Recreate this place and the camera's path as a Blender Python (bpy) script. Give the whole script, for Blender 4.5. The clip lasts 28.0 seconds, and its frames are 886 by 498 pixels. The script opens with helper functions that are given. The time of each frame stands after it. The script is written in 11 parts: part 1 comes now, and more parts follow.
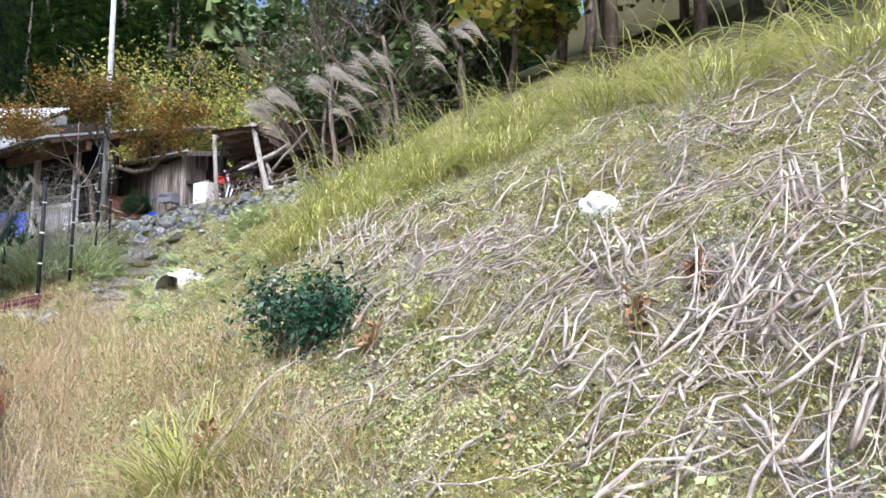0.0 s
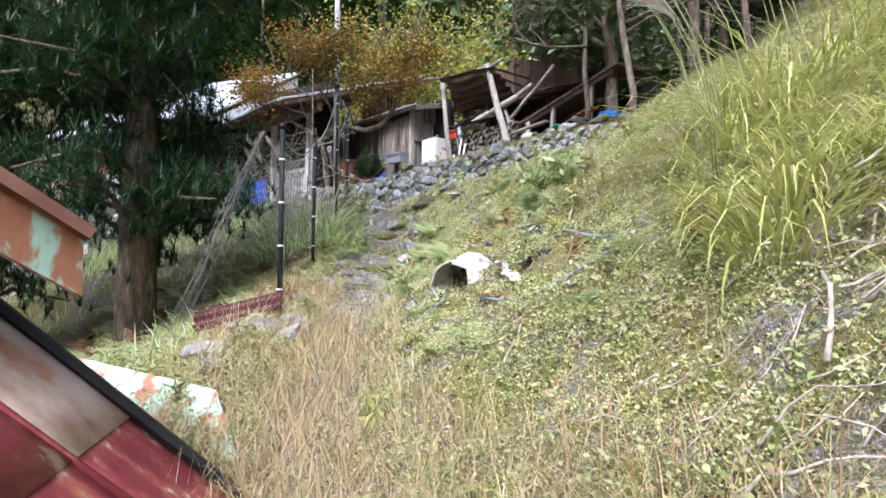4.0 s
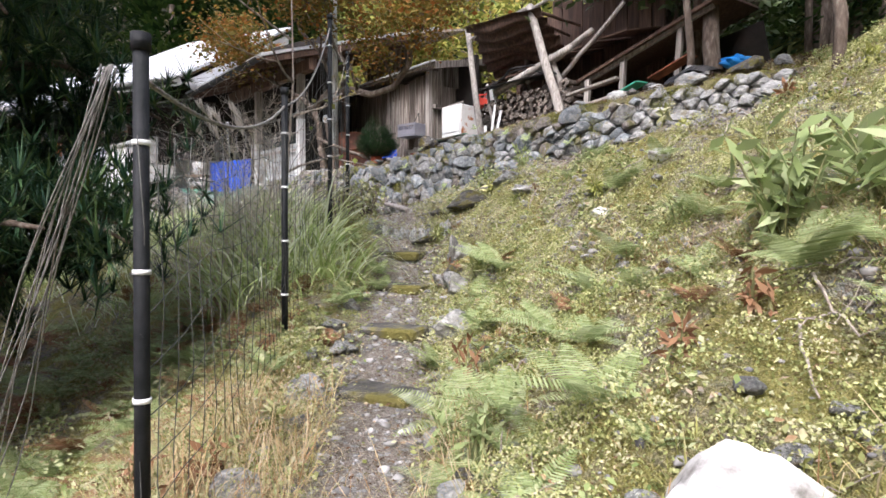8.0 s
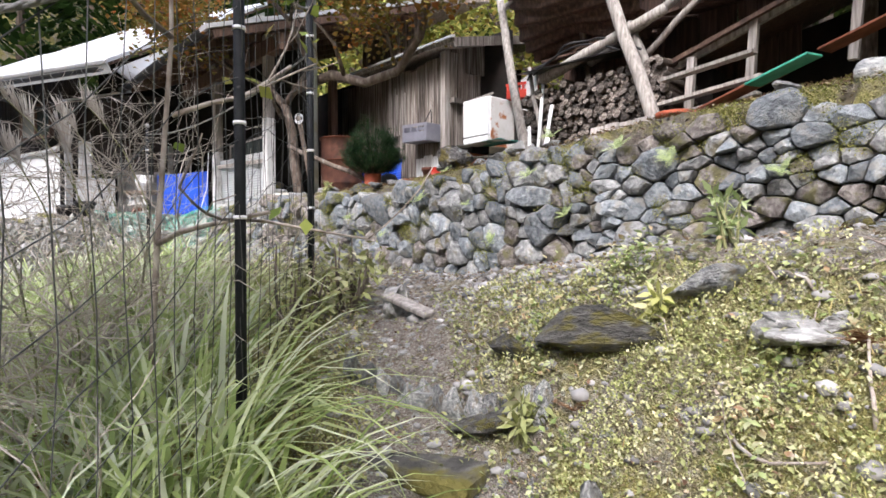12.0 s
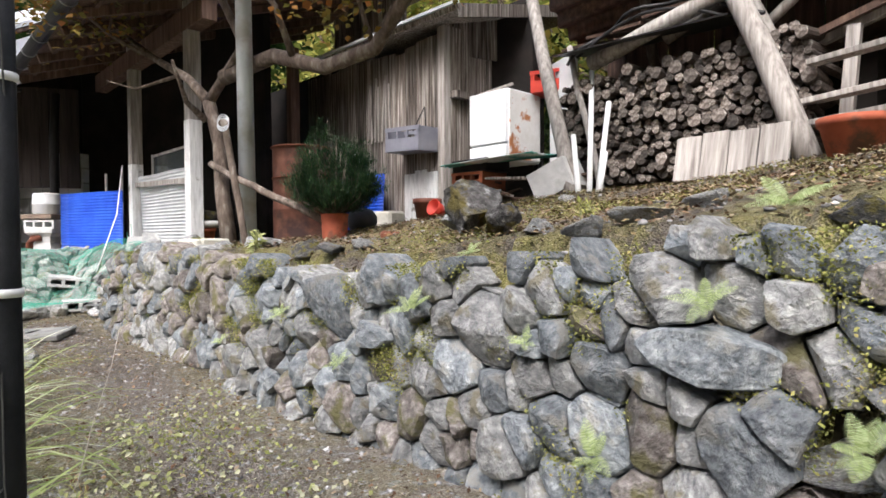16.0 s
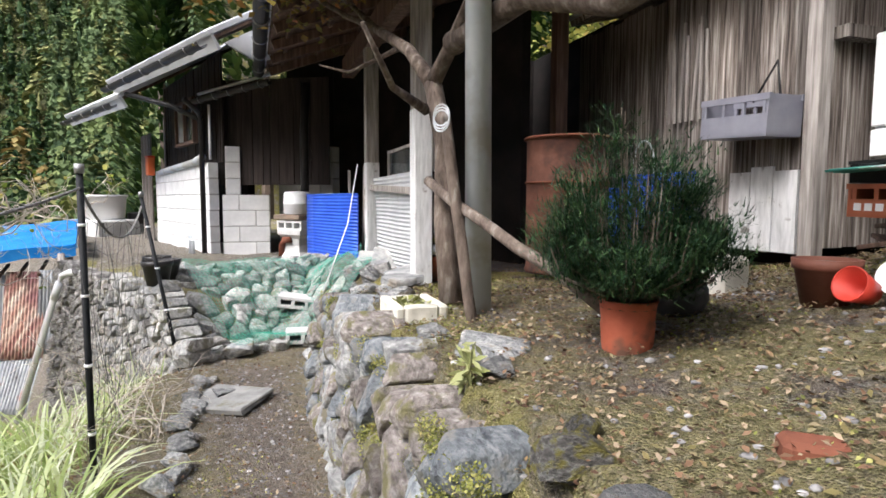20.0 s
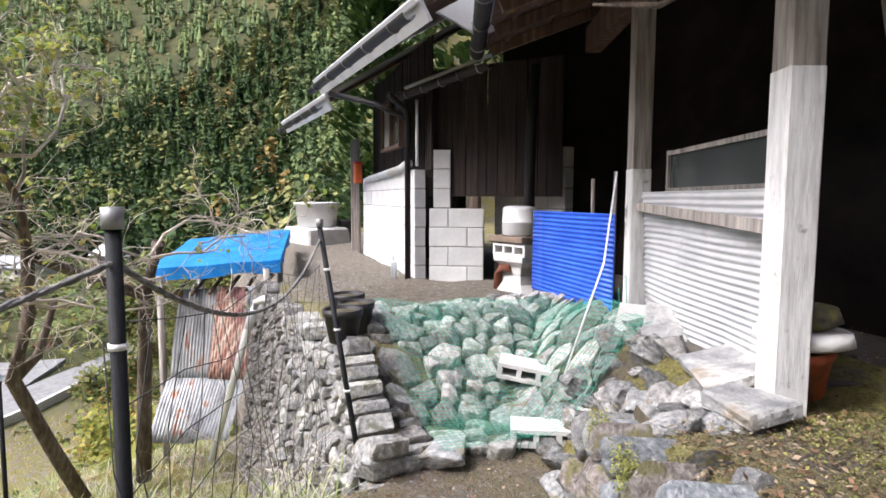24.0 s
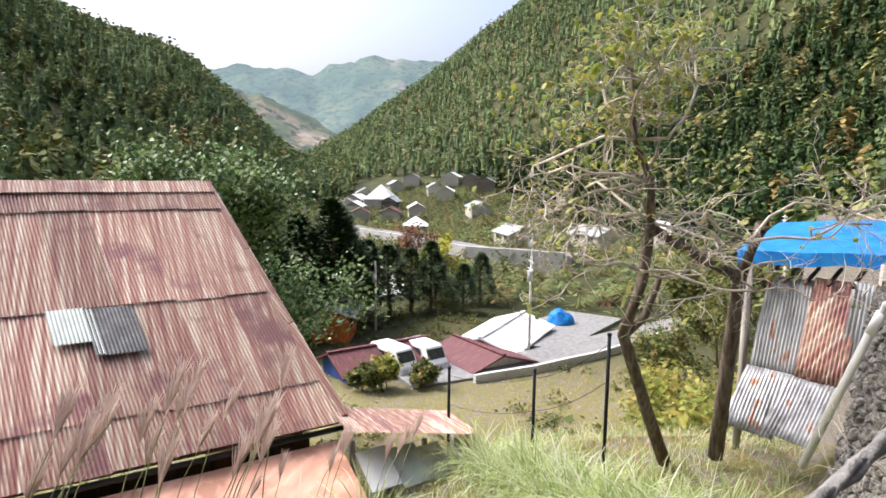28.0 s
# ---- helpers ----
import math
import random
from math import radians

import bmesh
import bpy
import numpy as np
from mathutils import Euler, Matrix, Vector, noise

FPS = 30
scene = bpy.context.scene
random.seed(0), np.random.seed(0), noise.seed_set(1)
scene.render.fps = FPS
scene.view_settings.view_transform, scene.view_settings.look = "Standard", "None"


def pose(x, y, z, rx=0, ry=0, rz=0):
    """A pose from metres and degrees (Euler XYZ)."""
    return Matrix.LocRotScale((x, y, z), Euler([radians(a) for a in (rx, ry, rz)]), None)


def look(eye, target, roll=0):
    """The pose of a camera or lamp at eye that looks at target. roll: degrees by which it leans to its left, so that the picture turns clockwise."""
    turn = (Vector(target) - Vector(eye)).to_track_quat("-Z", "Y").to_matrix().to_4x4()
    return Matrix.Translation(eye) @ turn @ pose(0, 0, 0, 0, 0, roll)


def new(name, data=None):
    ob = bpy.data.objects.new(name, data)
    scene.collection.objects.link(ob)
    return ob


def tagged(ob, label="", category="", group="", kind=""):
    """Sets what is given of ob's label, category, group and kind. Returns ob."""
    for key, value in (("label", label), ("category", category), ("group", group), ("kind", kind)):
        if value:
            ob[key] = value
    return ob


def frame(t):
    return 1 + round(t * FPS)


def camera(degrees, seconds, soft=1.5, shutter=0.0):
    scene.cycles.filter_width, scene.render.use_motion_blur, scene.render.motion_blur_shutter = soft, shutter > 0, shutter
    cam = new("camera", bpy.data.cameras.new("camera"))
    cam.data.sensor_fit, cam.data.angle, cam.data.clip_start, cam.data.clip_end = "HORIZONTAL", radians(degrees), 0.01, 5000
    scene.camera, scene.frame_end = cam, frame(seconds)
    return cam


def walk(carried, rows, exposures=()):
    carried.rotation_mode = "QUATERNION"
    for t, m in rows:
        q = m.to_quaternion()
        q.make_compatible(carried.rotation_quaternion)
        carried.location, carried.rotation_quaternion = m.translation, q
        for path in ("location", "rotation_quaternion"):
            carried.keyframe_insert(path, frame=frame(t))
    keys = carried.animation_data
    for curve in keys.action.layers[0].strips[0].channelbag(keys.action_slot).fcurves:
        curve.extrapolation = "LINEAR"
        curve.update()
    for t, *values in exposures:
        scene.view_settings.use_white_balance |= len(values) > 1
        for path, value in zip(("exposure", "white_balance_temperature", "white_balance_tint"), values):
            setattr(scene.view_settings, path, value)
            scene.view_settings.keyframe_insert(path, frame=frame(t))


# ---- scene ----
cam = camera(74.5, 28.0, 1.6)
METRES, EYE, TILT, LEAN, TURN = 15.5, 1.3, 6.35, 0.28, 0.0
ROWS = [
    (0.0, 0.0, 0.0, 0.0, 0.0, 0.0, -0.0),
    (0.5, -0.0179, 0.0194, -0.0013, 5.68, -0.77, 0.43),
    (1.0, -0.0345, 0.0376, -0.0007, 9.92, -1.08, 0.65),
    (1.5, -0.052, 0.0609, 0.0006, 14.04, -1.43, 0.88),
    (2.0, -0.0677, 0.0783, 0.0004, 16.79, -1.67, 1.09),
    (2.5, -0.0784, 0.0972, 0.0004, 17.8, -1.87, 1.08),
    (3.0, -0.0847, 0.118, 0.0042, 18.26, -2.4, 1.18),
    (3.5, -0.0904, 0.1307, 0.0043, 18.73, -3.05, 1.2),
    (5.5, -0.1337, 0.2002, 0.0134, 19.32, -6.14, 1.57),
    (6.0, -0.1415, 0.2203, 0.0133, 19.31, -6.22, 1.59),
    (6.5, -0.1506, 0.2411, 0.0163, 19.35, -6.48, 1.66),
    (7.0, -0.1624, 0.2584, 0.018, 19.55, -6.51, 1.72),
    (7.5, -0.1723, 0.2763, 0.0197, 19.45, -6.53, 1.7),
    (8.0, -0.1811, 0.3015, 0.0223, 19.52, -6.64, 1.78),
    (8.5, -0.1932, 0.3246, 0.0217, 19.57, -6.62, 1.85),
    (9.0, -0.2033, 0.3457, 0.0249, 19.59, -6.64, 1.86),
    (9.5, -0.2105, 0.3705, 0.0293, 19.7, -6.7, 1.96),
    (10.0, -0.2187, 0.389, 0.0298, 19.72, -6.74, 2.01),
    (10.5, -0.2312, 0.4111, 0.0366, 19.84, -6.76, 1.99),
    (11.0, -0.2396, 0.4323, 0.0341, 19.88, -6.76, 2.02),
    (11.5, -0.2493, 0.4562, 0.0387, 19.81, -6.83, 2.01),
    (12.0, -0.2612, 0.4767, 0.0437, 19.7, -6.88, 2.02),
    (12.5, -0.2671, 0.4916, 0.048, 19.53, -6.94, 1.94),
    (14.5, -0.2913, 0.5594, 0.0581, 19.21, -7.1, 2.09),
    (15.0, -0.2971, 0.5805, 0.06, 19.16, -7.24, 2.1),
    (15.5, -0.3074, 0.5971, 0.0596, 19.09, -7.33, 2.19),
    (16.0, -0.3167, 0.6144, 0.0641, 18.58, -7.6, 2.15),
    (16.5, -0.3207, 0.6358, 0.0638, 17.05, -8.19, 2.11),
    (17.0, -0.3236, 0.6526, 0.0742, 16.69, -8.8, 2.07),
    (17.5, -0.3287, 0.6687, 0.0757, 18.24, -9.43, 2.27),
    (18.0, -0.3332, 0.6813, 0.079, 23.33, -9.66, 2.65),
    (18.5, -0.3406, 0.6962, 0.0793, 29.23, -9.8, 3.13),
    (19.0, -0.3521, 0.7068, 0.0813, 35.47, -9.68, 3.51),
    (19.5, -0.3685, 0.7129, 0.0822, 40.73, -9.62, 3.86),
    (20.0, -0.3823, 0.722, 0.0809, 44.22, -9.51, 4.07),
    (20.5, -0.397, 0.7356, 0.0819, 47.9, -9.36, 4.35),
    (21.0, -0.4138, 0.7411, 0.0804, 53.49, -8.82, 4.58),
    (21.5, -0.4307, 0.7474, 0.08, 58.09, -8.54, 4.77),
    (23.5, -0.479, 0.7686, 0.0831, 61.21, -8.29, 5.29),
    (24.0, -0.4848, 0.7717, 0.0855, 63.73, -8.0, 5.37),
    (24.5, -0.4899, 0.7678, 0.0874, 69.76, -7.41, 5.61),
    (25.0, -0.4927, 0.7589, 0.0879, 75.84, -6.79, 5.61),
    (25.5, -0.4961, 0.7542, 0.0882, 82.99, -6.31, 5.7),
    (26.0, -0.4994, 0.7511, 0.0881, 91.25, -5.7, 5.69),
    (26.5, -0.4984, 0.7471, 0.0884, 98.58, -5.34, 5.59),
    (27.0, -0.4974, 0.7437, 0.0885, 104.09, -5.17, 5.6),
    (27.5, -0.496, 0.7414, 0.0888, 109.28, -5.09, 5.49),
    (28.0, -0.494, 0.7381, 0.0888, 114.38, -4.9, 5.31),
]
walk(cam, [(t, pose(0, 0, EYE, TILT, LEAN, TURN) @ pose(METRES * x, METRES * y, METRES * z, 90 + pitch, roll, yaw)) for t, x, y, z, yaw, pitch, roll in ROWS],
     [(0.0, 1.1, 5300, 12), (3.0, 1.1, 5300, 12), (9.0, 0.95, 5750, 14), (12.0, 1.05, 5700, 13), (15.0, 1.1, 5750, 11), (17.0, 0.98, 5800, 10), (21.0, 1.0, 5750, 11), (24.5, 1.15, 5750, 14), (26, 1.3, 5800, 13), (28.0, 1.1, 5950, 12)])

# ---- daylight: a bright overcast sky with a soft sun ----
world = bpy.data.worlds.new("sky")
scene.world = world
world.use_nodes = True
wn = world.node_tree.nodes
sky = wn.new("ShaderNodeTexSky")
sky.sky_type, sky.sun_disc = "NISHITA", False
sky.sun_elevation, sky.sun_rotation = radians(50), radians(181)
sky.air_density, sky.dust_density, sky.ozone_density = 1.0, 10.0, 1.0
wn["Background"].inputs["Strength"].default_value = 0.15
world.node_tree.links.new(sky.outputs["Color"], wn["Background"].inputs["Color"])
sun = new("sun", bpy.data.lights.new("sun", "SUN"))
sun.data.energy, sun.data.angle, sun.data.color = 1.5, radians(25), (1.0, 0.97, 0.94)
sun.matrix_world = look((-0.4, -22, 27), (0, 0, 0))


# ---- materials ----
def ramp_node(nt, fac, stops):
    r = nt.nodes.new("ShaderNodeValToRGB")
    while len(r.color_ramp.elements) < len(stops):
        r.color_ramp.elements.new(0.5)
    for el, (p, c) in zip(r.color_ramp.elements, stops):
        el.position, el.color = p, (*c, 1)
    nt.links.new(fac, r.inputs["Fac"])
    return r.outputs["Color"]


def noise_node(nt, scale, detail=5.0, stretch=(1, 1, 1), world_space=False, rough=0.6):
    tc = nt.nodes.new("ShaderNodeTexCoord")
    if world_space:
        src = nt.nodes.new("ShaderNodeNewGeometry").outputs["Position"]
    else:
        src = tc.outputs["Object"]
    mp = nt.nodes.new("ShaderNodeMapping")
    mp.inputs["Scale"].default_value = stretch
    nt.links.new(src, mp.inputs["Vector"])
    n = nt.nodes.new("ShaderNodeTexNoise")
    n.inputs["Scale"].default_value, n.inputs["Detail"].default_value, n.inputs["Roughness"].default_value = scale, detail, rough
    nt.links.new(mp.outputs["Vector"], n.inputs["Vector"])
    return n.outputs["Fac"]


def mix_node(nt, fac, a, b, mode="MIX"):
    m = nt.nodes.new("ShaderNodeMixRGB")
    m.blend_type = mode
    if isinstance(fac, float):
        m.inputs["Fac"].default_value = fac
    else:
        nt.links.new(fac, m.inputs["Fac"])
    for sock, v in ((m.inputs["Color1"], a), (m.inputs["Color2"], b)):
        if isinstance(v, tuple):
            sock.default_value = (*v, 1)
        else:
            nt.links.new(v, sock)
    return m.outputs["Color"]


def material(name, stops, scale=6.0, stretch=(1, 1, 1), rough=0.8, bump=0.3, bump_scale=None, metal=0.0, spots=None, spot_scale=3.0, spot_edge=(0.5, 0.62),
             vary=0.0, island=False, world_space=False, spec=0.3, bump_dist=0.01, translucent=0.0):
    """A noise-driven surface: stops colour the grain, spots lay a second colour over it in patches, vary shifts the brightness piece by piece."""
    m = bpy.data.materials.new(name)
    m.use_nodes = True
    nt = m.node_tree
    b = nt.nodes["Principled BSDF"]
    col = ramp_node(nt, noise_node(nt, scale, 6.0, stretch, world_space), stops)
    if spots:
        fac = ramp_node(nt, noise_node(nt, spot_scale, 4.0, (1, 1, 1), world_space), [(spot_edge[0], (0, 0, 0)), (spot_edge[1], (1, 1, 1))])
        col = mix_node(nt, fac, col, spots)
    if vary:
        if island:
            rnd = nt.nodes.new("ShaderNodeNewGeometry").outputs["Random Per Island"]
        else:
            rnd = nt.nodes.new("ShaderNodeObjectInfo").outputs["Random"]
        mr = nt.nodes.new("ShaderNodeMapRange")
        mr.inputs["To Min"].default_value, mr.inputs["To Max"].default_value = 1 - vary, 1 + vary
        nt.links.new(rnd, mr.inputs["Value"])
        hs = nt.nodes.new("ShaderNodeHueSaturation")
        nt.links.new(mr.outputs["Result"], hs.inputs["Value"])
        nt.links.new(col, hs.inputs["Color"])
        col = hs.outputs["Color"]
    nt.links.new(col, b.inputs["Base Color"])
    b.inputs["Roughness"].default_value, b.inputs["Metallic"].default_value = rough, metal
    b.inputs["Specular IOR Level"].default_value = spec
    if bump:
        bn = nt.nodes.new("ShaderNodeBump")
        bn.inputs["Strength"].default_value, bn.inputs["Distance"].default_value = bump, bump_dist
        nt.links.new(noise_node(nt, bump_scale or scale * 3, 6.0, stretch, world_space), bn.inputs["Height"])
        nt.links.new(bn.outputs["Normal"], b.inputs["Normal"])
    if translucent:
        tr = nt.nodes.new("ShaderNodeBsdfTranslucent")
        nt.links.new(col, tr.inputs["Color"])
        ms = nt.nodes.new("ShaderNodeMixShader")
        ms.inputs["Fac"].default_value = translucent
        nt.links.new(b.outputs["BSDF"], ms.inputs[1])
        nt.links.new(tr.outputs["BSDF"], ms.inputs[2])
        nt.links.new(ms.outputs["Shader"], nt.nodes["Material Output"].inputs["Surface"])
    return m


def leaf_material(name, colours, rough=0.6, trans=0.25, drift=0.0):
    """Leaves, each its own shade between the colours given; drift: how far shades gather in patches of a hand's breadth."""
    m = bpy.data.materials.new(name)
    m.use_nodes = True
    nt = m.node_tree
    b = nt.nodes["Principled BSDF"]
    rnd = nt.nodes.new("ShaderNodeNewGeometry").outputs["Random Per Island"]
    n = len(colours)
    if drift:
        spread = ramp_node(nt, noise_node(nt, 6.5, 4, (1, 1, 1), True, 0.6), [(0.34, (0, 0, 0)), (0.66, (1, 1, 1))])
        rnd = mix_node(nt, drift, rnd, spread)
    col = ramp_node(nt, rnd, [(i / max(1, n - 1), c) for i, c in enumerate(colours)])
    nt.links.new(col, b.inputs["Base Color"])
    b.inputs["Roughness"].default_value, b.inputs["Specular IOR Level"].default_value = rough, 0.25
    tr = nt.nodes.new("ShaderNodeBsdfTranslucent")
    nt.links.new(col, tr.inputs["Color"])
    ms = nt.nodes.new("ShaderNodeMixShader")
    ms.inputs["Fac"].default_value = trans
    nt.links.new(b.outputs["BSDF"], ms.inputs[1])
    nt.links.new(tr.outputs["BSDF"], ms.inputs[2])
    nt.links.new(ms.outputs["Shader"], nt.nodes["Material Output"].inputs["Surface"])
    return m


M_ROCK = material("field_stone", [(0.3, (0.15, 0.155, 0.16)), (0.45, (0.27, 0.275, 0.272)), (0.58, (0.39, 0.39, 0.375)), (0.72, (0.58, 0.58, 0.555))], 7.5, rough=0.85, bump=1.0, bump_scale=17, bump_dist=0.035,
                  spots=(0.24, 0.19, 0.12), spot_scale=2.6, spot_edge=(0.56, 0.68), vary=0.45)
M_MOSSROCK = material("mossy_stone", [(0.3, (0.035, 0.033, 0.03)), (0.5, (0.09, 0.086, 0.078)), (0.64, (0.17, 0.165, 0.155)), (0.78, (0.36, 0.36, 0.34))], 11, rough=0.9, bump=1.0, bump_scale=24, bump_dist=0.03,
                      spots=(0.13, 0.115, 0.03), spot_scale=5.0, spot_edge=(0.46, 0.58), vary=0.25)
M_LICHEN = material("lichened_rock", [(0.3, (0.15, 0.145, 0.135)), (0.5, (0.29, 0.285, 0.27)), (0.7, (0.5, 0.49, 0.47))], 7, rough=0.95, bump=0.8, bump_scale=14, bump_dist=0.02, vary=0.2)


def wall_stone(name, stops, spots, vary=0.3, spot_edge=(0.54, 0.64)):
    """Rough field stone of a wall: fine grain, lichen blotches and chipped relief."""
    return material(name, stops, 26, (1, 1, 1.5), rough=0.9, bump=1.0, bump_scale=48, bump_dist=0.02, spots=spots, spot_scale=11, spot_edge=spot_edge, vary=vary, spec=0.2)


M_WALLGREY = wall_stone("grey_wall_stone", [(0.32, (0.13, 0.13, 0.13)), (0.47, (0.225, 0.225, 0.22)), (0.6, (0.32, 0.32, 0.305)), (0.74, (0.47, 0.465, 0.445))], (0.16, 0.145, 0.105))
M_WALLSLATE = wall_stone("blue_grey_wall_stone", [(0.32, (0.10, 0.11, 0.12)), (0.47, (0.175, 0.19, 0.2)), (0.6, (0.26, 0.275, 0.28)), (0.75, (0.43, 0.435, 0.43))], (0.24, 0.235, 0.215), 0.35)
M_WALLBROWN = wall_stone("brownish_wall_stone", [(0.32, (0.10, 0.085, 0.075)), (0.47, (0.175, 0.155, 0.14)), (0.6, (0.27, 0.245, 0.225)), (0.75, (0.42, 0.40, 0.375))], (0.13, 0.12, 0.06), 0.3, (0.5, 0.62))
M_WALLPALE = wall_stone("pale_rubble_stone", [(0.32, (0.22, 0.22, 0.205)), (0.47, (0.36, 0.355, 0.335)), (0.6, (0.48, 0.475, 0.45)), (0.75, (0.62, 0.61, 0.585))], (0.2, 0.2, 0.15), 0.25)
M_WALLLICHEN = wall_stone("lichened_wall_stone", [(0.32, (0.11, 0.10, 0.095)), (0.47, (0.21, 0.2, 0.19)), (0.6, (0.33, 0.32, 0.3)), (0.75, (0.5, 0.49, 0.465))], (0.14, 0.13, 0.1), 0.3)
M_OLDWOOD = material("weathered_board", [(0.32, (0.04, 0.032, 0.027)), (0.45, (0.15, 0.125, 0.105)), (0.56, (0.28, 0.25, 0.22)), (0.7, (0.52, 0.48, 0.43))], 7, (7, 7, 0.25), rough=0.9, bump=0.8, bump_scale=12, vary=0.45)
M_GREYWOOD = material("grey_timber", [(0.3, (0.16, 0.14, 0.125)), (0.55, (0.36, 0.33, 0.30)), (0.75, (0.52, 0.49, 0.45))], 6, (6, 6, 0.4), rough=0.9, bump=0.5, bump_scale=12, vary=0.2)
M_DARKWOOD = material("dark_timber", [(0.3, (0.05, 0.032, 0.024)), (0.55, (0.12, 0.074, 0.054)), (0.75, (0.22, 0.145, 0.105))], 5, (5, 5, 0.4), rough=0.75, bump=0.4, vary=0.25)
# near-black colour imitates the shade inside the buildings and behind the logs
M_DARKIN = material("unlit_inside", [(0.3, (0.008, 0.007, 0.006)), (0.7, (0.025, 0.02, 0.017))], 4, rough=0.95)
M_BLACKPOST = material("black_fence_post", [(0.3, (0.006, 0.007, 0.008)), (0.7, (0.02, 0.021, 0.023))], 14, rough=0.65, spots=(0.07, 0.07, 0.065), spot_scale=16, spot_edge=(0.68, 0.76), spec=0.2)
M_WHITEPLASTIC = material("white_enamel", [(0.3, (0.74, 0.75, 0.76)), (0.7, (0.84, 0.84, 0.83))], 3, rough=0.35, bump=0.03, spots=(0.5, 0.46, 0.4), spot_scale=5, spot_edge=(0.66, 0.8))
M_CONCRETE = material("concrete_block", [(0.3, (0.44, 0.44, 0.43)), (0.7, (0.62, 0.62, 0.6))], 7, rough=0.95, bump=0.5, bump_scale=60, spots=(0.3, 0.29, 0.26), spot_scale=2.5, spot_edge=(0.58, 0.75), vary=0.1, bump_dist=0.006)
M_SILVER = material("galvanised_roof", [(0.3, (0.55, 0.57, 0.6)), (0.7, (0.75, 0.76, 0.78))], 3, (1, 1, 1), rough=0.45, metal=0.35, bump=0.1)
M_BLUE = material("blue_corrugated", [(0.3, (0.02, 0.07, 0.52)), (0.7, (0.05, 0.15, 0.68))], 3, rough=0.4, bump=0.1)
M_TARPBLUE = material("blue_tarpaulin", [(0.3, (0.0, 0.12, 0.44)), (0.7, (0.03, 0.23, 0.58))], 4, rough=0.5, bump=0.6, bump_scale=8)
M_RUST = material("rusty_corrugated", [(0.25, (0.19, 0.075, 0.05)), (0.42, (0.27, 0.13, 0.10)), (0.58, (0.40, 0.26, 0.2)), (0.75, (0.56, 0.45, 0.36))], 2.2, (2.6, 0.35, 1), rough=0.8, bump=0.3,
                  spots=(0.2, 0.10, 0.11), spot_scale=0.8, spot_edge=(0.5, 0.62))
M_MINT = material("flaking_mint_tin", [(0.3, (0.33, 0.14, 0.08)), (0.44, (0.4, 0.2, 0.12)), (0.5, (0.42, 0.62, 0.52)), (0.75, (0.55, 0.74, 0.64))], 3.4, (2.5, 2.5, 1.2), rough=0.6, bump=0.4)
M_BARK = material("bark", [(0.3, (0.06, 0.045, 0.035)), (0.55, (0.16, 0.125, 0.10)), (0.75, (0.32, 0.29, 0.25))], 7, (3, 3, 0.8), rough=0.95, bump=0.8, bump_scale=16, bump_dist=0.02)
M_TWIG = material("pale_twig", [(0.3, (0.34, 0.29, 0.24)), (0.6, (0.52, 0.47, 0.40)), (0.8, (0.66, 0.61, 0.54))], 8, rough=0.9, bump=0.2, vary=0.25, island=True)
M_PALEBARK = material("pale_dry_bark", [(0.3, (0.16, 0.125, 0.10)), (0.5, (0.32, 0.275, 0.235)), (0.65, (0.45, 0.405, 0.35)), (0.8, (0.58, 0.54, 0.48))], 9, (2, 2, 1), rough=0.95, bump=0.5, vary=0.25, island=True)
M_POLE = material("zinc_pole", [(0.3, (0.46, 0.5, 0.53)), (0.7, (0.62, 0.65, 0.68))], 5, (1, 1, 0.5), rough=0.55, metal=0.0, bump=0.1, spots=(0.4, 0.4, 0.38), spot_scale=3)
M_TERRA = material("terracotta", [(0.3, (0.26, 0.06, 0.03)), (0.7, (0.42, 0.12, 0.06))], 6, rough=0.8, bump=0.2, spots=(0.12, 0.06, 0.04), spot_scale=5)


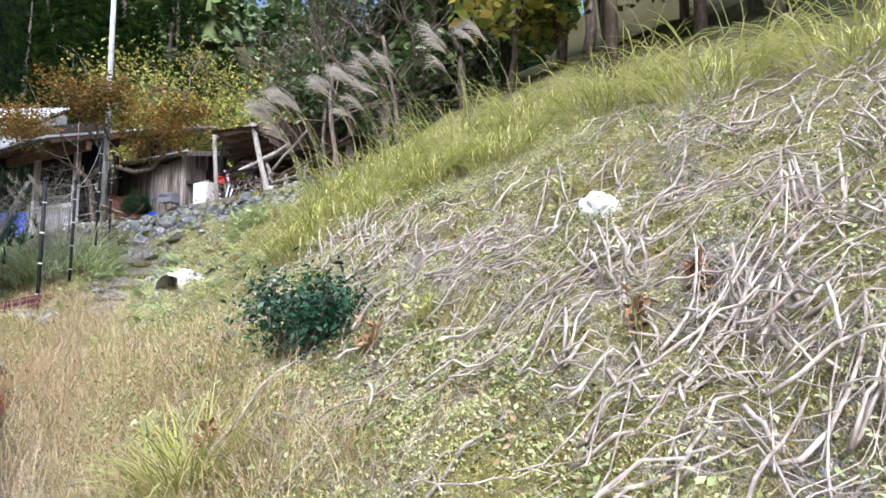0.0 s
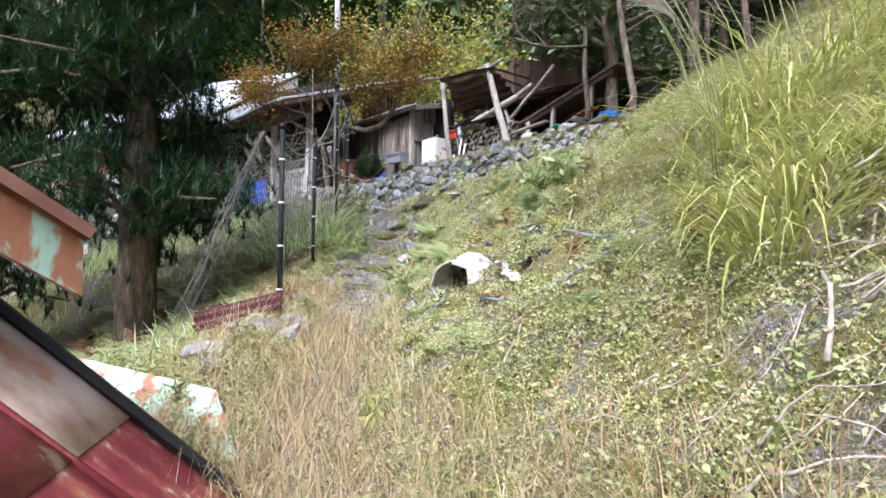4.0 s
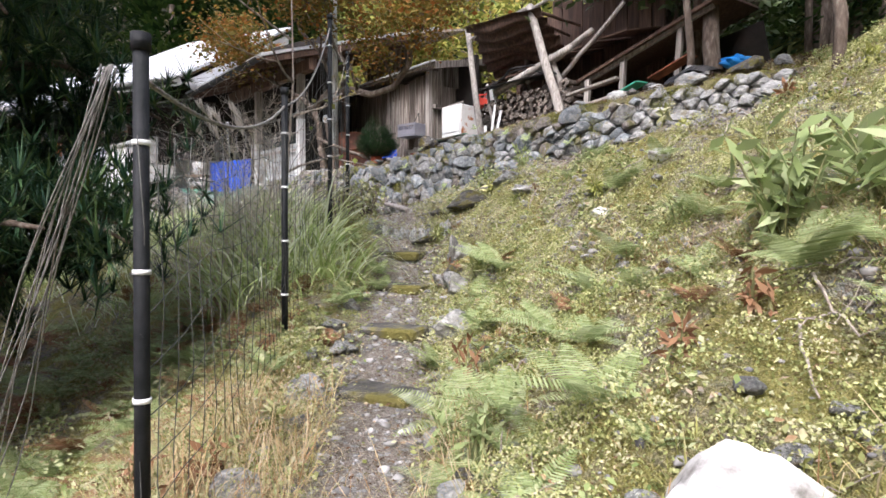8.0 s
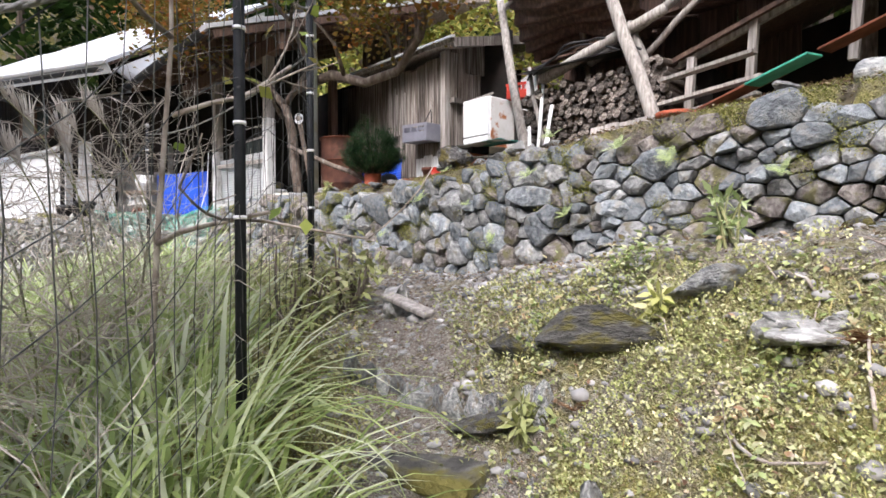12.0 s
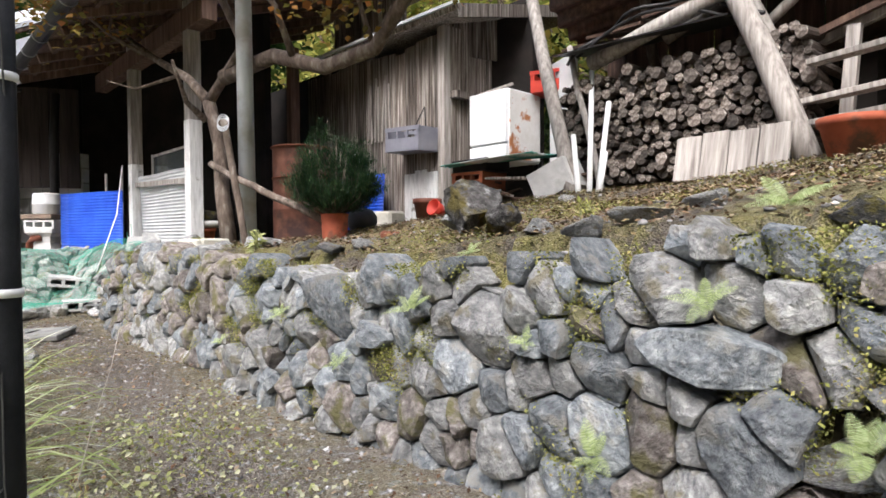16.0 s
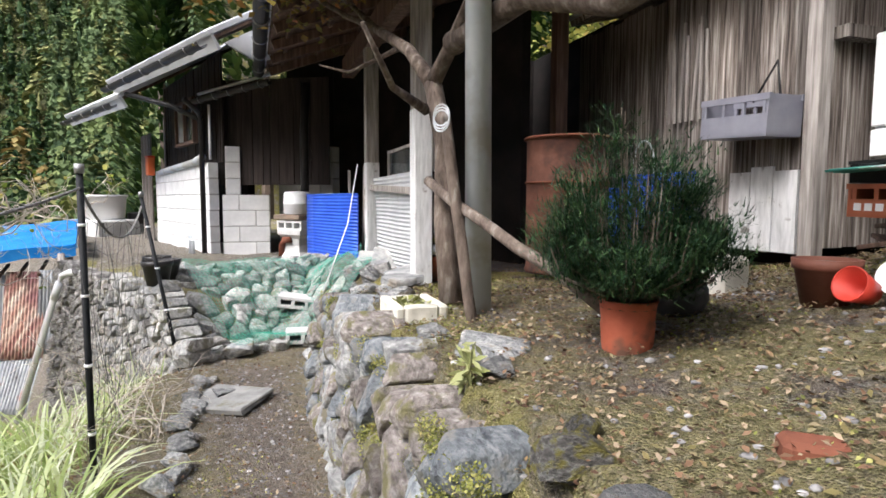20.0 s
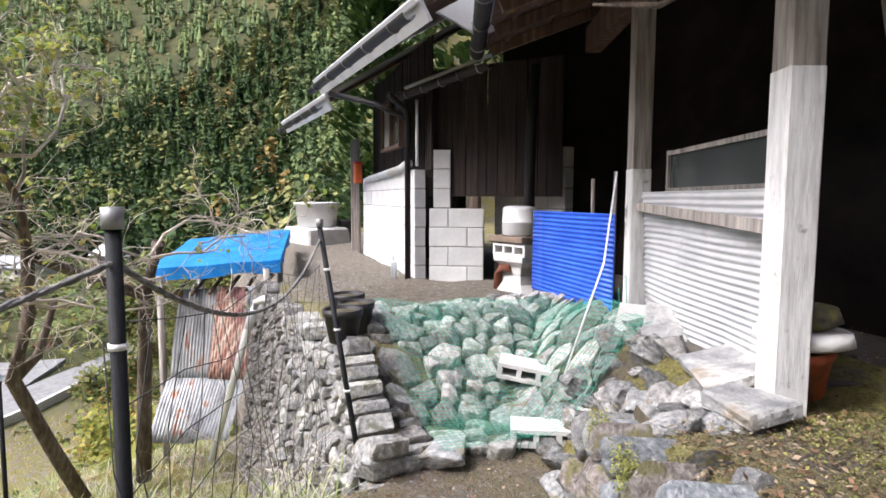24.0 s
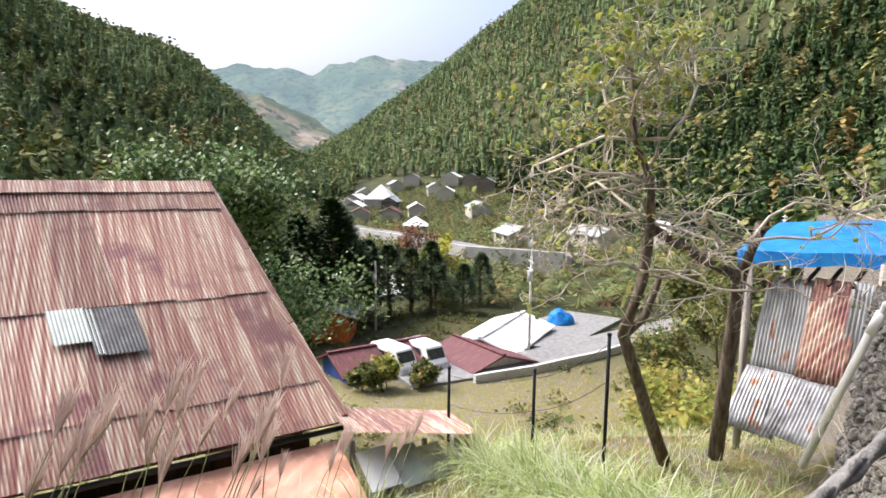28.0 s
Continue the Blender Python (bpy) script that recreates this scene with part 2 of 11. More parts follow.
def ground_material():
    """Gravelly soil with stone chips, moss cushions and leaf litter; a dark forest floor under the trees."""
    m = bpy.data.materials.new("mossy_ground")
    m.use_nodes = True
    nt = m.node_tree
    b = nt.nodes["Principled BSDF"]
    pos = nt.nodes.new("ShaderNodeNewGeometry").outputs["Position"]

    def cells(scale):
        vo = nt.nodes.new("ShaderNodeTexVoronoi")
        vo.inputs["Scale"].default_value = scale
        nt.links.new(pos, vo.inputs["Vector"])
        sp = nt.nodes.new("ShaderNodeSeparateColor")
        nt.links.new(vo.outputs["Color"], sp.inputs["Color"])
        return sp.outputs[0], vo.outputs["Distance"]

    chip, chip_d = cells(150)
    stone_, stone_d = cells(46)
    soil = ramp_node(nt, noise_node(nt, 16, 8, (1, 1, 1), True, 0.75), [(0.3, (0.11, 0.09, 0.07)), (0.5, (0.27, 0.235, 0.195)), (0.64, (0.40, 0.365, 0.315)), (0.78, (0.56, 0.53, 0.49))])
    flecks = ramp_node(nt, chip, [(0.0, (0.06, 0.05, 0.042)), (0.4, (0.24, 0.2, 0.165)), (0.75, (0.36, 0.32, 0.28)), (0.93, (0.56, 0.54, 0.50))])
    soil = mix_node(nt, 0.4, soil, flecks)
    pebb = ramp_node(nt, stone_, [(0.90, (0, 0, 0)), (0.93, (0.8, 0.8, 0.8))])
    grey = ramp_node(nt, chip, [(0.0, (0.3, 0.3, 0.295)), (1.0, (0.5, 0.5, 0.49))])
    soil = mix_node(nt, pebb, soil, grey)
    ad = nt.nodes.new("ShaderNodeAttribute")
    ad.attribute_name = "damp"
    humus = ramp_node(nt, noise_node(nt, 13, 8, (1, 1, 1), True, 0.75), [(0.3, (0.035, 0.026, 0.019)), (0.5, (0.085, 0.066, 0.048)), (0.66, (0.15, 0.12, 0.09)), (0.8, (0.26, 0.23, 0.19))])
    soil = mix_node(nt, ad.outputs["Fac"], soil, humus)
    moss = ramp_node(nt, noise_node(nt, 22, 8, (1, 1, 1), True, 0.75), [(0.3, (0.10, 0.09, 0.025)), (0.46, (0.26, 0.24, 0.07)), (0.6, (0.39, 0.36, 0.12)), (0.76, (0.46, 0.38, 0.17))])
    moss = mix_node(nt, 0.4, moss, ramp_node(nt, chip, [(0.0, (0.08, 0.08, 0.02)), (0.6, (0.28, 0.26, 0.08)), (0.9, (0.42, 0.34, 0.18))]))
    mask = ramp_node(nt, noise_node(nt, 2.6, 9, (1, 1, 1), True, 0.72), [(0.41, (0, 0, 0)), (0.54, (1, 1, 1))])
    at = nt.nodes.new("ShaderNodeAttribute")
    at.attribute_name = "bare"
    mul = nt.nodes.new("ShaderNodeMath")
    mul.operation = "MULTIPLY"
    inv = nt.nodes.new("ShaderNodeMath")
    inv.operation = "SUBTRACT"
    inv.inputs[0].default_value = 1.0
    nt.links.new(at.outputs["Fac"], inv.inputs[1])
    nt.links.new(mask, mul.inputs[0])
    nt.links.new(inv.outputs[0], mul.inputs[1])
    col = mix_node(nt, mul.outputs[0], soil, moss)
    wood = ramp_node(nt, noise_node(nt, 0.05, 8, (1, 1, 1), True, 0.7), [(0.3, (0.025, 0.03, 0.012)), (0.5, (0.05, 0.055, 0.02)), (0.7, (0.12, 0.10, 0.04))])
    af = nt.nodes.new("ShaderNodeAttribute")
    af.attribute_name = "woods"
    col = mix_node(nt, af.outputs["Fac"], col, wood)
    nt.links.new(col, b.inputs["Base Color"])
    b.inputs["Roughness"].default_value, b.inputs["Specular IOR Level"].default_value = 0.95, 0.2
    bn = nt.nodes.new("ShaderNodeBump")
    bn.inputs["Strength"].default_value, bn.inputs["Distance"].default_value = 1.0, 0.02
    hsum = nt.nodes.new("ShaderNodeMath")
    hsum.operation = "SUBTRACT"
    nt.links.new(noise_node(nt, 30, 8, (1, 1, 1), True, 0.75), hsum.inputs[0])
    nt.links.new(chip_d, hsum.inputs[1])
    nt.links.new(hsum.outputs[0], bn.inputs["Height"])
    nt.links.new(bn.outputs["Normal"], b.inputs["Normal"])
    return m


# ---- mesh tools ----
def mesh_ob(name, verts, faces, mat, parent=None, smooth=False, label=""):
    me = bpy.data.meshes.new(name)
    me.from_pydata(verts, [], faces)
    if smooth:
        me.polygons.foreach_set("use_smooth", [True] * len(me.polygons))
    me.materials.append(mat)
    me.update()
    ob = new(name, me)
    if parent:
        ob.parent = parent
    if label:
        ob["label"] = label
    return ob


def part(name, bm, mat, parent=None, label="", smooth=False):
    me = bpy.data.meshes.new(name)
    bmesh.ops.recalc_face_normals(bm, faces=bm.faces)
    bm.to_mesh(me)
    bm.free()
    if smooth:
        me.polygons.foreach_set("use_smooth", [True] * len(me.polygons))
    me.materials.append(mat)
    ob = new(name, me)
    if parent:
        ob.parent = parent
    if label:
        ob["label"] = label
    return ob


def thing(name, label, category, m=None, group="", kind=""):
    ob = new(name)
    ob.empty_display_size = 0.1
    if m is not None:
        ob.matrix_world = m
    return tagged(ob, label, category, group, kind)


def box(bm, sx, sy, sz, m=Matrix(), bevel=0.0):
    """A box that stands on the origin of m, centred in x and y."""
    r = bmesh.ops.create_cube(bm, size=1.0, matrix=m @ Matrix.Translation((0, 0, sz / 2)) @ Matrix.Diagonal((sx, sy, sz, 1)))
    if bevel:
        es = list({e for v in r["verts"] for e in v.link_edges})
        bmesh.ops.bevel(bm, geom=es, offset=bevel, segments=1, affect="EDGES")
    return bm


def boxed(sx, sy, sz, m=Matrix(), bevel=0.0):
    return box(bmesh.new(), sx, sy, sz, m, bevel)


def tube_data(points, radii, sides=8):
    """Vertices and faces of a tapered tube along points."""
    verts, faces = [], []
    n = len(points)
    pts = [Vector(p) for p in points]
    ref = Vector((0.31, 0.17, 0.93))
    for i, p in enumerate(pts):
        d = (pts[min(i + 1, n - 1)] - pts[max(i - 1, 0)]).normalized()
        a = d.cross(ref)
        if a.length < 0.05:
            a = d.cross(Vector((1, 0, 0)))
        a.normalize()
        c = d.cross(a)
        for k in range(sides):
            t = 2 * math.pi * k / sides
            verts.append(p + (a * math.cos(t) + c * math.sin(t)) * radii[i])
    for i in range(n - 1):
        for k in range(sides):
            j = (k + 1) % sides
            faces.append((i * sides + k, i * sides + j, (i + 1) * sides + j, (i + 1) * sides + k))
    faces.append(tuple(range(sides))[::-1])
    faces.append(tuple((n - 1) * sides + k for k in range(sides)))
    return verts, faces


def tube(name, points, radii, mat, parent=None, sides=8, label="", smooth=True):
    if isinstance(radii, (int, float)):
        radii = [radii] * len(points)
    v, f = tube_data(points, radii, sides)
    return mesh_ob(name, v, f, mat, parent, smooth, label)


class Bundle:
    """Gathers many small pieces into one mesh."""

    def __init__(self):
        self.v, self.f = [], []

    def add(self, verts, faces):
        o = len(self.v)
        self.v.extend(verts)
        self.f.extend(tuple(i + o for i in fc) for fc in faces)

    def tube(self, points, radii, sides=5):
        self.add(*tube_data(points, radii if isinstance(radii, (list, tuple)) else [radii] * len(points), sides))

    def out(self, name, mat, parent=None, smooth=False, label=""):
        return mesh_ob(name, self.v, self.f, mat, parent, smooth, label)


def lathe(profile, sides=24):
    """A turned body from (radius, height) pairs."""
    bm = bmesh.new()
    rings = [[bm.verts.new((r * math.cos(2 * math.pi * k / sides), r * math.sin(2 * math.pi * k / sides), z)) for k in range(sides)] for r, z in profile]
    for a, b in zip(rings, rings[1:]):
        for k in range(sides):
            j = (k + 1) % sides
            bm.faces.new((a[k], a[j], b[j], b[k]))
    bm.faces.new(rings[0][::-1])
    bm.faces.new(rings[-1])
    return bm


def rock_mesh(name, seed, mat, rough=0.35, sub=2, flat=1.0):
    bm = bmesh.new()
    bmesh.ops.create_icosphere(bm, subdivisions=sub, radius=0.5)
    rng = random.Random(seed)
    off = Vector((rng.uniform(-50, 50), rng.uniform(-50, 50), rng.uniform(-50, 50)))
    planes = [(Vector((rng.gauss(0, 1), rng.gauss(0, 1), rng.gauss(0, 1))).normalized(), rng.uniform(0.17, 0.36)) for _ in range(11)]
    for v in bm.verts:
        p = v.co.copy()
        for n, d in planes:
            k = p.dot(n)
            if k > d:
                p -= n * (k - d)
        p *= 1 + rough * 0.35 * noise.noise(v.co * 3.2 + off) + rough * 0.16 * noise.noise(v.co * 8 + off)
        p.z *= flat
        v.co = p
    for f in bm.faces:
        f.smooth = True
    for e in bm.edges:
        if len(e.link_faces) == 2 and e.calc_face_angle(0) > 0.32:
            e.smooth = False
    me = bpy.data.meshes.new(name)
    bm.to_mesh(me)
    bm.free()
    me.materials.append(mat)
    return me


def corrugated(name, w, h, mat, parent=None, pitch=0.06, depth=0.009, m=Matrix(), label="", wobble=0.0, along="x", seed=0):
    """A corrugated sheet in the x-z plane; along: the way its ridges run."""
    run, cross = (h, w) if along == "z" else (w, h)
    n = max(8, int(cross / pitch * 6))
    k = 6
    verts, faces = [], []
    for i in range(n + 1):
        c = cross * i / n
        d = depth * math.sin(2 * math.pi * c / pitch)
        for j in range(k + 1):
            r = run * j / k
            bulge = wobble * noise.noise(Vector((c * 1.5, r * 1.5, seed)))
            p = (c - cross / 2, d + bulge, r) if along == "z" else (r - run / 2, d + bulge, c)
            verts.append(m @ Vector(p))
    for i in range(n):
        for j in range(k):
            a = i * (k + 1) + j
            faces.append((a, a + 1, a + k + 2, a + k + 1))
    ob = mesh_ob(name, verts, faces, mat, parent, True, label)
    sol = ob.modifiers.new("thickness", "SOLIDIFY")
    sol.thickness = 0.003
    return ob


# ---- the plan: u runs along the stone wall, v from it towards the house ----
UX, UY = 0.886, -0.463


def uv(u, v, z=0.0):
    return Vector((-5.0 + u * UX - v * UY, 10.96 + u * UY + v * UX, z))


def uvpose(u, v, z, turn=0.0, tilt=0.0, lean=0.0):
    p = uv(u, v, z)
    return pose(p.x, p.y, p.z, tilt, lean, math.degrees(math.atan2(UY, UX)) + turn)


def smooth01(a, lo, hi):
    t = np.clip((a - lo) / (hi - lo), 0, 1)
    return t * t * (3 - 2 * t)


PATHWAY = [(1.6, -3.5, -0.5), (0.0, 0.0, 0.12), (-1.31, 1.81, 0.42), (-2.07, 3.06, 0.72), (-2.85, 4.4, 0.98), (-3.5, 5.9, 1.32), (-3.95, 7.12, 1.48),
           (-4.5, 8.5, 1.88), (-4.95, 9.5, 2.3), (-5.5, 10.4, 2.42), (-6.5, 11.2, 2.6), (-8.2, 12.3, 2.62), (-9.6, 12.95, 2.65)]
VIEW = (-7.6, 11.3)


def along_path(x, y):
    """Signed distance from the footpath (right of it is positive) and the path's height there."""
    best, dist, zz = np.full(x.shape, 1e9), np.zeros(x.shape), np.zeros(x.shape)
    for (ax, ay, az), (bx, by, bz) in zip(PATHWAY, PATHWAY[1:]):
        dx, dy = bx - ax, by - ay
        ll = dx * dx + dy * dy
        t = np.clip(((x - ax) * dx + (y - ay) * dy) / ll, 0, 1)
        px, py = ax + t * dx, ay + t * dy
        d = np.hypot(x - px, y - py)
        side = np.sign((x - ax) * dy - (y - ay) * dx)
        near = d < best
        best = np.where(near, d, best)
        dist = np.where(near, d * side, dist)
        zz = np.where(near, az + t * (bz - az), zz)
    return dist, zz


def mountains(x, y):
    """The wooded ridges round the valley, by their skyline."""
    rx, ry = x - VIEW[0], y - VIEW[1]
    r = np.hypot(rx, ry) + 1e-6
    yaw = np.degrees(np.arctan2(-rx, ry))
    floor = -10.0 - 3 * smooth01(r, 60, 200)
    wob = 10 * np.sin(x * 0.021 + 1.3) * np.sin(y * 0.017) + 4 * np.sin(x * 0.06) * np.cos(y * 0.05 + 2)
    z = floor
    e = np.interp(yaw, [-60, 0, 40, 60, 80, 92, 103, 106.5, 110.5, 114, 119, 124.5, 129, 136, 142], [24, 26, 30, 29, 25, 20.5, 16.6, 15.4, 12.8, 9.9, 6.5, 2.6, 1.5, -1, -4])
    start, far = np.interp(yaw, [60, 80, 95, 110], [58, 75, 115, 150]), np.interp(yaw, [40, 70, 90, 110], [400, 520, 720, 860])
    z = np.maximum(z, floor + np.maximum(0, np.tan(np.radians(e)) * far + 12 + wob) * smooth01(r, start, far) ** 1.15)
    yw = np.where(yaw < -60, yaw + 360, yaw)
    e = np.interp(yw, [122, 125, 128.5, 132, 135, 139, 143, 147, 155, 200, 260, 300], [-4, -3.4, 0.2, 3.8, 6.0, 8.9, 10.2, 12.0, 16, 20, 20, 22])
    z = np.maximum(z, floor + np.maximum(0, np.tan(np.radians(e)) * 420 + 12 + wob) * smooth01(r, 90, 420))
    return z


def height(x, y):
    x, y = np.asarray(x, float), np.asarray(y, float)
    d, zp = along_path(x, y)
    u = (x + 5.0) * UX + (y - 10.96) * UY
    v = -(x + 5.0) * UY + (y - 10.96) * UX
    right = np.clip(d - 0.22, 0, None)
    left = np.clip(-d - 0.55, 0, None)
    h = zp + 0.66 * np.minimum(right, 5) + 0.5 * np.clip(right - 5, 0, None) - 0.34 * np.minimum(left, 6) - 0.72 * np.clip(left - 6, 0, 10) - 0.06 * np.clip(left - 16, 0, 40)
    h = h + 0.05 * smooth01(-d, 0.3, 0.7) * smooth01(left, 1.0, 0.2)
    # level strip in front of the stone wall
    flat = 2.58 + 0.12 * np.clip(u, 0, 4)
    w = smooth01(v, -1.7, -0.5) * smooth01(u, -5.0, -4.0) * smooth01(u, 4.5, 2.8)
    h = h * (1 - w) + flat * w
    # the yard behind the wall
    yard = 3.25 + 0.09 * np.clip(u + 1, 0, 2.2) + np.clip(v, 0, 3.2) * np.interp(u, [-4.6, -4, -2, -0.5, 1, 3], [0.02, 0.03, 0.165, 0.175, 0.2, 0.3])
    w = smooth01(v, 0.06, 0.16) * smooth01(u, 5.2, 3.0) * smooth01(u, -4.75, -4.6)
    h = h * (1 - w) + yard * w
    # ground falls away past the path's end; the house's level, with a bank of rubble in front
    h = h - 0.75 * smooth01(x, -9.7, -11.4) * smooth01(y, 12.9, 12.5) * smooth01(x, -17, -13)
    open_ = smooth01(u, -6.3, -5.7)
    bank = 2.62 + 0.6 * np.maximum(smooth01(v, -0.35 + 0.35 * open_, 0.55 + 0.1 * open_), 0.85 * smooth01(x, -10.2, -11.35))
    w = smooth01(u, -4.4, -4.7) * np.maximum(smooth01(v, -0.9, -0.7), smooth01(y - 0.9 * smooth01(x, -13.3, -14.2), 12.66, 12.76) * smooth01(x, -9.9, -10.2)) * smooth01(x, -30, -24)
    h = h * (1 - w) + bank * w
    # the hill behind the houses runs on upwards; elsewhere the valley opens
    h = h + 0.34 * np.clip(v - 6.5, 0, 400) * smooth01(u, -22, -6)
    r = np.hypot(x - VIEW[0], y - VIEW[1])
    yaw = np.degrees(np.arctan2(-(x - VIEW[0]), y - VIEW[1]))
    far = smooth01(r, 48, 90) * (1 - smooth01(yaw, 60, 30) * smooth01(yaw, -130, -100))
    return h * (1 - far) + mountains(x, y) * far


def graded(lo, hi, step, reach, n):
    mid = np.arange(lo, hi, step)
    g = np.geomspace(step * 1.5, reach, n)
    return np.concatenate([lo - g[::-1], mid, hi + g])


gx, gy = graded(-16, 3, 0.1, 1700, 85), graded(-1.5, 15.5, 0.1, 1700, 85)
XX, YY = np.meshgrid(gx, gy, indexing="ij")
ZZ = height(XX, YY)
RR = np.hypot(XX - VIEW[0], YY - VIEW[1])
lump = np.array([noise.fractal(Vector((a * 1.4, b * 1.4, 0.3)), 0.8, 2.0, 5) for a, b in zip(XX.ravel(), YY.ravel())]).reshape(XX.shape)
DD, _ = along_path(XX, YY)
VV = -(XX + 5.0) * UY + (YY - 10.96) * UX
hummock = np.array([noise.fractal(Vector((a * 3.1, b * 3.1, 7.3)), 0.7, 2.0, 3) if abs(a + 4) < 9 and abs(b - 6) < 10 else 0.0 for a, b in zip(XX.ravel(), YY.ravel())]).reshape(XX.shape)
rough = np.maximum(smooth01(DD, 0.3, 0.8), 0.6 * smooth01(-DD, 0.6, 1.2)) * smooth01(VV, -0.35, -0.7)
ZZ = ZZ + lump * (0.035 + 0.03 * smooth01(RR, 8, 30)) + 0.1 * hummock * rough


def surface(x, y):
    """The ground's height as it is built, lumps included."""
    x, y = np.asarray(x, float), np.asarray(y, float)
    i = np.clip(np.searchsorted(gx, x) - 1, 0, len(gx) - 2)
    j = np.clip(np.searchsorted(gy, y) - 1, 0, len(gy) - 2)
    a, b = (x - gx[i]) / (gx[i + 1] - gx[i]), (y - gy[j]) / (gy[j + 1] - gy[j])
    return (ZZ[i, j] * (1 - a) + ZZ[i + 1, j] * a) * (1 - b) + (ZZ[i, j + 1] * (1 - a) + ZZ[i + 1, j + 1] * a) * b


def ground_z(x, y):
    return float(surface(np.array([x]), np.array([y]))[0])


nx, ny = XX.shape
idx = np.arange(nx * ny).reshape(nx, ny)
quads = np.stack([idx[:-1, :-1], idx[1:, :-1], idx[1:, 1:], idx[:-1, 1:]], -1).reshape(-1, 4)
ground_me = bpy.data.meshes.new("ground")
ground_me.from_pydata(np.stack([XX, YY, ZZ], -1).reshape(-1, 3).tolist(), [], quads.tolist())
ground_me.polygons.foreach_set("use_smooth", [True] * len(ground_me.polygons))
dd, _ = along_path(XX, YY)
bare = smooth01(-np.abs(dd + 0.05), -0.42, -0.12)
uu = (XX + 5.0) * UX + (YY - 10.96) * UY
vv = -(XX + 5.0) * UY + (YY - 10.96) * UX
bare = np.maximum(bare, 0.75 * smooth01(vv, -1.6, -0.8) * smooth01(vv, 0.1, 0.0) * smooth01(uu, 3, 1) * smooth01(uu, -8, -5))
bare = np.maximum(bare, 0.9 * smooth01(XX, -10.6, -11.4) * smooth01(YY, 12.7, 13.1) * smooth01(YY, 17, 16) * smooth01(XX, -30, -26))
bare = np.maximum(bare, 0.5 * smooth01(vv, 0.1, 0.3) * smooth01(uu, 3.5, 2.0) * smooth01(uu, -4.7, -4.5))
a1 = ground_me.attributes.new("bare", "FLOAT", "POINT")
a1.data.foreach_set("value", bare.ravel())
a2 = ground_me.attributes.new("woods", "FLOAT", "POINT")
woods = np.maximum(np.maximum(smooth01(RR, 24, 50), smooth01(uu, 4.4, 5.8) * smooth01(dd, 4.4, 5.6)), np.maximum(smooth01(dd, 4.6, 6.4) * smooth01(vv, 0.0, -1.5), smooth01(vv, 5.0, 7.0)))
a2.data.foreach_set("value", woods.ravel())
a3 = ground_me.attributes.new("damp", "FLOAT", "POINT")
a3.data.foreach_set("value", np.maximum(0.65 * smooth01(vv, 0.0, 0.2) * smooth01(vv, 6, 5), 0.5 * smooth01(uu, -1.5, -3.0) * smooth01(vv, -1.6, -1.1)).ravel() * smooth01(uu, 4.2, 3.2).ravel() * smooth01(uu, -9, -7).ravel())
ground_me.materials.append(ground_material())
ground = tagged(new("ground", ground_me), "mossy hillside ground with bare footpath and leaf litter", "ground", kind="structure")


# ---- stone retaining wall below the yard ----
ROCKS = [rock_mesh("stone", 100 + i, M_ROCK, 0.5, 3) for i in range(10)]
MOSSROCKS = [rock_mesh("stone", 200 + i, M_MOSSROCK, 0.5) for i in range(4)]


def stone(parent, p, size, turn=None, mesh=None, rng=random, name="stone"):
    ob = new(name, mesh or rng.choice(ROCKS))
    e = turn or (rng.uniform(0, 360), rng.uniform(0, 360), rng.uniform(0, 360))
    ob.matrix_world = Matrix.Translation(p) @ Euler([radians(a) for a in e]).to_matrix().to_4x4() @ Matrix.Diagonal((*size, 1))
    if parent:
        ob.parent = parent
    return ob


def clip_poly(poly, nx, ny, c):
    """The part of a convex polygon where nx * x + ny * y <= c."""
    out = []
    for k, (x0, y0) in enumerate(poly):
        x1, y1 = poly[(k + 1) % len(poly)]
        d0, d1 = nx * x0 + ny * y0 - c, nx * x1 + ny * y1 - c
        if d0 <= 0:
            out.append((x0, y0))
        if (d0 < 0) != (d1 < 0) and d0 != d1:
            t = d0 / (d0 - d1)
            out.append((x0 + (x1 - x0) * t, y0 + (y1 - y0) * t))
    return out


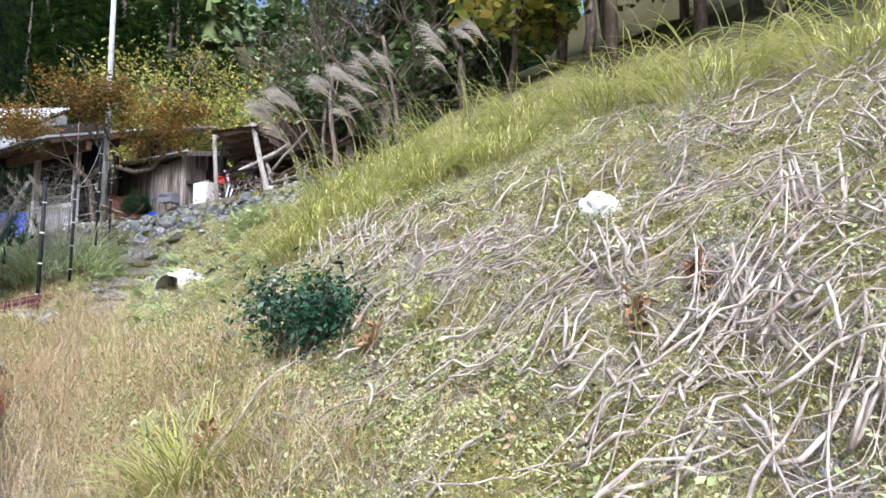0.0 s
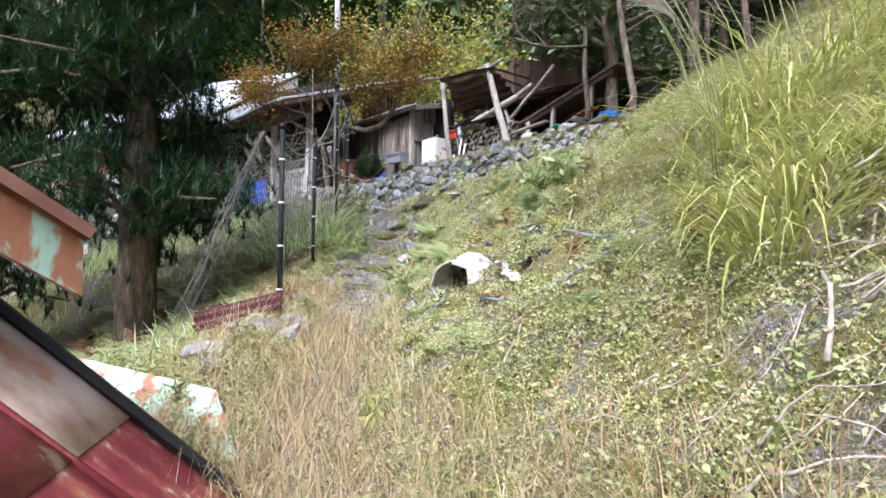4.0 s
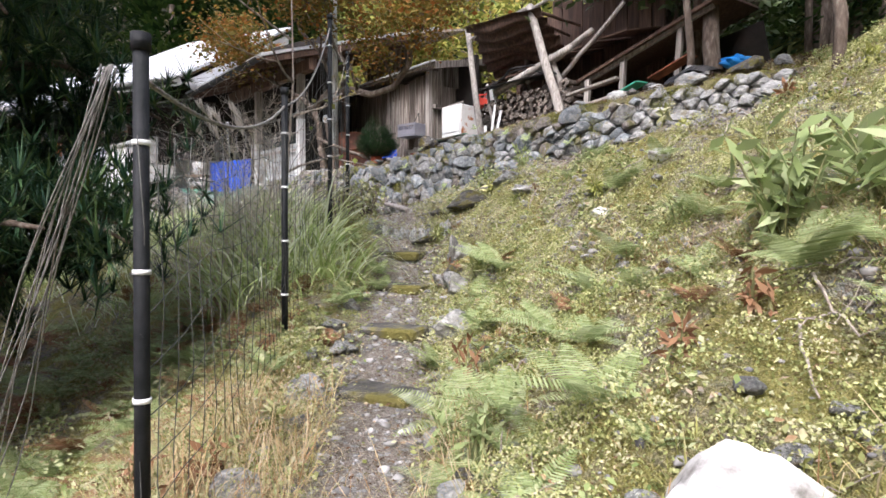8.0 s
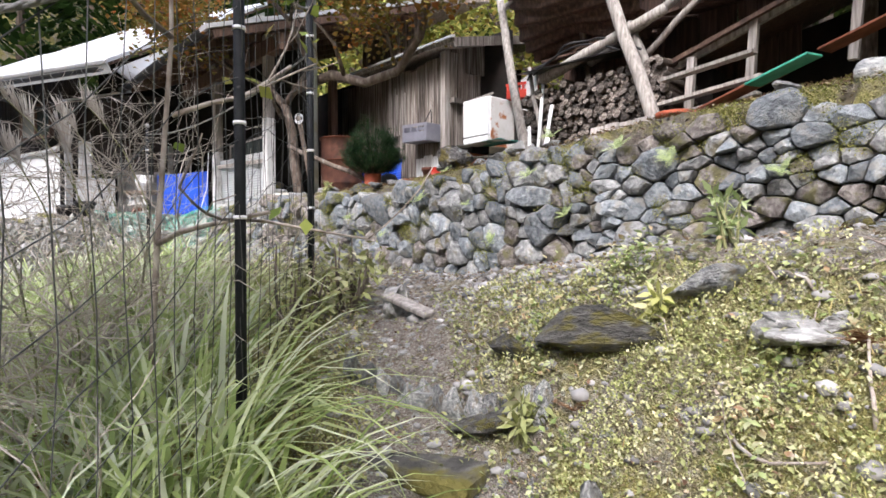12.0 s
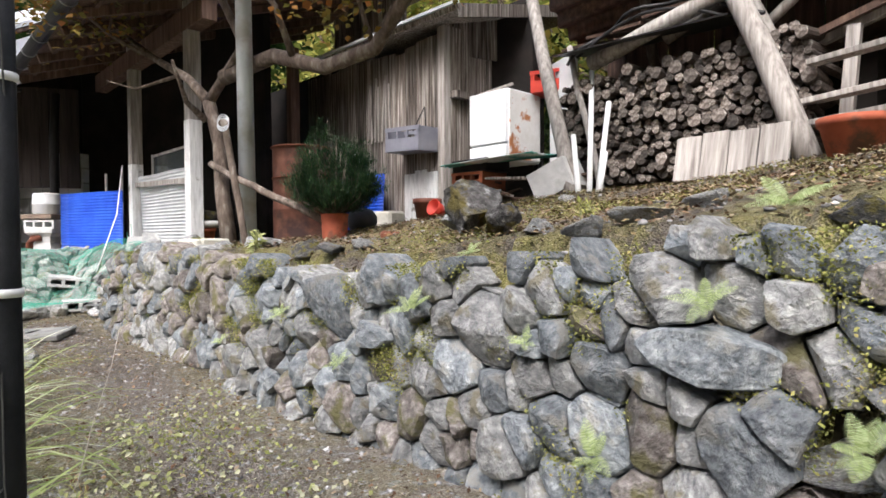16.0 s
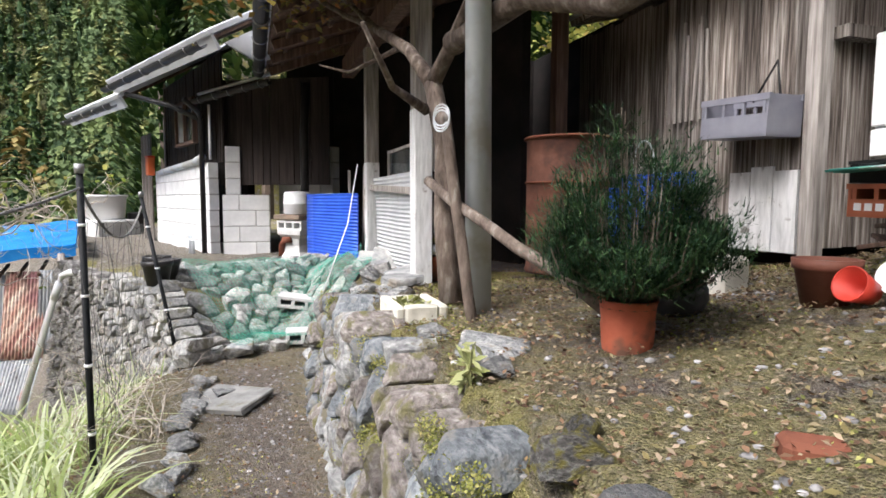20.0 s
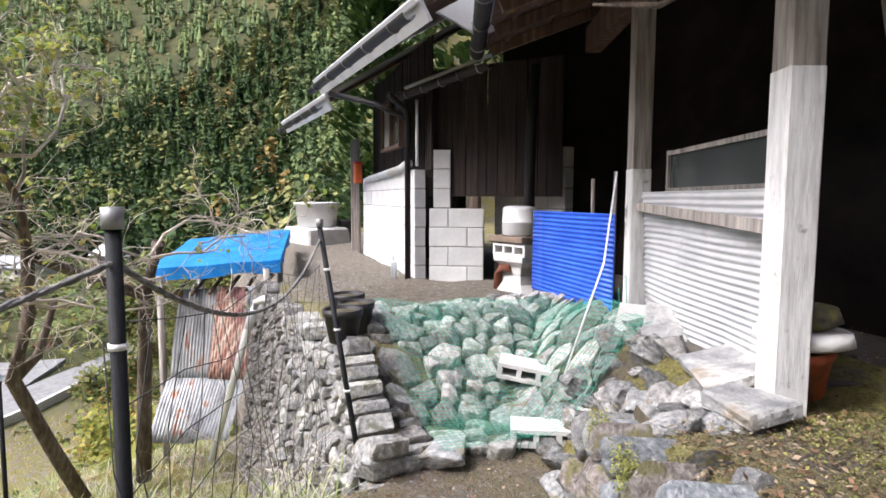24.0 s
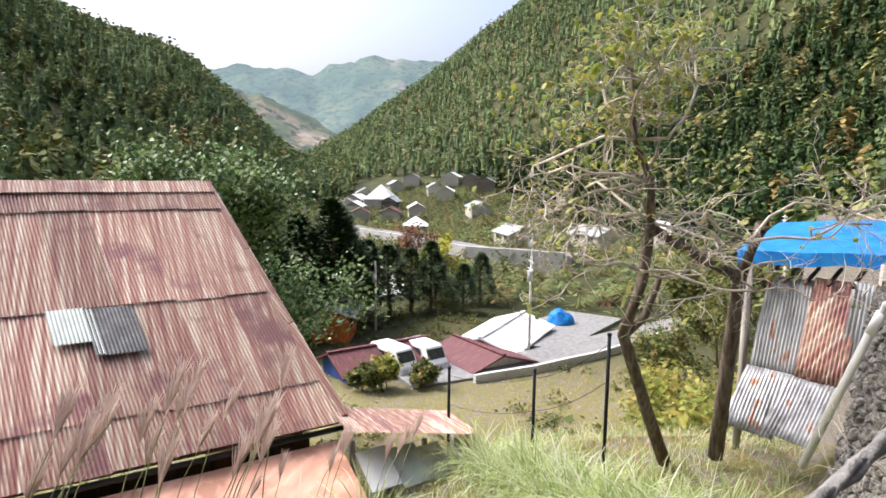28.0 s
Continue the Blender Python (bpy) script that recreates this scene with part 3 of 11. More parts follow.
def stone_cells(rng, length, low, high, size, slant=0.0, tall=1.0):
    """Interlocking stone outlines that fill the band from low(s) to high(s)."""
    zmin, zmax = min(low(length * k / 40) for k in range(41)), max(high(length * k / 40) for k in range(41))
    warp = lambda s, z: (s + slant * z, z / tall)
    back = lambda a, b: (a - slant * b * tall, b * tall)
    sites, grid = [], {}
    for _ in range(int((length + 0.7) * (zmax - zmin + 0.6) / size ** 2 * 40)):
        s_, z_ = rng.uniform(-0.35, length + 0.35), rng.uniform(zmin - 0.3, zmax + 0.3)
        a, b = warp(s_, z_)
        r = size * rng.choice((0.24, 0.3, 0.38, 0.45, 0.55, 0.8))
        ci, cj = int(a / size), int(b / size)
        if all(math.hypot(a - q[0], b - q[1]) > 0.92 * (r + q[2]) for i in range(-2, 3) for j in range(-2, 3) for q in grid.get((ci + i, cj + j), ())):
            grid.setdefault((ci, cj), []).append((a, b, r))
            sites.append((a, b, r, ci, cj))
    cells = []
    for a, b, r, ci, cj in sites:
        poly = [(a - 1.3 * size, b - 1.3 * size), (a + 1.3 * size, b - 1.3 * size), (a + 1.3 * size, b + 1.3 * size), (a - 1.3 * size, b + 1.3 * size)]
        for i in range(-3, 4):
            for j in range(-3, 4):
                for qa, qb, qr in grid.get((ci + i, cj + j), ()):
                    if (qa, qb) != (a, b):
                        nx, ny = qa - a, qb - b
                        poly = clip_poly(poly, nx, ny, (qa * qa + qb * qb - a * a - b * b + r * r - qr * qr) / 2)
        s_, z_ = back(a, b)
        if len(poly) > 2 and 0 <= s_ <= length and low(s_) - 0.04 < z_ < high(s_) - 0.02:
            cells.append([back(*q) for q in poly])
    return cells


def fitted_stone(poly, place, rng, depth=0.13, proud=(0.015, 0.05), gap=0.007):
    """Vertices and faces of one stone of a wall: its outline rounded, its face cut in rough planes; place(s, z, out) sets it."""
    cx, cz = sum(q[0] for q in poly) / len(poly), sum(q[1] for q in poly) / len(poly)
    pts = []
    for k, (x0, y0) in enumerate(poly):
        x1, y1 = poly[(k + 1) % len(poly)]
        if math.hypot(x1 - x0, y1 - y0) > 0.02:
            e = rng.uniform(0.04, 0.12)
            m = rng.uniform(-0.04, 0.02)
            pts += [(x0 + (x1 - x0) * e, y0 + (y1 - y0) * e), ((x0 + x1) / 2 * (1 - m) + cx * m, (y0 + y1) / 2 * (1 - m) + cz * m), (x1 + (x0 - x1) * e, y1 + (y0 - y1) * e)]
        else:
            pts.append(((x0 + x1) / 2, (y0 + y1) / 2))
    rad = sum(math.hypot(x - cx, y - cz) for x, y in pts) / len(pts)
    seed = Vector((rng.uniform(-40, 40), rng.uniform(-40, 40), rng.uniform(-40, 40)))
    h = rng.uniform(*proud)
    planes = [(h + rng.uniform(-0.004, 0.008), rng.uniform(-0.4, 0.4), rng.uniform(-0.4, 0.4))] + [(h + rng.uniform(0.05, 0.4) * rad, rng.uniform(0.35, 0.9) * math.cos(a), rng.uniform(0.35, 0.9) * math.sin(a)) for a in (rng.uniform(0, 6.28) for _ in range(3))]
    verts, faces, n = [], [], len(pts)
    for sc, lay in ((0.9, -depth), (1.0, -0.03), (0.985, None), (0.92, None), (0.66, None), (0.35, None)):
        for x, y in pts:
            dx, dy = (x - cx) * (1 - gap / rad) * sc, (y - cz) * (1 - gap / rad) * sc
            w = 1 + 0.06 * noise.noise(Vector((dx * 14, dy * 14, 0)) + seed)
            dx, dy = dx * w, dy * w
            out = lay if lay is not None else min(c - dx * gx_ - dy * gz_ for c, gx_, gz_ in planes) - (0.01 if sc > 0.95 else 0.002 if sc > 0.8 else 0) + 0.014 * noise.noise(Vector((dx * 22, dy * 22, 2)) + seed)
            verts.append(place(cx + dx, cz + dy, out))
    verts.append(place(cx, cz, min(c for c, _, _ in planes)))
    for r in range(5):
        for k in range(n):
            j = (k + 1) % n
            faces.append((r * n + k, r * n + j, (r + 1) * n + j, (r + 1) * n + k))
    faces += [(5 * n + k, 5 * n + (k + 1) % n, 6 * n) for k in range(n)]
    return verts, faces


def lay_stones(parent, cells, place, rng, mats, apart=lambda s: True, depth=0.13, proud=(0.015, 0.05), gap=0.007):
    """Sets each cell as a stone of its own; those that are not apart are joined into one far part."""
    rest = Bundle()
    for poly in cells:
        v, f = fitted_stone(poly, place, rng, depth, proud, gap)
        if not apart(poly[0][0]):
            rest.add(v, f)
            continue
        c = sum((Vector(q) for q in v), Vector()) / len(v)
        turn = Euler((rng.uniform(0, 6), rng.uniform(0, 6), rng.uniform(0, 6))).to_matrix()
        me = bpy.data.meshes.new("stone")
        me.from_pydata([turn.transposed() @ (Vector(q) - c) for q in v], [], f)
        me.polygons.foreach_set("use_smooth", [True] * len(me.polygons))
        me.set_sharp_from_angle(angle=0.35)
        me.materials.append(rng.choice(mats))
        ob = new("stone", me)
        ob.matrix_world = Matrix.Translation(c) @ turn.to_4x4()
        ob.parent = parent
    if rest.v:
        tagged(rest.out("stone_mass", mats[0], parent), "", "", kind="stuff")


rng = random.Random(5)


def wall_base(s):
    p = uv(3.6 - s, -0.16)
    return ground_z(p.x, p.y) - 0.05


def yard_top(q):
    return 3.24 + 0.085 * min(2.4, max(0, 4.6 - q)) + 0.03 * math.sin(q * 2.1)


wall_yard = thing("wall_yard", "dry stone retaining wall of grey mossy field stones", "wall", kind="structure")
yard_face = lambda q, z, out: uv(3.6 - q, -0.08 + 0.16 * (z - 2.6) - out, z)
for first, span, size, slant, tall in ((0.0, 3.0, 0.145, 0.15, 0.72), (3.0, 5.3, 0.138, -0.36, 1.1)):
    lay_stones(wall_yard, stone_cells(rng, span, lambda q: wall_base(q + first), lambda q: yard_top(q + first), size, slant, tall), lambda q, z, out: yard_face(q + first, z, out), rng, [M_WALLGREY, M_WALLGREY, M_WALLGREY, M_WALLSLATE, M_WALLSLATE, M_WALLSLATE, M_WALLBROWN, M_WALLBROWN], lambda q: q + first > 1.3, 0.2, (-0.01, 0.06), 0.004)
for q, z, w, h, out in ((3.3, 3.08, 0.36, 0.13, 0.05), (2.72, 2.98, 0.2, 0.1, 0.035), (4.6, 2.98, 0.24, 0.1, 0.035)):
    oval = [(q + w / 2 * math.cos(a), z + h / 2 * math.sin(a) + 0.015 * math.cos(a)) for a in np.linspace(0, 2 * math.pi, 9)[:-1]]
    lay_stones(wall_yard, [oval], yard_face, rng, [M_WALLSLATE], lambda q: True, 0.1, (out + 0.02, out + 0.03), 0.0)
# earth behind the stones, so that no gap shows through
bm = bmesh.new()
bmesh.ops.create_grid(bm, x_segments=40, y_segments=4, size=0.5)
for vtx in bm.verts:
    s, k = (vtx.co.x + 0.5) * 8.3, vtx.co.y + 0.5
    p = uv(3.6 - s, 0.04 + 0.16 * k)
    z0 = wall_base(s)
    vtx.co = (p.x, p.y, z0 + k * (3.22 + 0.09 * min(2.6, max(0, 4.6 - s)) - z0))
M_EARTH = material("dark_earth", [(0.3, (0.03, 0.026, 0.018)), (0.6, (0.09, 0.075, 0.045)), (0.8, (0.13, 0.14, 0.04))], 12, rough=1.0, bump=0.8)
tagged(part("bank_core", bm, M_EARTH), "dark earth packed behind the retaining wall", "earth bank", kind="structure")

# ---- stone wall that carries the house's level, seen from below ----
rng = random.Random(8)


wall_terrace = thing("wall_house_terrace", "rough stone wall under the house terrace, overgrown with dry vines", "wall", kind="structure")
lay_stones(wall_terrace, stone_cells(rng, 3.9, lambda q: 1.2 + 0.7 * max(0, 1 - q / 1.5), lambda q: 3.1 - 0.3 * max(0, 1 - q / 0.7), 0.135, 0.1, 0.95), lambda q, z, out: Vector((-10.0 - q, 12.66 - 0.1 * (3 - z) - out, z)), rng,
           [M_WALLLICHEN, M_WALLGREY, M_WALLGREY, M_WALLPALE], lambda q: q < 2.2, 0.16, (0.01, 0.06), 0.009)


# ---- house ----
M_FLAKEWHITE = material("flaking_white_paint", [(0.3, (0.5, 0.5, 0.49)), (0.6, (0.75, 0.75, 0.74))], 8, (4, 4, 0.6), rough=0.8, bump=0.4, spots=(0.28, 0.26, 0.23), spot_scale=7, spot_edge=(0.6, 0.68))
def plank_wall(name, label, parent, m, w, h, plank, mat, rng, ragged=0.0, cat="wall", gap=0.006):
    """Upright boards side by side in the x-z plane of m."""
    x = -w / 2
    while x < w / 2 - 0.02:
        b = min(plank * rng.uniform(0.75, 1.25), w / 2 - x)
        hh = h + rng.uniform(-ragged, ragged)
        ob = part("board", boxed(b - gap, 0.02, hh, m @ pose(x + b / 2, rng.uniform(-0.006, 0.006), rng.uniform(-ragged, 0) * 0.5, 0, rng.uniform(-0.4, 0.4), 0)), mat, parent)
        x += b


house = thing("house", "old dark-timbered farmhouse with an open porch and tin roof", "house", kind="structure")
porch_v = 0.68
for u in (-6.33, -4.62):
    p = part("post", boxed(0.12, 0.12, 2.3, uvpose(u, porch_v, 3.2), 0.008), M_GREYWOOD, house, "weathered porch post, painted white below")
    part("painted_foot", boxed(0.126, 0.126, 0.95 if u < -5 else 1.2, uvpose(u, porch_v, 3.22), 0.008), M_FLAKEWHITE, p)
for u in (-7.75, -6.9, -5.5):
    part("inner_post", boxed(0.11, 0.11, 2.4, uvpose(u, 2.2, 3.2)), M_DARKWOOD, house)
# room behind the porch, its shade put into near-black walls
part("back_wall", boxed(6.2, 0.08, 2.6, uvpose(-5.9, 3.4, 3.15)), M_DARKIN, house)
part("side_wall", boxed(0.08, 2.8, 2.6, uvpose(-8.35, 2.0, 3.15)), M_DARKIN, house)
part("porch_floor", boxed(3.4, 2.6, 0.12, uvpose(-6.6, 1.95, 3.12)), material("beaten_earth", [(0.3, (0.08, 0.07, 0.06)), (0.7, (0.16, 0.14, 0.12))], 6, rough=1), house)
part("front_beam", boxed(3.5, 0.13, 0.2, uvpose(-5.95, porch_v, 5.22)), M_DARKWOOD, house)
# porch roof: eave towards the path, rising to the back
EAVE_V, EAVE_Z, PITCH = -0.25, 5.2, 0.36
roof = part("porch_roof", boxed(3.5, 4.3, 0.05, uvpose(-5.95, EAVE_V, EAVE_Z, 0, math.degrees(math.atan(PITCH))) @ pose(0, 2.15, 0.06)), M_SILVER, house, "galvanised tin roof")
part("soffit_board", boxed(3.46, 4.2, 0.02, uvpose(-5.95, EAVE_V, EAVE_Z, 0, math.degrees(math.atan(PITCH))) @ pose(0, 2.14, 0.03)), M_DARKWOOD, house)
for i in range(7):
    part("rafter", boxed(0.06, 4.0, 0.08, uvpose(-7.55 + i * 0.56, EAVE_V, EAVE_Z, 0, math.degrees(math.atan(PITCH))) @ pose(0, 2.05, -0.06)), M_DARKWOOD, house)
for i in range(5):
    part("batten", boxed(3.44, 0.04, 0.03, uvpose(-5.95, EAVE_V, EAVE_Z, 0, math.degrees(math.atan(PITCH))) @ pose(0, 0.2 + i * 0.4, -0.0)), M_DARKWOOD, house)


def gutter(parent, a, b, r=0.055, hooks=6):
    """A dark half-round gutter with hooks."""
    bm = bmesh.new()
    a, b = Vector(a), Vector(b)
    d = (b - a).normalized()
    side = d.cross(Vector((0, 0, 1))).normalized()
    rings = []
    for p in (a, b):
        outer = [bm.verts.new(p + side * r * math.cos(t) - Vector((0, 0, 1)) * r * math.sin(t)) for t in np.linspace(0, math.pi, 9)]
        inner = [bm.verts.new(p + side * (r - 0.006) * math.cos(t) - Vector((0, 0, 1)) * (r - 0.006) * math.sin(t)) for t in np.linspace(math.pi, 0, 9)]
        rings.append(outer + inner)
    n = len(rings[0])
    for k in range(n):
        j = (k + 1) % n
        bm.faces.new((rings[0][k], rings[0][j], rings[1][j], rings[1][k]))
    g = part("gutter", bm, M_GUTTER, parent, "dark plastic rain gutter")
    for i in range(hooks):
        c = a + (b - a) * (i + 0.5) / hooks
        pts = [c + side * (r + 0.006) * math.cos(t) - Vector((0, 0, 1)) * (r + 0.006) * math.sin(t) for t in np.linspace(0, math.pi, 8)]
        tube("hook", pts, 0.006, M_GUTTERHOOK, g, 5)
    return g


M_GUTTER = material("black_gutter", [(0.3, (0.012, 0.011, 0.011)), (0.7, (0.03, 0.028, 0.027))], 5, rough=0.45, bump=0.1)
M_GUTTERHOOK = material("grey_iron", [(0.3, (0.2, 0.2, 0.2)), (0.7, (0.36, 0.36, 0.36))], 5, rough=0.5, metal=0.5)
gutter(house, uv(-7.62, EAVE_V - 0.06, EAVE_Z + 0.0), uv(-4.2, EAVE_V - 0.06, EAVE_Z + 0.02), 0.06, 6)

M_TARRED = material("tarred_board", [(0.3, (0.014, 0.011, 0.01)), (0.6, (0.04, 0.03, 0.026)), (0.8, (0.075, 0.055, 0.047))], 5, (5, 5, 0.4), rough=0.75, bump=0.4, vary=0.25)
# left wing: block-built bath house under a dark boarded wall
wing = thing("house_wing", "house wing of whitewashed concrete blocks under dark boards", "house", kind="structure")
CA, CB = Vector((-13.05, 14.2, 3.08)), Vector((-16.1, 14.66, 3.08))


def block_wall(parent, a, b, h, thick=0.12, rng=random.Random(3), cap=0.0):
    """Courses of concrete blocks from a to b, h high."""
    d = b - a
    length = d.length
    ang = math.degrees(math.atan2(d.y, d.x))
    n_course = round(h / 0.2)
    me = {}
    part("mortar", boxed(length - 0.01, thick - 0.016, h - 0.005, Matrix.Translation(a) @ pose(0, 0, 0, 0, 0, ang) @ pose(length / 2, 0, 0)), M_MORTAR, parent)
    for c in range(n_course):
        x = -0.2 if c % 2 else 0.0
        while x < length - 0.03:
            x0, x1 = max(0, x), min(length, x + 0.4)
            w = round(x1 - x0 - 0.009, 3)
            if w > 0.02:
                if w not in me:
                    bmx = boxed(w, thick, 0.191, Matrix(), 0.006)
                    me[w] = bpy.data.meshes.new("block")
                    bmx.to_mesh(me[w])
                    bmx.free()
                    me[w].materials.append(M_PAINTBLOCK)
                ob = new("block", me[w])
                ob.matrix_world = Matrix.Translation(a) @ pose(0, 0, 0, 0, 0, ang) @ pose((x0 + x1) / 2, rng.uniform(-0.003, 0.003), c * 0.2 + 0.004)
                ob.parent = parent
            x += 0.4


M_MORTAR = material("mortar", [(0.3, (0.3, 0.3, 0.29)), (0.7, (0.42, 0.42, 0.4))], 20, rough=1.0)
M_PAINTBLOCK = material("whitewashed_block", [(0.3, (0.56, 0.57, 0.57)), (0.7, (0.74, 0.74, 0.73))], 5, rough=0.9, bump=0.4, bump_scale=50, spots=(0.36, 0.35, 0.31), spot_scale=1.6, spot_edge=(0.58, 0.78), vary=0.07, bump_dist=0.005)
block_wall(wing, CA, CB, 1.2)
WR = Vector((-12.72, 14.78, 3.08))
block_wall(wing, CA + Vector((0.02, 0.1, 0)), WR, 0.8)
block_wall(wing, CA + Vector((0.03, 0.14, 0)), CA + Vector((0.12, 0.3, 0)), 1.4, 0.14)
block_wall(wing, WR + Vector((-0.3, 0.35, 0)), Vector((-12.0, 15.3, 3.08)), 1.4)
dirw = (CB - CA).normalized()
angw = math.degrees(math.atan2(dirw.y, dirw.x))
rngp = random.Random(4)
plank_wall("dark_boards", "", wing, Matrix.Translation((CA + CB) / 2 + Vector((0, 0.12, 1.2))) @ pose(0, 0, 0, 0, 0, angw), 3.2, 1.35, 0.09, M_TARRED, rngp)
plank_wall("dark_boards", "", wing, Matrix.Translation(Vector((-12.55, 14.75, 4.0))) @ pose(0, 0, 0, 0, 0, 34), 1.5, 1.3, 0.12, M_TARRED, rngp)
# roofs of the wing, two tiers
for name, a, b, z0, dep in (("lower_roof", (-17.2, 13.62), (-14.4, 13.58), 5.12, 3.6), ("upper_roof", (-14.55, 13.5), (-11.3, 13.42), 5.3, 4.2)):
    a, b = Vector((*a, z0)), Vector((*b, z0))
    w = (b - a).length
    m = Matrix.Translation((a + b) / 2) @ pose(0, 0, 0, 31, 0, math.degrees(math.atan2((b - a).y, (b - a).x)))
    r = part(name, boxed(w, dep, 0.06, m @ pose(0, dep / 2, 0.02), 0.01), M_SILVER, wing, "silver-painted tin roof")
    part("fascia", boxed(w, 0.03, 0.15, m @ pose(0, 0.03, -0.12)), material("grey_fascia", [(0.3, (0.4, 0.41, 0.42)), (0.7, (0.55, 0.56, 0.57))], 4, rough=0.6), r)
    part("soffit", boxed(w - 0.02, dep - 0.05, 0.03, m @ pose(0, dep / 2, -0.02)), M_DARKWOOD, r)
    gutter(wing, a + Vector((0.1, -0.08, -0.06)), b + Vector((0, -0.08, -0.06)), 0.05, 5)
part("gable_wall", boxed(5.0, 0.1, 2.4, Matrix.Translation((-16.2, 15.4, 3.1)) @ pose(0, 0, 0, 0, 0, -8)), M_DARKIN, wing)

# near-black wall added to close the wing's open back
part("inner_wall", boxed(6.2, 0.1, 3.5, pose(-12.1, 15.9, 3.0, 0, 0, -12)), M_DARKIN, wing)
mesh_ob("gable_sheet", [(-11.32, 13.55, 5.28), (-11.32, 17.0, 7.35), (-11.32, 17.0, 6.6), (-11.32, 13.9, 5.15), (-11.29, 13.55, 5.28), (-11.29, 17.0, 7.35), (-11.29, 17.0, 6.6), (-11.29, 13.9, 5.15)], [(0, 1, 2, 3), (7, 6, 5, 4), (0, 4, 5, 1), (2, 6, 7, 3)], M_SILVER, wing, False, "pale tin gable sheet")

# ---- old shed ----
shed = thing("shed", "old shed of silvery weathered boards with a tin roof", "shed", kind="structure")
rngs = random.Random(6)
plank_wall("front", "", shed, uvpose(-5.35, 2.78, 3.42), 1.5, 2.0, 0.17, M_OLDWOOD, rngs, 0.03)
plank_wall("front", "", shed, uvpose(-4.0, 2.7, 3.5), 1.2, 1.85, 0.15, M_OLDWOOD, rngs, 0.03)
plank_wall("side", "", shed, uvpose(-3.36, 3.5, 3.55, 90), 1.6, 1.9, 0.2, M_OLDWOOD, rngs, 0.03)
part("corner_post", boxed(0.09, 0.09, 2.0, uvpose(-3.38, 2.68, 3.42)), M_GREYWOOD, shed)
part("lintel", boxed(0.09, 0.5, 0.07, uvpose(-3.3, 2.98, 4.72)), M_OLDWOOD, shed)
for k, (uu_, lean) in enumerate(((-4.62, 1), (-4.55, -3), (-4.49, 2), (-4.42, -1), (-4.36, 4), (-4.29, 0), (-4.22, -2))):
    part("lath", boxed(0.022, 0.014, 0.62 + 0.05 * (k % 3), uvpose(uu_, 2.66, 4.4, 0, 0, lean)), M_GREYWOOD, shed, "pale split lath")
for k in range(3):
    part("painted_board", boxed(0.165, 0.02, 0.5 + 0.03 * (k % 2), uvpose(-3.9 + 0.175 * k, 2.672, 3.5)), M_FLAKEWHITE, shed, "board with flaking white paint")
SP = 14
sroof = part("roof", boxed(2.75, 2.6, 0.05, uvpose(-4.25, 2.38, 5.38, 0, SP) @ pose(0, 1.3, 0)), M_OLDWOOD, shed, "dark board roof")
part("tin_edge", boxed(2.77, 0.07, 0.025, uvpose(-4.25, 2.35, 5.425, 0, SP)), M_SILVER, sroof)
part("bargeboard", boxed(0.03, 2.6, 0.12, uvpose(-2.86, 2.38, 5.3, 0, SP) @ pose(0, 1.3, 0)), M_OLDWOOD, sroof)
plank_wall("upper", "", shed, uvpose(-3.3, 3.3, 5.2, 78), 1.2, 0.45, 0.13, M_OLDWOOD, rngs, 0.03)
# raised loft behind, half hidden by the maple
plank_wall("loft", "", shed, uvpose(-5.2, 3.1, 5.6), 1.5, 0.7, 0.14, M_OLDWOOD, rngs, 0.03)
part("loft_roof", boxed(2.0, 1.8, 0.05, uvpose(-5.2, 2.75, 6.35, 0, 16) @ pose(0, 0.9, 0)), M_OLDWOOD, shed)
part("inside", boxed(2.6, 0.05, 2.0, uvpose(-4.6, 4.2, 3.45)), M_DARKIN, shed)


# ---- refrigerator, pole, posts ----
def refrigerator():
    f = thing("refrigerator", "old white refrigerator with a rusty side, beside the shed", "refrigerator", uvpose(-2.94, 3.1, 4.05))
    part("body", boxed(0.48, 0.48, 0.68, Matrix(), 0.012), M_WHITEPLASTIC, f)
    part("door", boxed(0.47, 0.03, 0.5, pose(0, -0.26, 0.17), 0.008), M_WHITEPLASTIC, f)
    part("door", boxed(0.47, 0.03, 0.15, pose(0, -0.26, 0.005), 0.008), M_WHITEPLASTIC, f, "lower door")
    return f


refrigerator()
POLE = Vector((-7.69, 13.04, 3.2))
pole = thing("utility_pole", "tapered grey steel utility pole standing in the yard", "pole")
tube("shaft", [POLE, POLE + Vector((-0.1, 0.02, 9))], [0.062, 0.05], M_POLE, pole, 20)

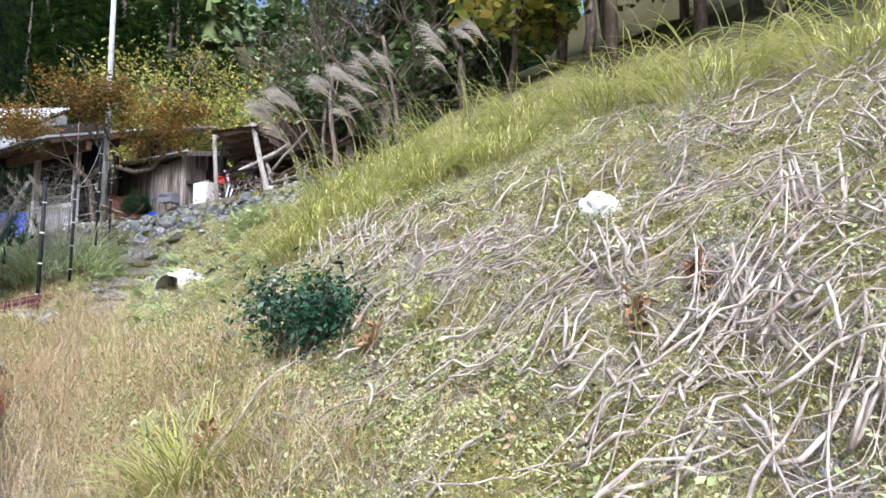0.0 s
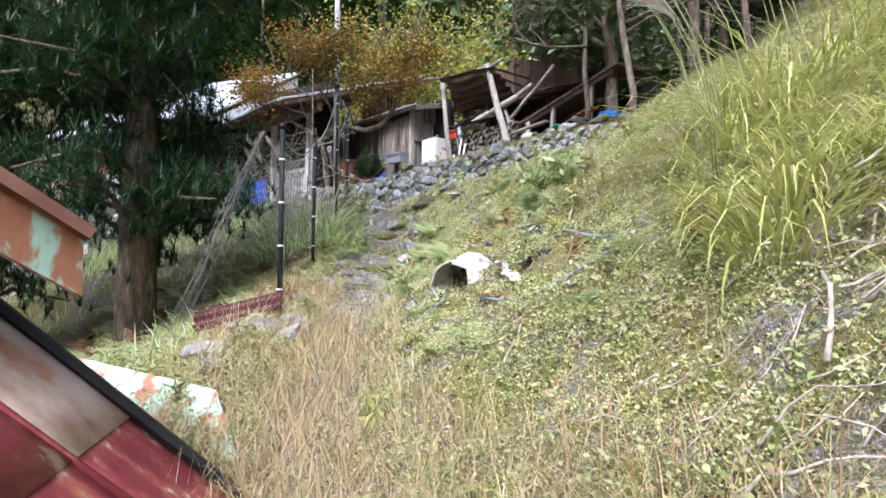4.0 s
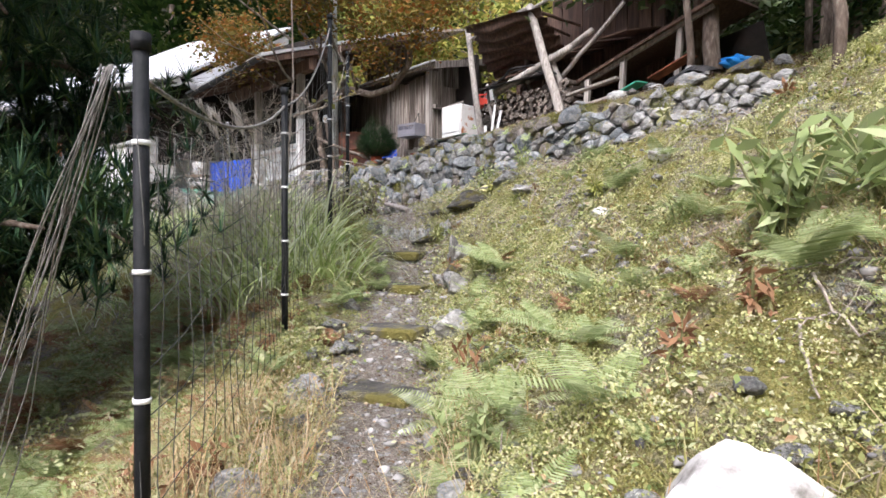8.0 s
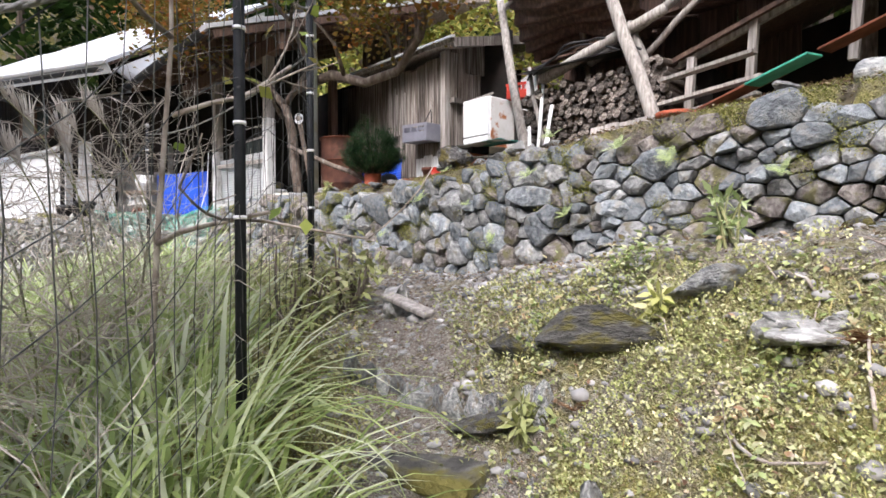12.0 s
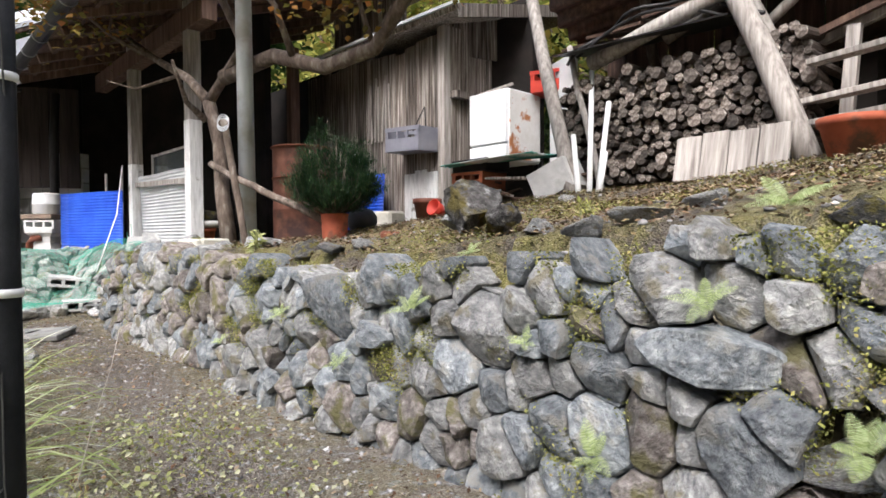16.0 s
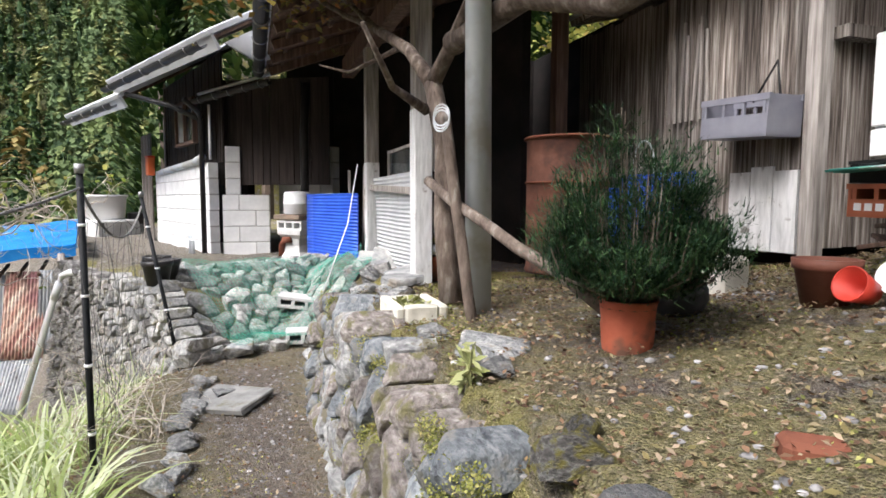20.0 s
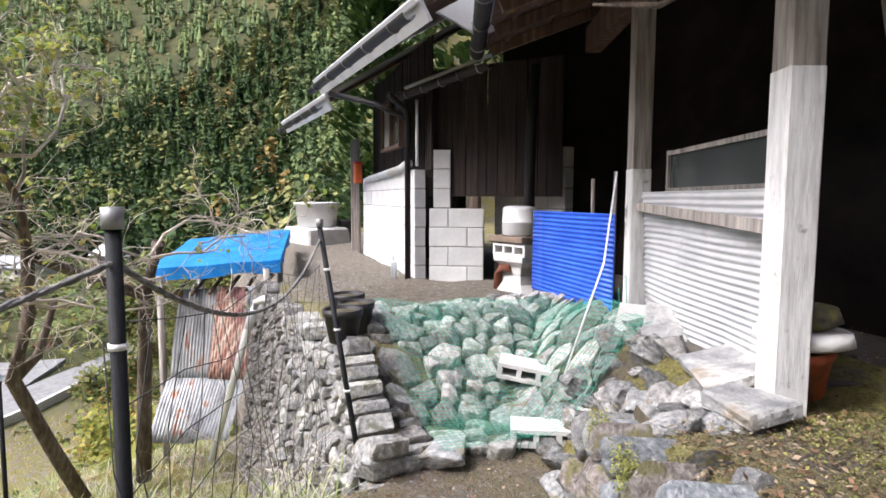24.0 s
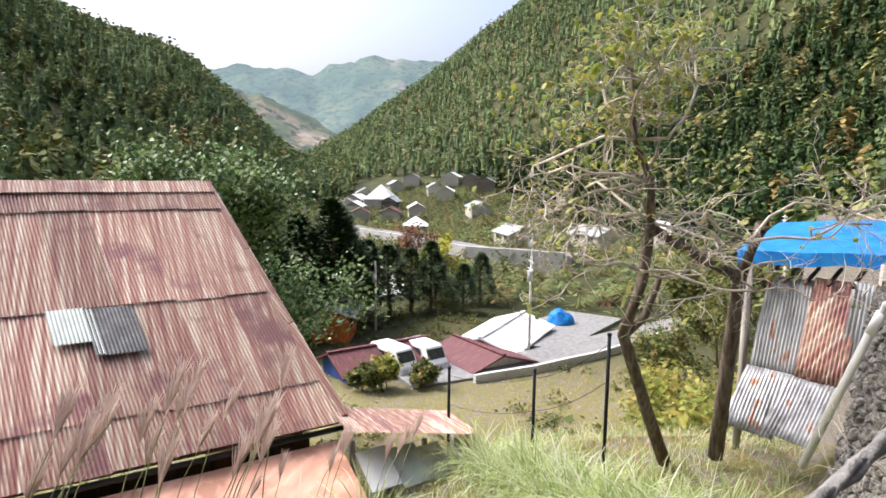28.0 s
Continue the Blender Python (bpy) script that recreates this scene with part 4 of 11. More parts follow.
FENCE = [(-3.92, 5.65, 1.2, 2.62), (-4.73, 7.38, 1.5, 3.0), (-5.28, 8.8, 1.9, 4.0), (-5.74, 9.93, 2.3, 4.1), (-8.7, 11.67, 2.35, 3.92), (-10.46, 12.49, 2.4, 3.83)]
LEANING = {-10.46: (-10.13, 12.63)}
for x, y, z0, z1 in FENCE:
    f = thing("fence_post", "black plastic-coated steel fence post with white bands", "fence post", group="fence posts")
    fx, fy = LEANING.get(x, (x, y))
    rad = 0.018 if x > -8 else 0.014
    foot, head = Vector((fx, fy, z0)), Vector((x, y, z1))
    tube("shaft", [foot, head], rad, M_BLACKPOST, f, 12)
    for k in range(4):
        zz = z1 - 0.22 - 0.3 * k
        if zz > z0 + 0.2:
            c_ = foot.lerp(head, (zz - z0) / (z1 - z0))
            tube("band", [c_, c_ + Vector((0, 0, 0.012))], rad + 0.003, M_WHITEPLASTIC, f, 12, "white plastic tie")
    tube("cap", [(x, y, z1), (x, y, z1 + 0.04)], rad + 0.005, M_GUTTERHOOK if x < -8 else M_BLACKPOST, f, 12)

# ---- big rusty roof below the path ----
E0, EDIR, NDIR = Vector((-13.83, 7.0, 0.8)), Vector((0.83, -0.56, 0)), Vector((-0.56, -0.83, 0))
barn = thing("farmhouse_below", "farmhouse below the path with a rusty corrugated roof", "house", kind="structure")
P0 = E0 + EDIR * 0.8 + NDIR * 4.25 + Vector((0, 0, 2.9))
def rust_material(name, stops):
    """Rusty painted sheets: streaks run down each sheet, each sheet differs."""
    m = material(name, stops, 1.9, (9, 0.22, 1), rough=0.75, bump=0.25, vary=0.25, spots=(0.2, 0.095, 0.1), spot_scale=1.3, spot_edge=(0.52, 0.66))
    nt = m.node_tree
    info = nt.nodes.new("ShaderNodeObjectInfo")
    sh = nt.nodes.new("ShaderNodeMath")
    sh.operation = "MULTIPLY"
    sh.inputs[1].default_value = 60.0
    nt.links.new(info.outputs["Random"], sh.inputs[0])
    cm = nt.nodes.new("ShaderNodeCombineXYZ")
    nt.links.new(sh.outputs[0], cm.inputs[0])
    nt.links.new(sh.outputs[0], cm.inputs[2])
    for nd in list(nt.nodes):
        if nd.bl_idname == "ShaderNodeMapping":
            nt.links.new(cm.outputs[0], nd.inputs["Location"])
    # darker brown runs along the valleys of the corrugation, so the ridges show
    tc = nt.nodes.new("ShaderNodeTexCoord")
    sp = nt.nodes.new("ShaderNodeSeparateXYZ")
    nt.links.new(tc.outputs["Object"], sp.inputs[0])
    sk = nt.nodes.new("ShaderNodeMath")
    sk.operation = "MULTIPLY_ADD"
    sk.inputs[1].default_value = -0.1555
    nt.links.new(sp.outputs["Y"], sk.inputs[0])
    nt.links.new(sp.outputs["X"], sk.inputs[2])
    ph = nt.nodes.new("ShaderNodeMath")
    ph.operation = "MULTIPLY"
    ph.inputs[1].default_value = 2 * math.pi / 0.0456
    nt.links.new(sk.outputs[0], ph.inputs[0])
    sn = nt.nodes.new("ShaderNodeMath")
    sn.operation = "SINE"
    nt.links.new(ph.outputs[0], sn.inputs[0])
    fac = ramp_node(nt, sn.outputs[0], [(0.0, (0.5, 0.5, 0.5)), (0.5, (0, 0, 0))])
    b = nt.nodes["Principled BSDF"]
    old = b.inputs["Base Color"].links[0].from_socket
    nt.links.new(mix_node(nt, fac, old, (0.12, 0.055, 0.045)), b.inputs["Base Color"])
    return m


M_RUSTSHEET = rust_material("rusty_roof_sheet", [(0.3, (0.2, 0.08, 0.075)), (0.42, (0.31, 0.155, 0.125)), (0.5, (0.41, 0.265, 0.205)), (0.58, (0.54, 0.43, 0.34)), (0.72, (0.68, 0.62, 0.53))])
M_PALESHEET = material("pale_plastic_sheet", [(0.3, (0.42, 0.46, 0.42)), (0.7, (0.6, 0.64, 0.6))], 4, rough=0.5, bump=0.1)
M_DARKSHEET = material("dark_tar_sheet", [(0.3, (0.06, 0.06, 0.065)), (0.7, (0.16, 0.16, 0.16))], 4, rough=0.6, bump=0.2)
SHEAR = 0.8
SLOPE = P0 - E0 - EDIR * SHEAR
slen = SLOPE.length
SY = SLOPE.normalized()
SZ = EDIR.cross(SY).normalized()
if SZ.z < 0:
    SZ = -SZ


def roof_place(s, k, lift=0.0):
    o = E0 + EDIR * s + SLOPE * k + SZ * lift
    return Matrix(((EDIR.x, SY.x, SZ.x, o.x), (EDIR.y, SY.y, SZ.y, o.y), (EDIR.z, SY.z, SZ.z, o.z), (0, 0, 0, 1)))


def sheet_mesh(w, h, mat, pitch=0.0456, depth=0.0085):
    n = int(w / pitch * 6)
    v, f = [], []
    for i in range(n + 1):
        for j in range(2):
            v.append((w * i / n + h * j * SHEAR / slen, h * j, depth * math.sin(2 * math.pi * w * i / n / pitch)))
    for i in range(n):
        f.append((2 * i, 2 * i + 2, 2 * i + 3, 2 * i + 1))
    me = bpy.data.meshes.new("sheet")
    me.from_pydata(v, [], f)
    me.polygons.foreach_set("use_smooth", [True] * len(me.polygons))
    me.materials.append(mat)
    return me


roof = mesh_ob("roof", [(0, 0, -0.05), (10, 0, -0.05), (10.8, slen, -0.05), (SHEAR, slen, -0.05), (0, 0, -0.09), (10, 0, -0.09), (10.8, slen, -0.09), (SHEAR, slen, -0.09)],
               [(0, 1, 2, 3), (7, 6, 5, 4), (0, 4, 5, 1), (1, 5, 6, 2), (2, 6, 7, 3), (3, 7, 4, 0)], M_DARKWOOD, barn, False, "rust-red corrugated roof on dark boarding")
roof.matrix_world = roof_place(0, 0)
rng_r = random.Random(31)
SEAMS = (-0.012, 0.115, 0.465, 0.875, 1.0)
for row in range(4):
    k0, k1 = SEAMS[row], SEAMS[row + 1]
    me = sheet_mesh(0.684, (k1 - k0) * slen + 0.06, M_RUSTSHEET)
    for c in range(15):
        o = new("sheet", me)
        o.parent = roof
        o.matrix_local = Matrix.Translation((c * 0.665 + k0 * SHEAR + rng_r.uniform(-0.01, 0.01), k0 * slen + rng_r.uniform(-0.025, 0.02), 0.012 * row + rng_r.uniform(0, 0.006) - 0.02)) @ pose(0, 0, 0, -0.35, 0, rng_r.uniform(-0.25, 0.25))
for s_, k_, w_, h_, mat_ in ((2.47, 0.345, 0.42, 0.6, M_PALESHEET), (1.9, 0.295, 0.58, 0.82, M_DARKSHEET), (2.38, 0.3, 0.1, 0.8, M_PALESHEET)):
    o = new("skylight_sheet", sheet_mesh(w_, h_, mat_))
    o.parent = roof
    o.matrix_local = Matrix.Translation((s_ + k_ * SHEAR, k_ * slen, 0.05))
for c in range(6):
    o = part("ridge_cap", boxed(1.72, 0.34, 0.03, pose(0, 0, 0), 0.01), M_RUSTSHEET, roof)
    o.matrix_local = Matrix.Translation((SHEAR + 0.8 + c * 1.68, slen - 0.02, 0.015 + 0.006 * (c % 2)))
for k in range(3):
    o = part("verge_trim", boxed(0.12, slen / 3 + 0.02, 0.07, pose(0, slen / 6, -0.06), 0.01), M_RUSTSHEET, roof)
    o.matrix_local = Matrix.Translation((-0.03 + SHEAR * k / 3, slen * k / 3, 0.0)) @ pose(0, 0, 0, 0, 0, -math.degrees(math.atan2(SHEAR, slen)))
o = part("eave_board", boxed(10, 0.03, 0.12, pose(5, 0.02, -0.2)), M_DARKWOOD, roof)
# back slope, walls and the low pent roof in front
o = mesh_ob("back_slope", [(0, 0, 0), (10, 0, 0), (10, -4.2, -3.0), (0, -4.2, -3.0), (0, 0, -0.06), (10, 0, -0.06), (10, -4.2, -3.06), (0, -4.2, -3.06)], [(0, 3, 2, 1), (4, 5, 6, 7), (0, 1, 5, 4), (2, 3, 7, 6), (1, 2, 6, 5), (3, 0, 4, 7)], M_RUST, barn)
o.matrix_world = Matrix(((EDIR.x, -NDIR.x, 0, P0.x), (EDIR.y, -NDIR.y, 0, P0.y), (0, 0, 1, P0.z), (0, 0, 0, 1)))
M_SALMON = material("faded_salmon_tin", [(0.3, (0.50, 0.24, 0.16)), (0.6, (0.64, 0.36, 0.26)), (0.8, (0.68, 0.47, 0.38))], 2, (1, 3, 1), rough=0.6, bump=0.1, spots=(0.4, 0.2, 0.13), spot_scale=2.5)
bw = bmesh.new()
box(bw, 9.2, 0.12, 7.0, Matrix(((EDIR.x, NDIR.x, 0, E0.x + EDIR.x * 4.9 + NDIR.x * 0.5), (EDIR.y, NDIR.y, 0, E0.y + EDIR.y * 4.9 + NDIR.y * 0.5), (0, 0, 1, -6.6), (0, 0, 0, 1))))
part("wall", bw, M_DARKWOOD, barn, "dark boarded wall")
bw = bmesh.new()
box(bw, 0.12, 7.2, 7.0, Matrix(((EDIR.x, NDIR.x, 0, E0.x + EDIR.x * 0.4 + NDIR.x * 4.2), (EDIR.y, NDIR.y, 0, E0.y + EDIR.y * 0.4 + NDIR.y * 4.2), (0, 0, 1, -6.6), (0, 0, 0, 1))))
part("gable_wall", bw, M_DARKWOOD, barn, "dark boarded gable wall")
pe = thing("pent_roof", "faded salmon tin pent roof below the rusty eave", "roof", kind="structure")
for c in range(9):
    a = E0 + EDIR * (0.1 + 0.9 * c) - NDIR * 0.06 + Vector((0, 0, -0.3 - 0.004 * (c % 2)))
    b_ = a - NDIR * 1.25 + Vector((0, 0, -0.42))
    d_ = EDIR * 0.91
    dn = Vector((0, 0, -0.012))
    mesh_ob("sheet", [a, a + d_, b_ + d_, b_, a + dn, a + d_ + dn, b_ + d_ + dn, b_ + dn], [(0, 3, 2, 1), (4, 5, 6, 7), (3, 7, 6, 2), (0, 1, 5, 4), (0, 4, 7, 3), (1, 2, 6, 5)], M_SALMON, pe)
tube("fascia", [E0 + EDIR * 0.0 - NDIR * 0.03 + Vector((0, 0, -0.16)), E0 + EDIR * 9 - NDIR * 0.03 + Vector((0, 0, -0.16))], 0.035, M_GUTTER, pe, 8, "black eave pole")
side = thing("lean_to_roof", "low rusty sheet roof beside the farmhouse gable", "roof", kind="structure")
for c in range(3):
    o = new("sheet", sheet_mesh(0.7, 1.1, M_RUSTSHEET))
    o.parent = side
    a = E0 - EDIR * (0.65 * c + 0.66) + Vector((0, 0, -0.1 - 0.16 * c))
    o.matrix_world = Matrix.Translation(a) @ pose(0, 0, 0, 0, -14, math.degrees(math.atan2(EDIR.y, EDIR.x))) @ pose(0, -0.45, -0.1, 3)
for c, (dx, dz) in enumerate(((0.3, -0.55), (0.75, -0.62), (1.15, -0.7))):
    part("panel", boxed(0.42, 0.02, 0.62, Matrix.Translation(E0 - EDIR * dx - NDIR * 0.75 + Vector((0, 0, dz - 0.2))) @ pose(0, 0, 0, 62, 0, math.degrees(math.atan2(EDIR.y, EDIR.x))), 0.004), M_WHITEPLASTIC if c != 1 else M_PALESHEET, side, "pale loose panel")
for c in range(4):
    q_ = E0 - EDIR * (0.1 + 0.55 * c) - NDIR * 0.1
    tube("post", [(q_.x, q_.y, -3.0), (q_.x, q_.y, 0.46 - 0.12 * c)], 0.04, M_GREYWOOD, side, 8)


# ---- things round the house ----
M_RUSTY = material("rusty_iron", [(0.3, (0.10, 0.035, 0.02)), (0.6, (0.22, 0.08, 0.045)), (0.8, (0.33, 0.15, 0.08))], 5, rough=0.85, bump=0.4)
M_GREYPLASTIC = material("grey_plastic", [(0.3, (0.2, 0.2, 0.24)), (0.7, (0.28, 0.28, 0.32))], 5, rough=0.6, bump=0.1)
M_REDPLASTIC = material("red_plastic", [(0.3, (0.42, 0.03, 0.02)), (0.7, (0.55, 0.06, 0.03))], 5, rough=0.5, bump=0.1)
M_ORANGEPLASTIC = material("faded_orange_plastic", [(0.3, (0.36, 0.10, 0.05)), (0.7, (0.46, 0.16, 0.08))], 5, rough=0.6, bump=0.1)
M_GREENNET = material("green_netting", [(0.3, (0.04, 0.26, 0.18)), (0.7, (0.1, 0.42, 0.3))], 6, rough=0.7, bump=0)
M_WHITECORR = material("white_corrugated", [(0.3, (0.48, 0.5, 0.51)), (0.7, (0.66, 0.67, 0.67))], 3, rough=0.6, bump=0.1, spots=(0.38, 0.37, 0.34), spot_scale=4, spot_edge=(0.6, 0.75))
M_GLASS = bpy.data.materials.new("dusty_glass")
M_GLASS.use_nodes = True
M_GLASS.node_tree.nodes["Principled BSDF"].inputs["Base Color"].default_value = (0.06, 0.07, 0.07, 1)
M_GLASS.node_tree.nodes["Principled BSDF"].inputs["Roughness"].default_value = 0.12
M_LOGEND = material("cut_log_end", [(0.3, (0.035, 0.027, 0.022)), (0.46, (0.11, 0.09, 0.075)), (0.6, (0.24, 0.21, 0.185)), (0.76, (0.46, 0.43, 0.39))], 3, rough=0.9, bump=0.4, bump_scale=16, vary=0.75)
M_LOGBARK = material("log_bark", [(0.3, (0.04, 0.03, 0.025)), (0.7, (0.14, 0.11, 0.09))], 12, rough=0.95, bump=0.6, vary=0.3)

# porch fittings
def sheet(label, a, b, z0, h, mat, wob=0.012, lean=0.0, seed=0, pitch=0.034):
    """A corrugated sheet standing from a to b with ridges running along it."""
    a, b = Vector((*a, z0)), Vector((*b, z0))
    w = (b - a).length
    t = thing("corrugated_sheet", label, "sheet", Matrix.Translation((a + b) / 2) @ pose(0, 0, 0, 0, 0, math.degrees(math.atan2((b - a).y, (b - a).x))) @ pose(0, 0, 0, lean))
    corrugated("panel", w, h, mat, t, pitch, 0.006, Matrix(), "", wob, "x", seed)
    return t


sheet("blue corrugated plastic sheet closing the porch front", (-11.62, 14.62), (-10.42, 14.42), 3.2, 0.68, M_BLUE, 0.01, 0, 1)
sheet("white corrugated sheet between porch posts, bulging", uv(-6.22, 0.73).xy, uv(-4.8, 0.78).xy, 3.22, 0.8, M_WHITECORR, 0.06, 4, 2)
sheet("blue corrugated sheet leaning against shed wall", uv(-4.92, 2.42).xy, uv(-4.15, 2.48).xy, 3.42, 0.6, M_BLUE, 0.02, -5, 3)
sheet("blue corrugated sheet leaning in shed doorway", uv(-5.9, 2.5).xy, uv(-5.0, 2.55).xy, 3.38, 0.55, M_BLUE, 0.02, -4, 4)

hatch = thing("glazed_hatch", "dusty framed window pane set above white sheet", "window", uvpose(-5.5, 0.82, 4.02))
part("pane", boxed(1.3, 0.01, 0.2, pose(0, 0, 0.02)), M_GLASS, hatch)
for z in (0.0, 0.22):
    part("rail", boxed(1.36, 0.04, 0.025, pose(0, 0, z)), M_GREYWOOD, hatch)
for x in (-0.67, 0.67):
    part("stile", boxed(0.03, 0.04, 0.25, pose(x, 0, 0)), M_GREYWOOD, hatch)
crossbar = thing("rail_board", "thin grey board nailed across the porch posts", "board", uvpose(-5.5, 0.66, 3.88, 0, 0, 2))
part("board", boxed(1.6, 0.02, 0.05), M_GREYWOOD, crossbar)
for k, (x, y, ln, lean) in enumerate(((-11.3, 15.0, 0.95, 6), (-10.95, 14.9, 1.0, -5))):
    h = thing("tool_handle", "bare wooden tool handle standing behind blue sheet", "tool", Matrix.Translation((x, y, 3.2)) @ pose(0, 0, 0, lean, lean, 0), group="tools in porch")
    tube("shaft", [(0, 0, 0), (0, 0, ln)], [0.018, 0.016], M_GREYWOOD, h, 8)


def stove():
    s = thing("outdoor_stove", "outdoor stove of concrete pedestal, blocks and a white drum", "stove", pose(-11.98, 14.72, 3.08, 0, 0, 8))
    bm = bmesh.new()
    prof = [(0.19, 0), (0.19, 0.05), (0.13, 0.12), (0.11, 0.2), (0.13, 0.28), (0.2, 0.33), (0.2, 0.38)]
    rings = [[bm.verts.new((sx * r, sy * r * 0.7, z)) for sx, sy in ((-1, -1), (1, -1), (1, 1), (-1, 1))] for r, z in prof]
    for a, b in zip(rings, rings[1:]):
        for k in range(4):
            j = (k + 1) % 4
            bm.faces.new((a[k], a[j], b[j], b[k]))
    bm.faces.new(rings[0][::-1])
    bm.faces.new(rings[-1])
    part("pedestal", bm, M_CONCRETE, s)
    hollow_block(s, pose(0, -0.02, 0.38), 0.44, 0.22, 0.11)
    part("slab", boxed(0.46, 0.3, 0.06, pose(-0.03, 0, 0.5), 0.008), material("brown_slab", [(0.3, (0.16, 0.12, 0.09)), (0.7, (0.27, 0.21, 0.16))], 6, rough=0.9), s)
    part("drum", lathe([(0.14, 0.565), (0.155, 0.575), (0.155, 0.675), (0.16, 0.68), (0.16, 0.695), (0.155, 0.7), (0.155, 0.795), (0.14, 0.825), (0.05, 0.835)], 28), M_WHITEPLASTIC, s, "white enamel drum", True)
    tube("flue", [(0.02, 0.1, 0.8), (0.02, 0.1, 1.5), (0.05, 0.12, 2.1)], 0.05, M_GUTTER, s, 14, "black stove pipe")
    tube("elbow", [(-0.18, -0.1, 0.02), (-0.17, -0.1, 0.2), (-0.12, -0.1, 0.26), (0.0, -0.1, 0.27)], 0.04, M_RUSTY, s, 10, "rusty pipe elbow")


def hollow_block(parent, m, lx=0.39, ly=0.19, lz=0.1, holes=3, mat=None):
    """A concrete block lying flat, its cores open to the front (-y)."""
    bm = bmesh.new()
    wall = 0.03
    box(bm, lx, ly, 0.024, m)
    box(bm, lx, ly, 0.024, m @ pose(0, 0, lz - 0.024))
    n = holes
    inner = (lx - wall * (n + 1)) / n
    for k in range(n + 1):
        box(bm, wall, ly, lz - 0.05, m @ pose(-lx / 2 + wall / 2 + k * (inner + wall), 0, 0.025))
    box(bm, lx - 0.02, 0.02, lz - 0.05, m @ pose(0, ly / 2 - 0.03, 0.025))
    return part("block_body", bm, mat or M_CONCRETE, parent)


stove()
for k, (m, lab) in enumerate(((pose(-10.03, 13.62, ground_z(-10.03, 13.62) + 0.01, 0, 0, 58), "pale hollow concrete block lying on the footpath end"), (pose(-10.5, 13.82, ground_z(-10.5, 13.82) + 0.06, 4, 8, 52), "hollow concrete block under green netting on rubble"),
                              (pose(-9.98, 14.34, 3.22, 50, 0, 30), "hollow concrete block leaning on stones by porch post"))):
    t = thing("concrete_block", lab, "concrete block", m, "concrete blocks")
    hollow_block(t, Matrix())

# rain pipes on the wing
pipes = thing("downpipe", "brown downpipe running down the whitewashed block wall", "downpipe")
tube("pipe", [(-13.0, 14.04, 3.1), (-13.0, 14.04, 4.75), (-12.96, 14.0, 4.86), (-12.9, 13.8, 4.98)], 0.032, M_GUTTER, pipes, 10)
tube("branch", [(-13.0, 14.02, 4.78), (-13.3, 13.8, 4.95), (-13.9, 13.5, 5.12)], 0.03, M_GUTTER, pipes, 8)
tube("thin_pipe", [(-12.9, 14.1, 4.3), (-12.9, 14.1, 4.95)], 0.016, M_WHITEPLASTIC, pipes, 8, "thin white pipe")
cap = thing("wall_pipe", "grey mortar-covered pipe laid on top of block wall", "pipe")
tube("pipe", [(-15.6, 14.5, 4.24), (-13.6, 14.2, 4.3), (-13.12, 14.1, 4.34)], 0.045, M_POLE, cap, 12)
for x, h in ((-13.28, 0.28), (-13.2, 0.22)):
    st = thing("standpipe", "short grey plastic standpipe by the wall", "pipe")
    tube("pipe", [(x, 13.98, 3.08), (x, 13.98, 3.08 + h), (x - 0.03, 13.94, 3.1 + h)], 0.022, M_POLE, st, 8)
small = gutter(house, (-12.9, 13.92, 4.98), uv(-7.62, -0.2, 5.12), 0.05, 5)
tube("drip_edge", [(-12.86, 13.96, 5.05), uv(-7.6, -0.14, 5.2)], 0.018, M_SILVER, house, 6)

win = thing("window_1", "dark wooden window with clouded glass in boarded wall", "window", Matrix.Translation((-13.75, 14.17, 4.55)) @ pose(0, 0, 0, 0, 0, angw + 180), kind="structure")
part("pane", boxed(0.42, 0.01, 0.46, pose(-0.22, 0.0, 0.03)), material("clouded_glass", [(0.3, (0.22, 0.23, 0.22)), (0.7, (0.34, 0.34, 0.32))], 3, rough=0.2), win)
part("pane", boxed(0.42, 0.01, 0.46, pose(0.22, 0.0, 0.03)), M_GLASS, win)
for x in (-0.45, 0.0, 0.45):
    part("stile", boxed(0.04, 0.06, 0.52, pose(x, -0.01, 0)), M_DARKWOOD, win)
for z in (-0.03, 0.5):
    part("rail", boxed(0.96, 0.07, 0.04, pose(0, -0.01, z)), M_DARKWOOD, win)
hyd = thing("hose_box", "small orange-red metal box on the wall", "box", pose(-15.9, 14.45, 4.2, 0, 0, -8))
part("case", boxed(0.2, 0.1, 0.28, Matrix(), 0.01), material("orange_red_paint", [(0.3, (0.5, 0.1, 0.03)), (0.7, (0.62, 0.15, 0.05))], 5, rough=0.5), hyd)
part("lid", boxed(0.21, 0.11, 0.03, pose(0, 0, 0.28)), M_REDPLASTIC, hyd)
doorp = thing("door_1", "grey weathered plank door of the wing", "door", Matrix.Translation((-16.5, 14.6, 3.1)) @ pose(0, 0, 0, 0, 0, angw), kind="structure")
plank_wall("leaf", "", doorp, Matrix(), 0.8, 1.8, 0.14, M_OLDWOOD, random.Random(2))

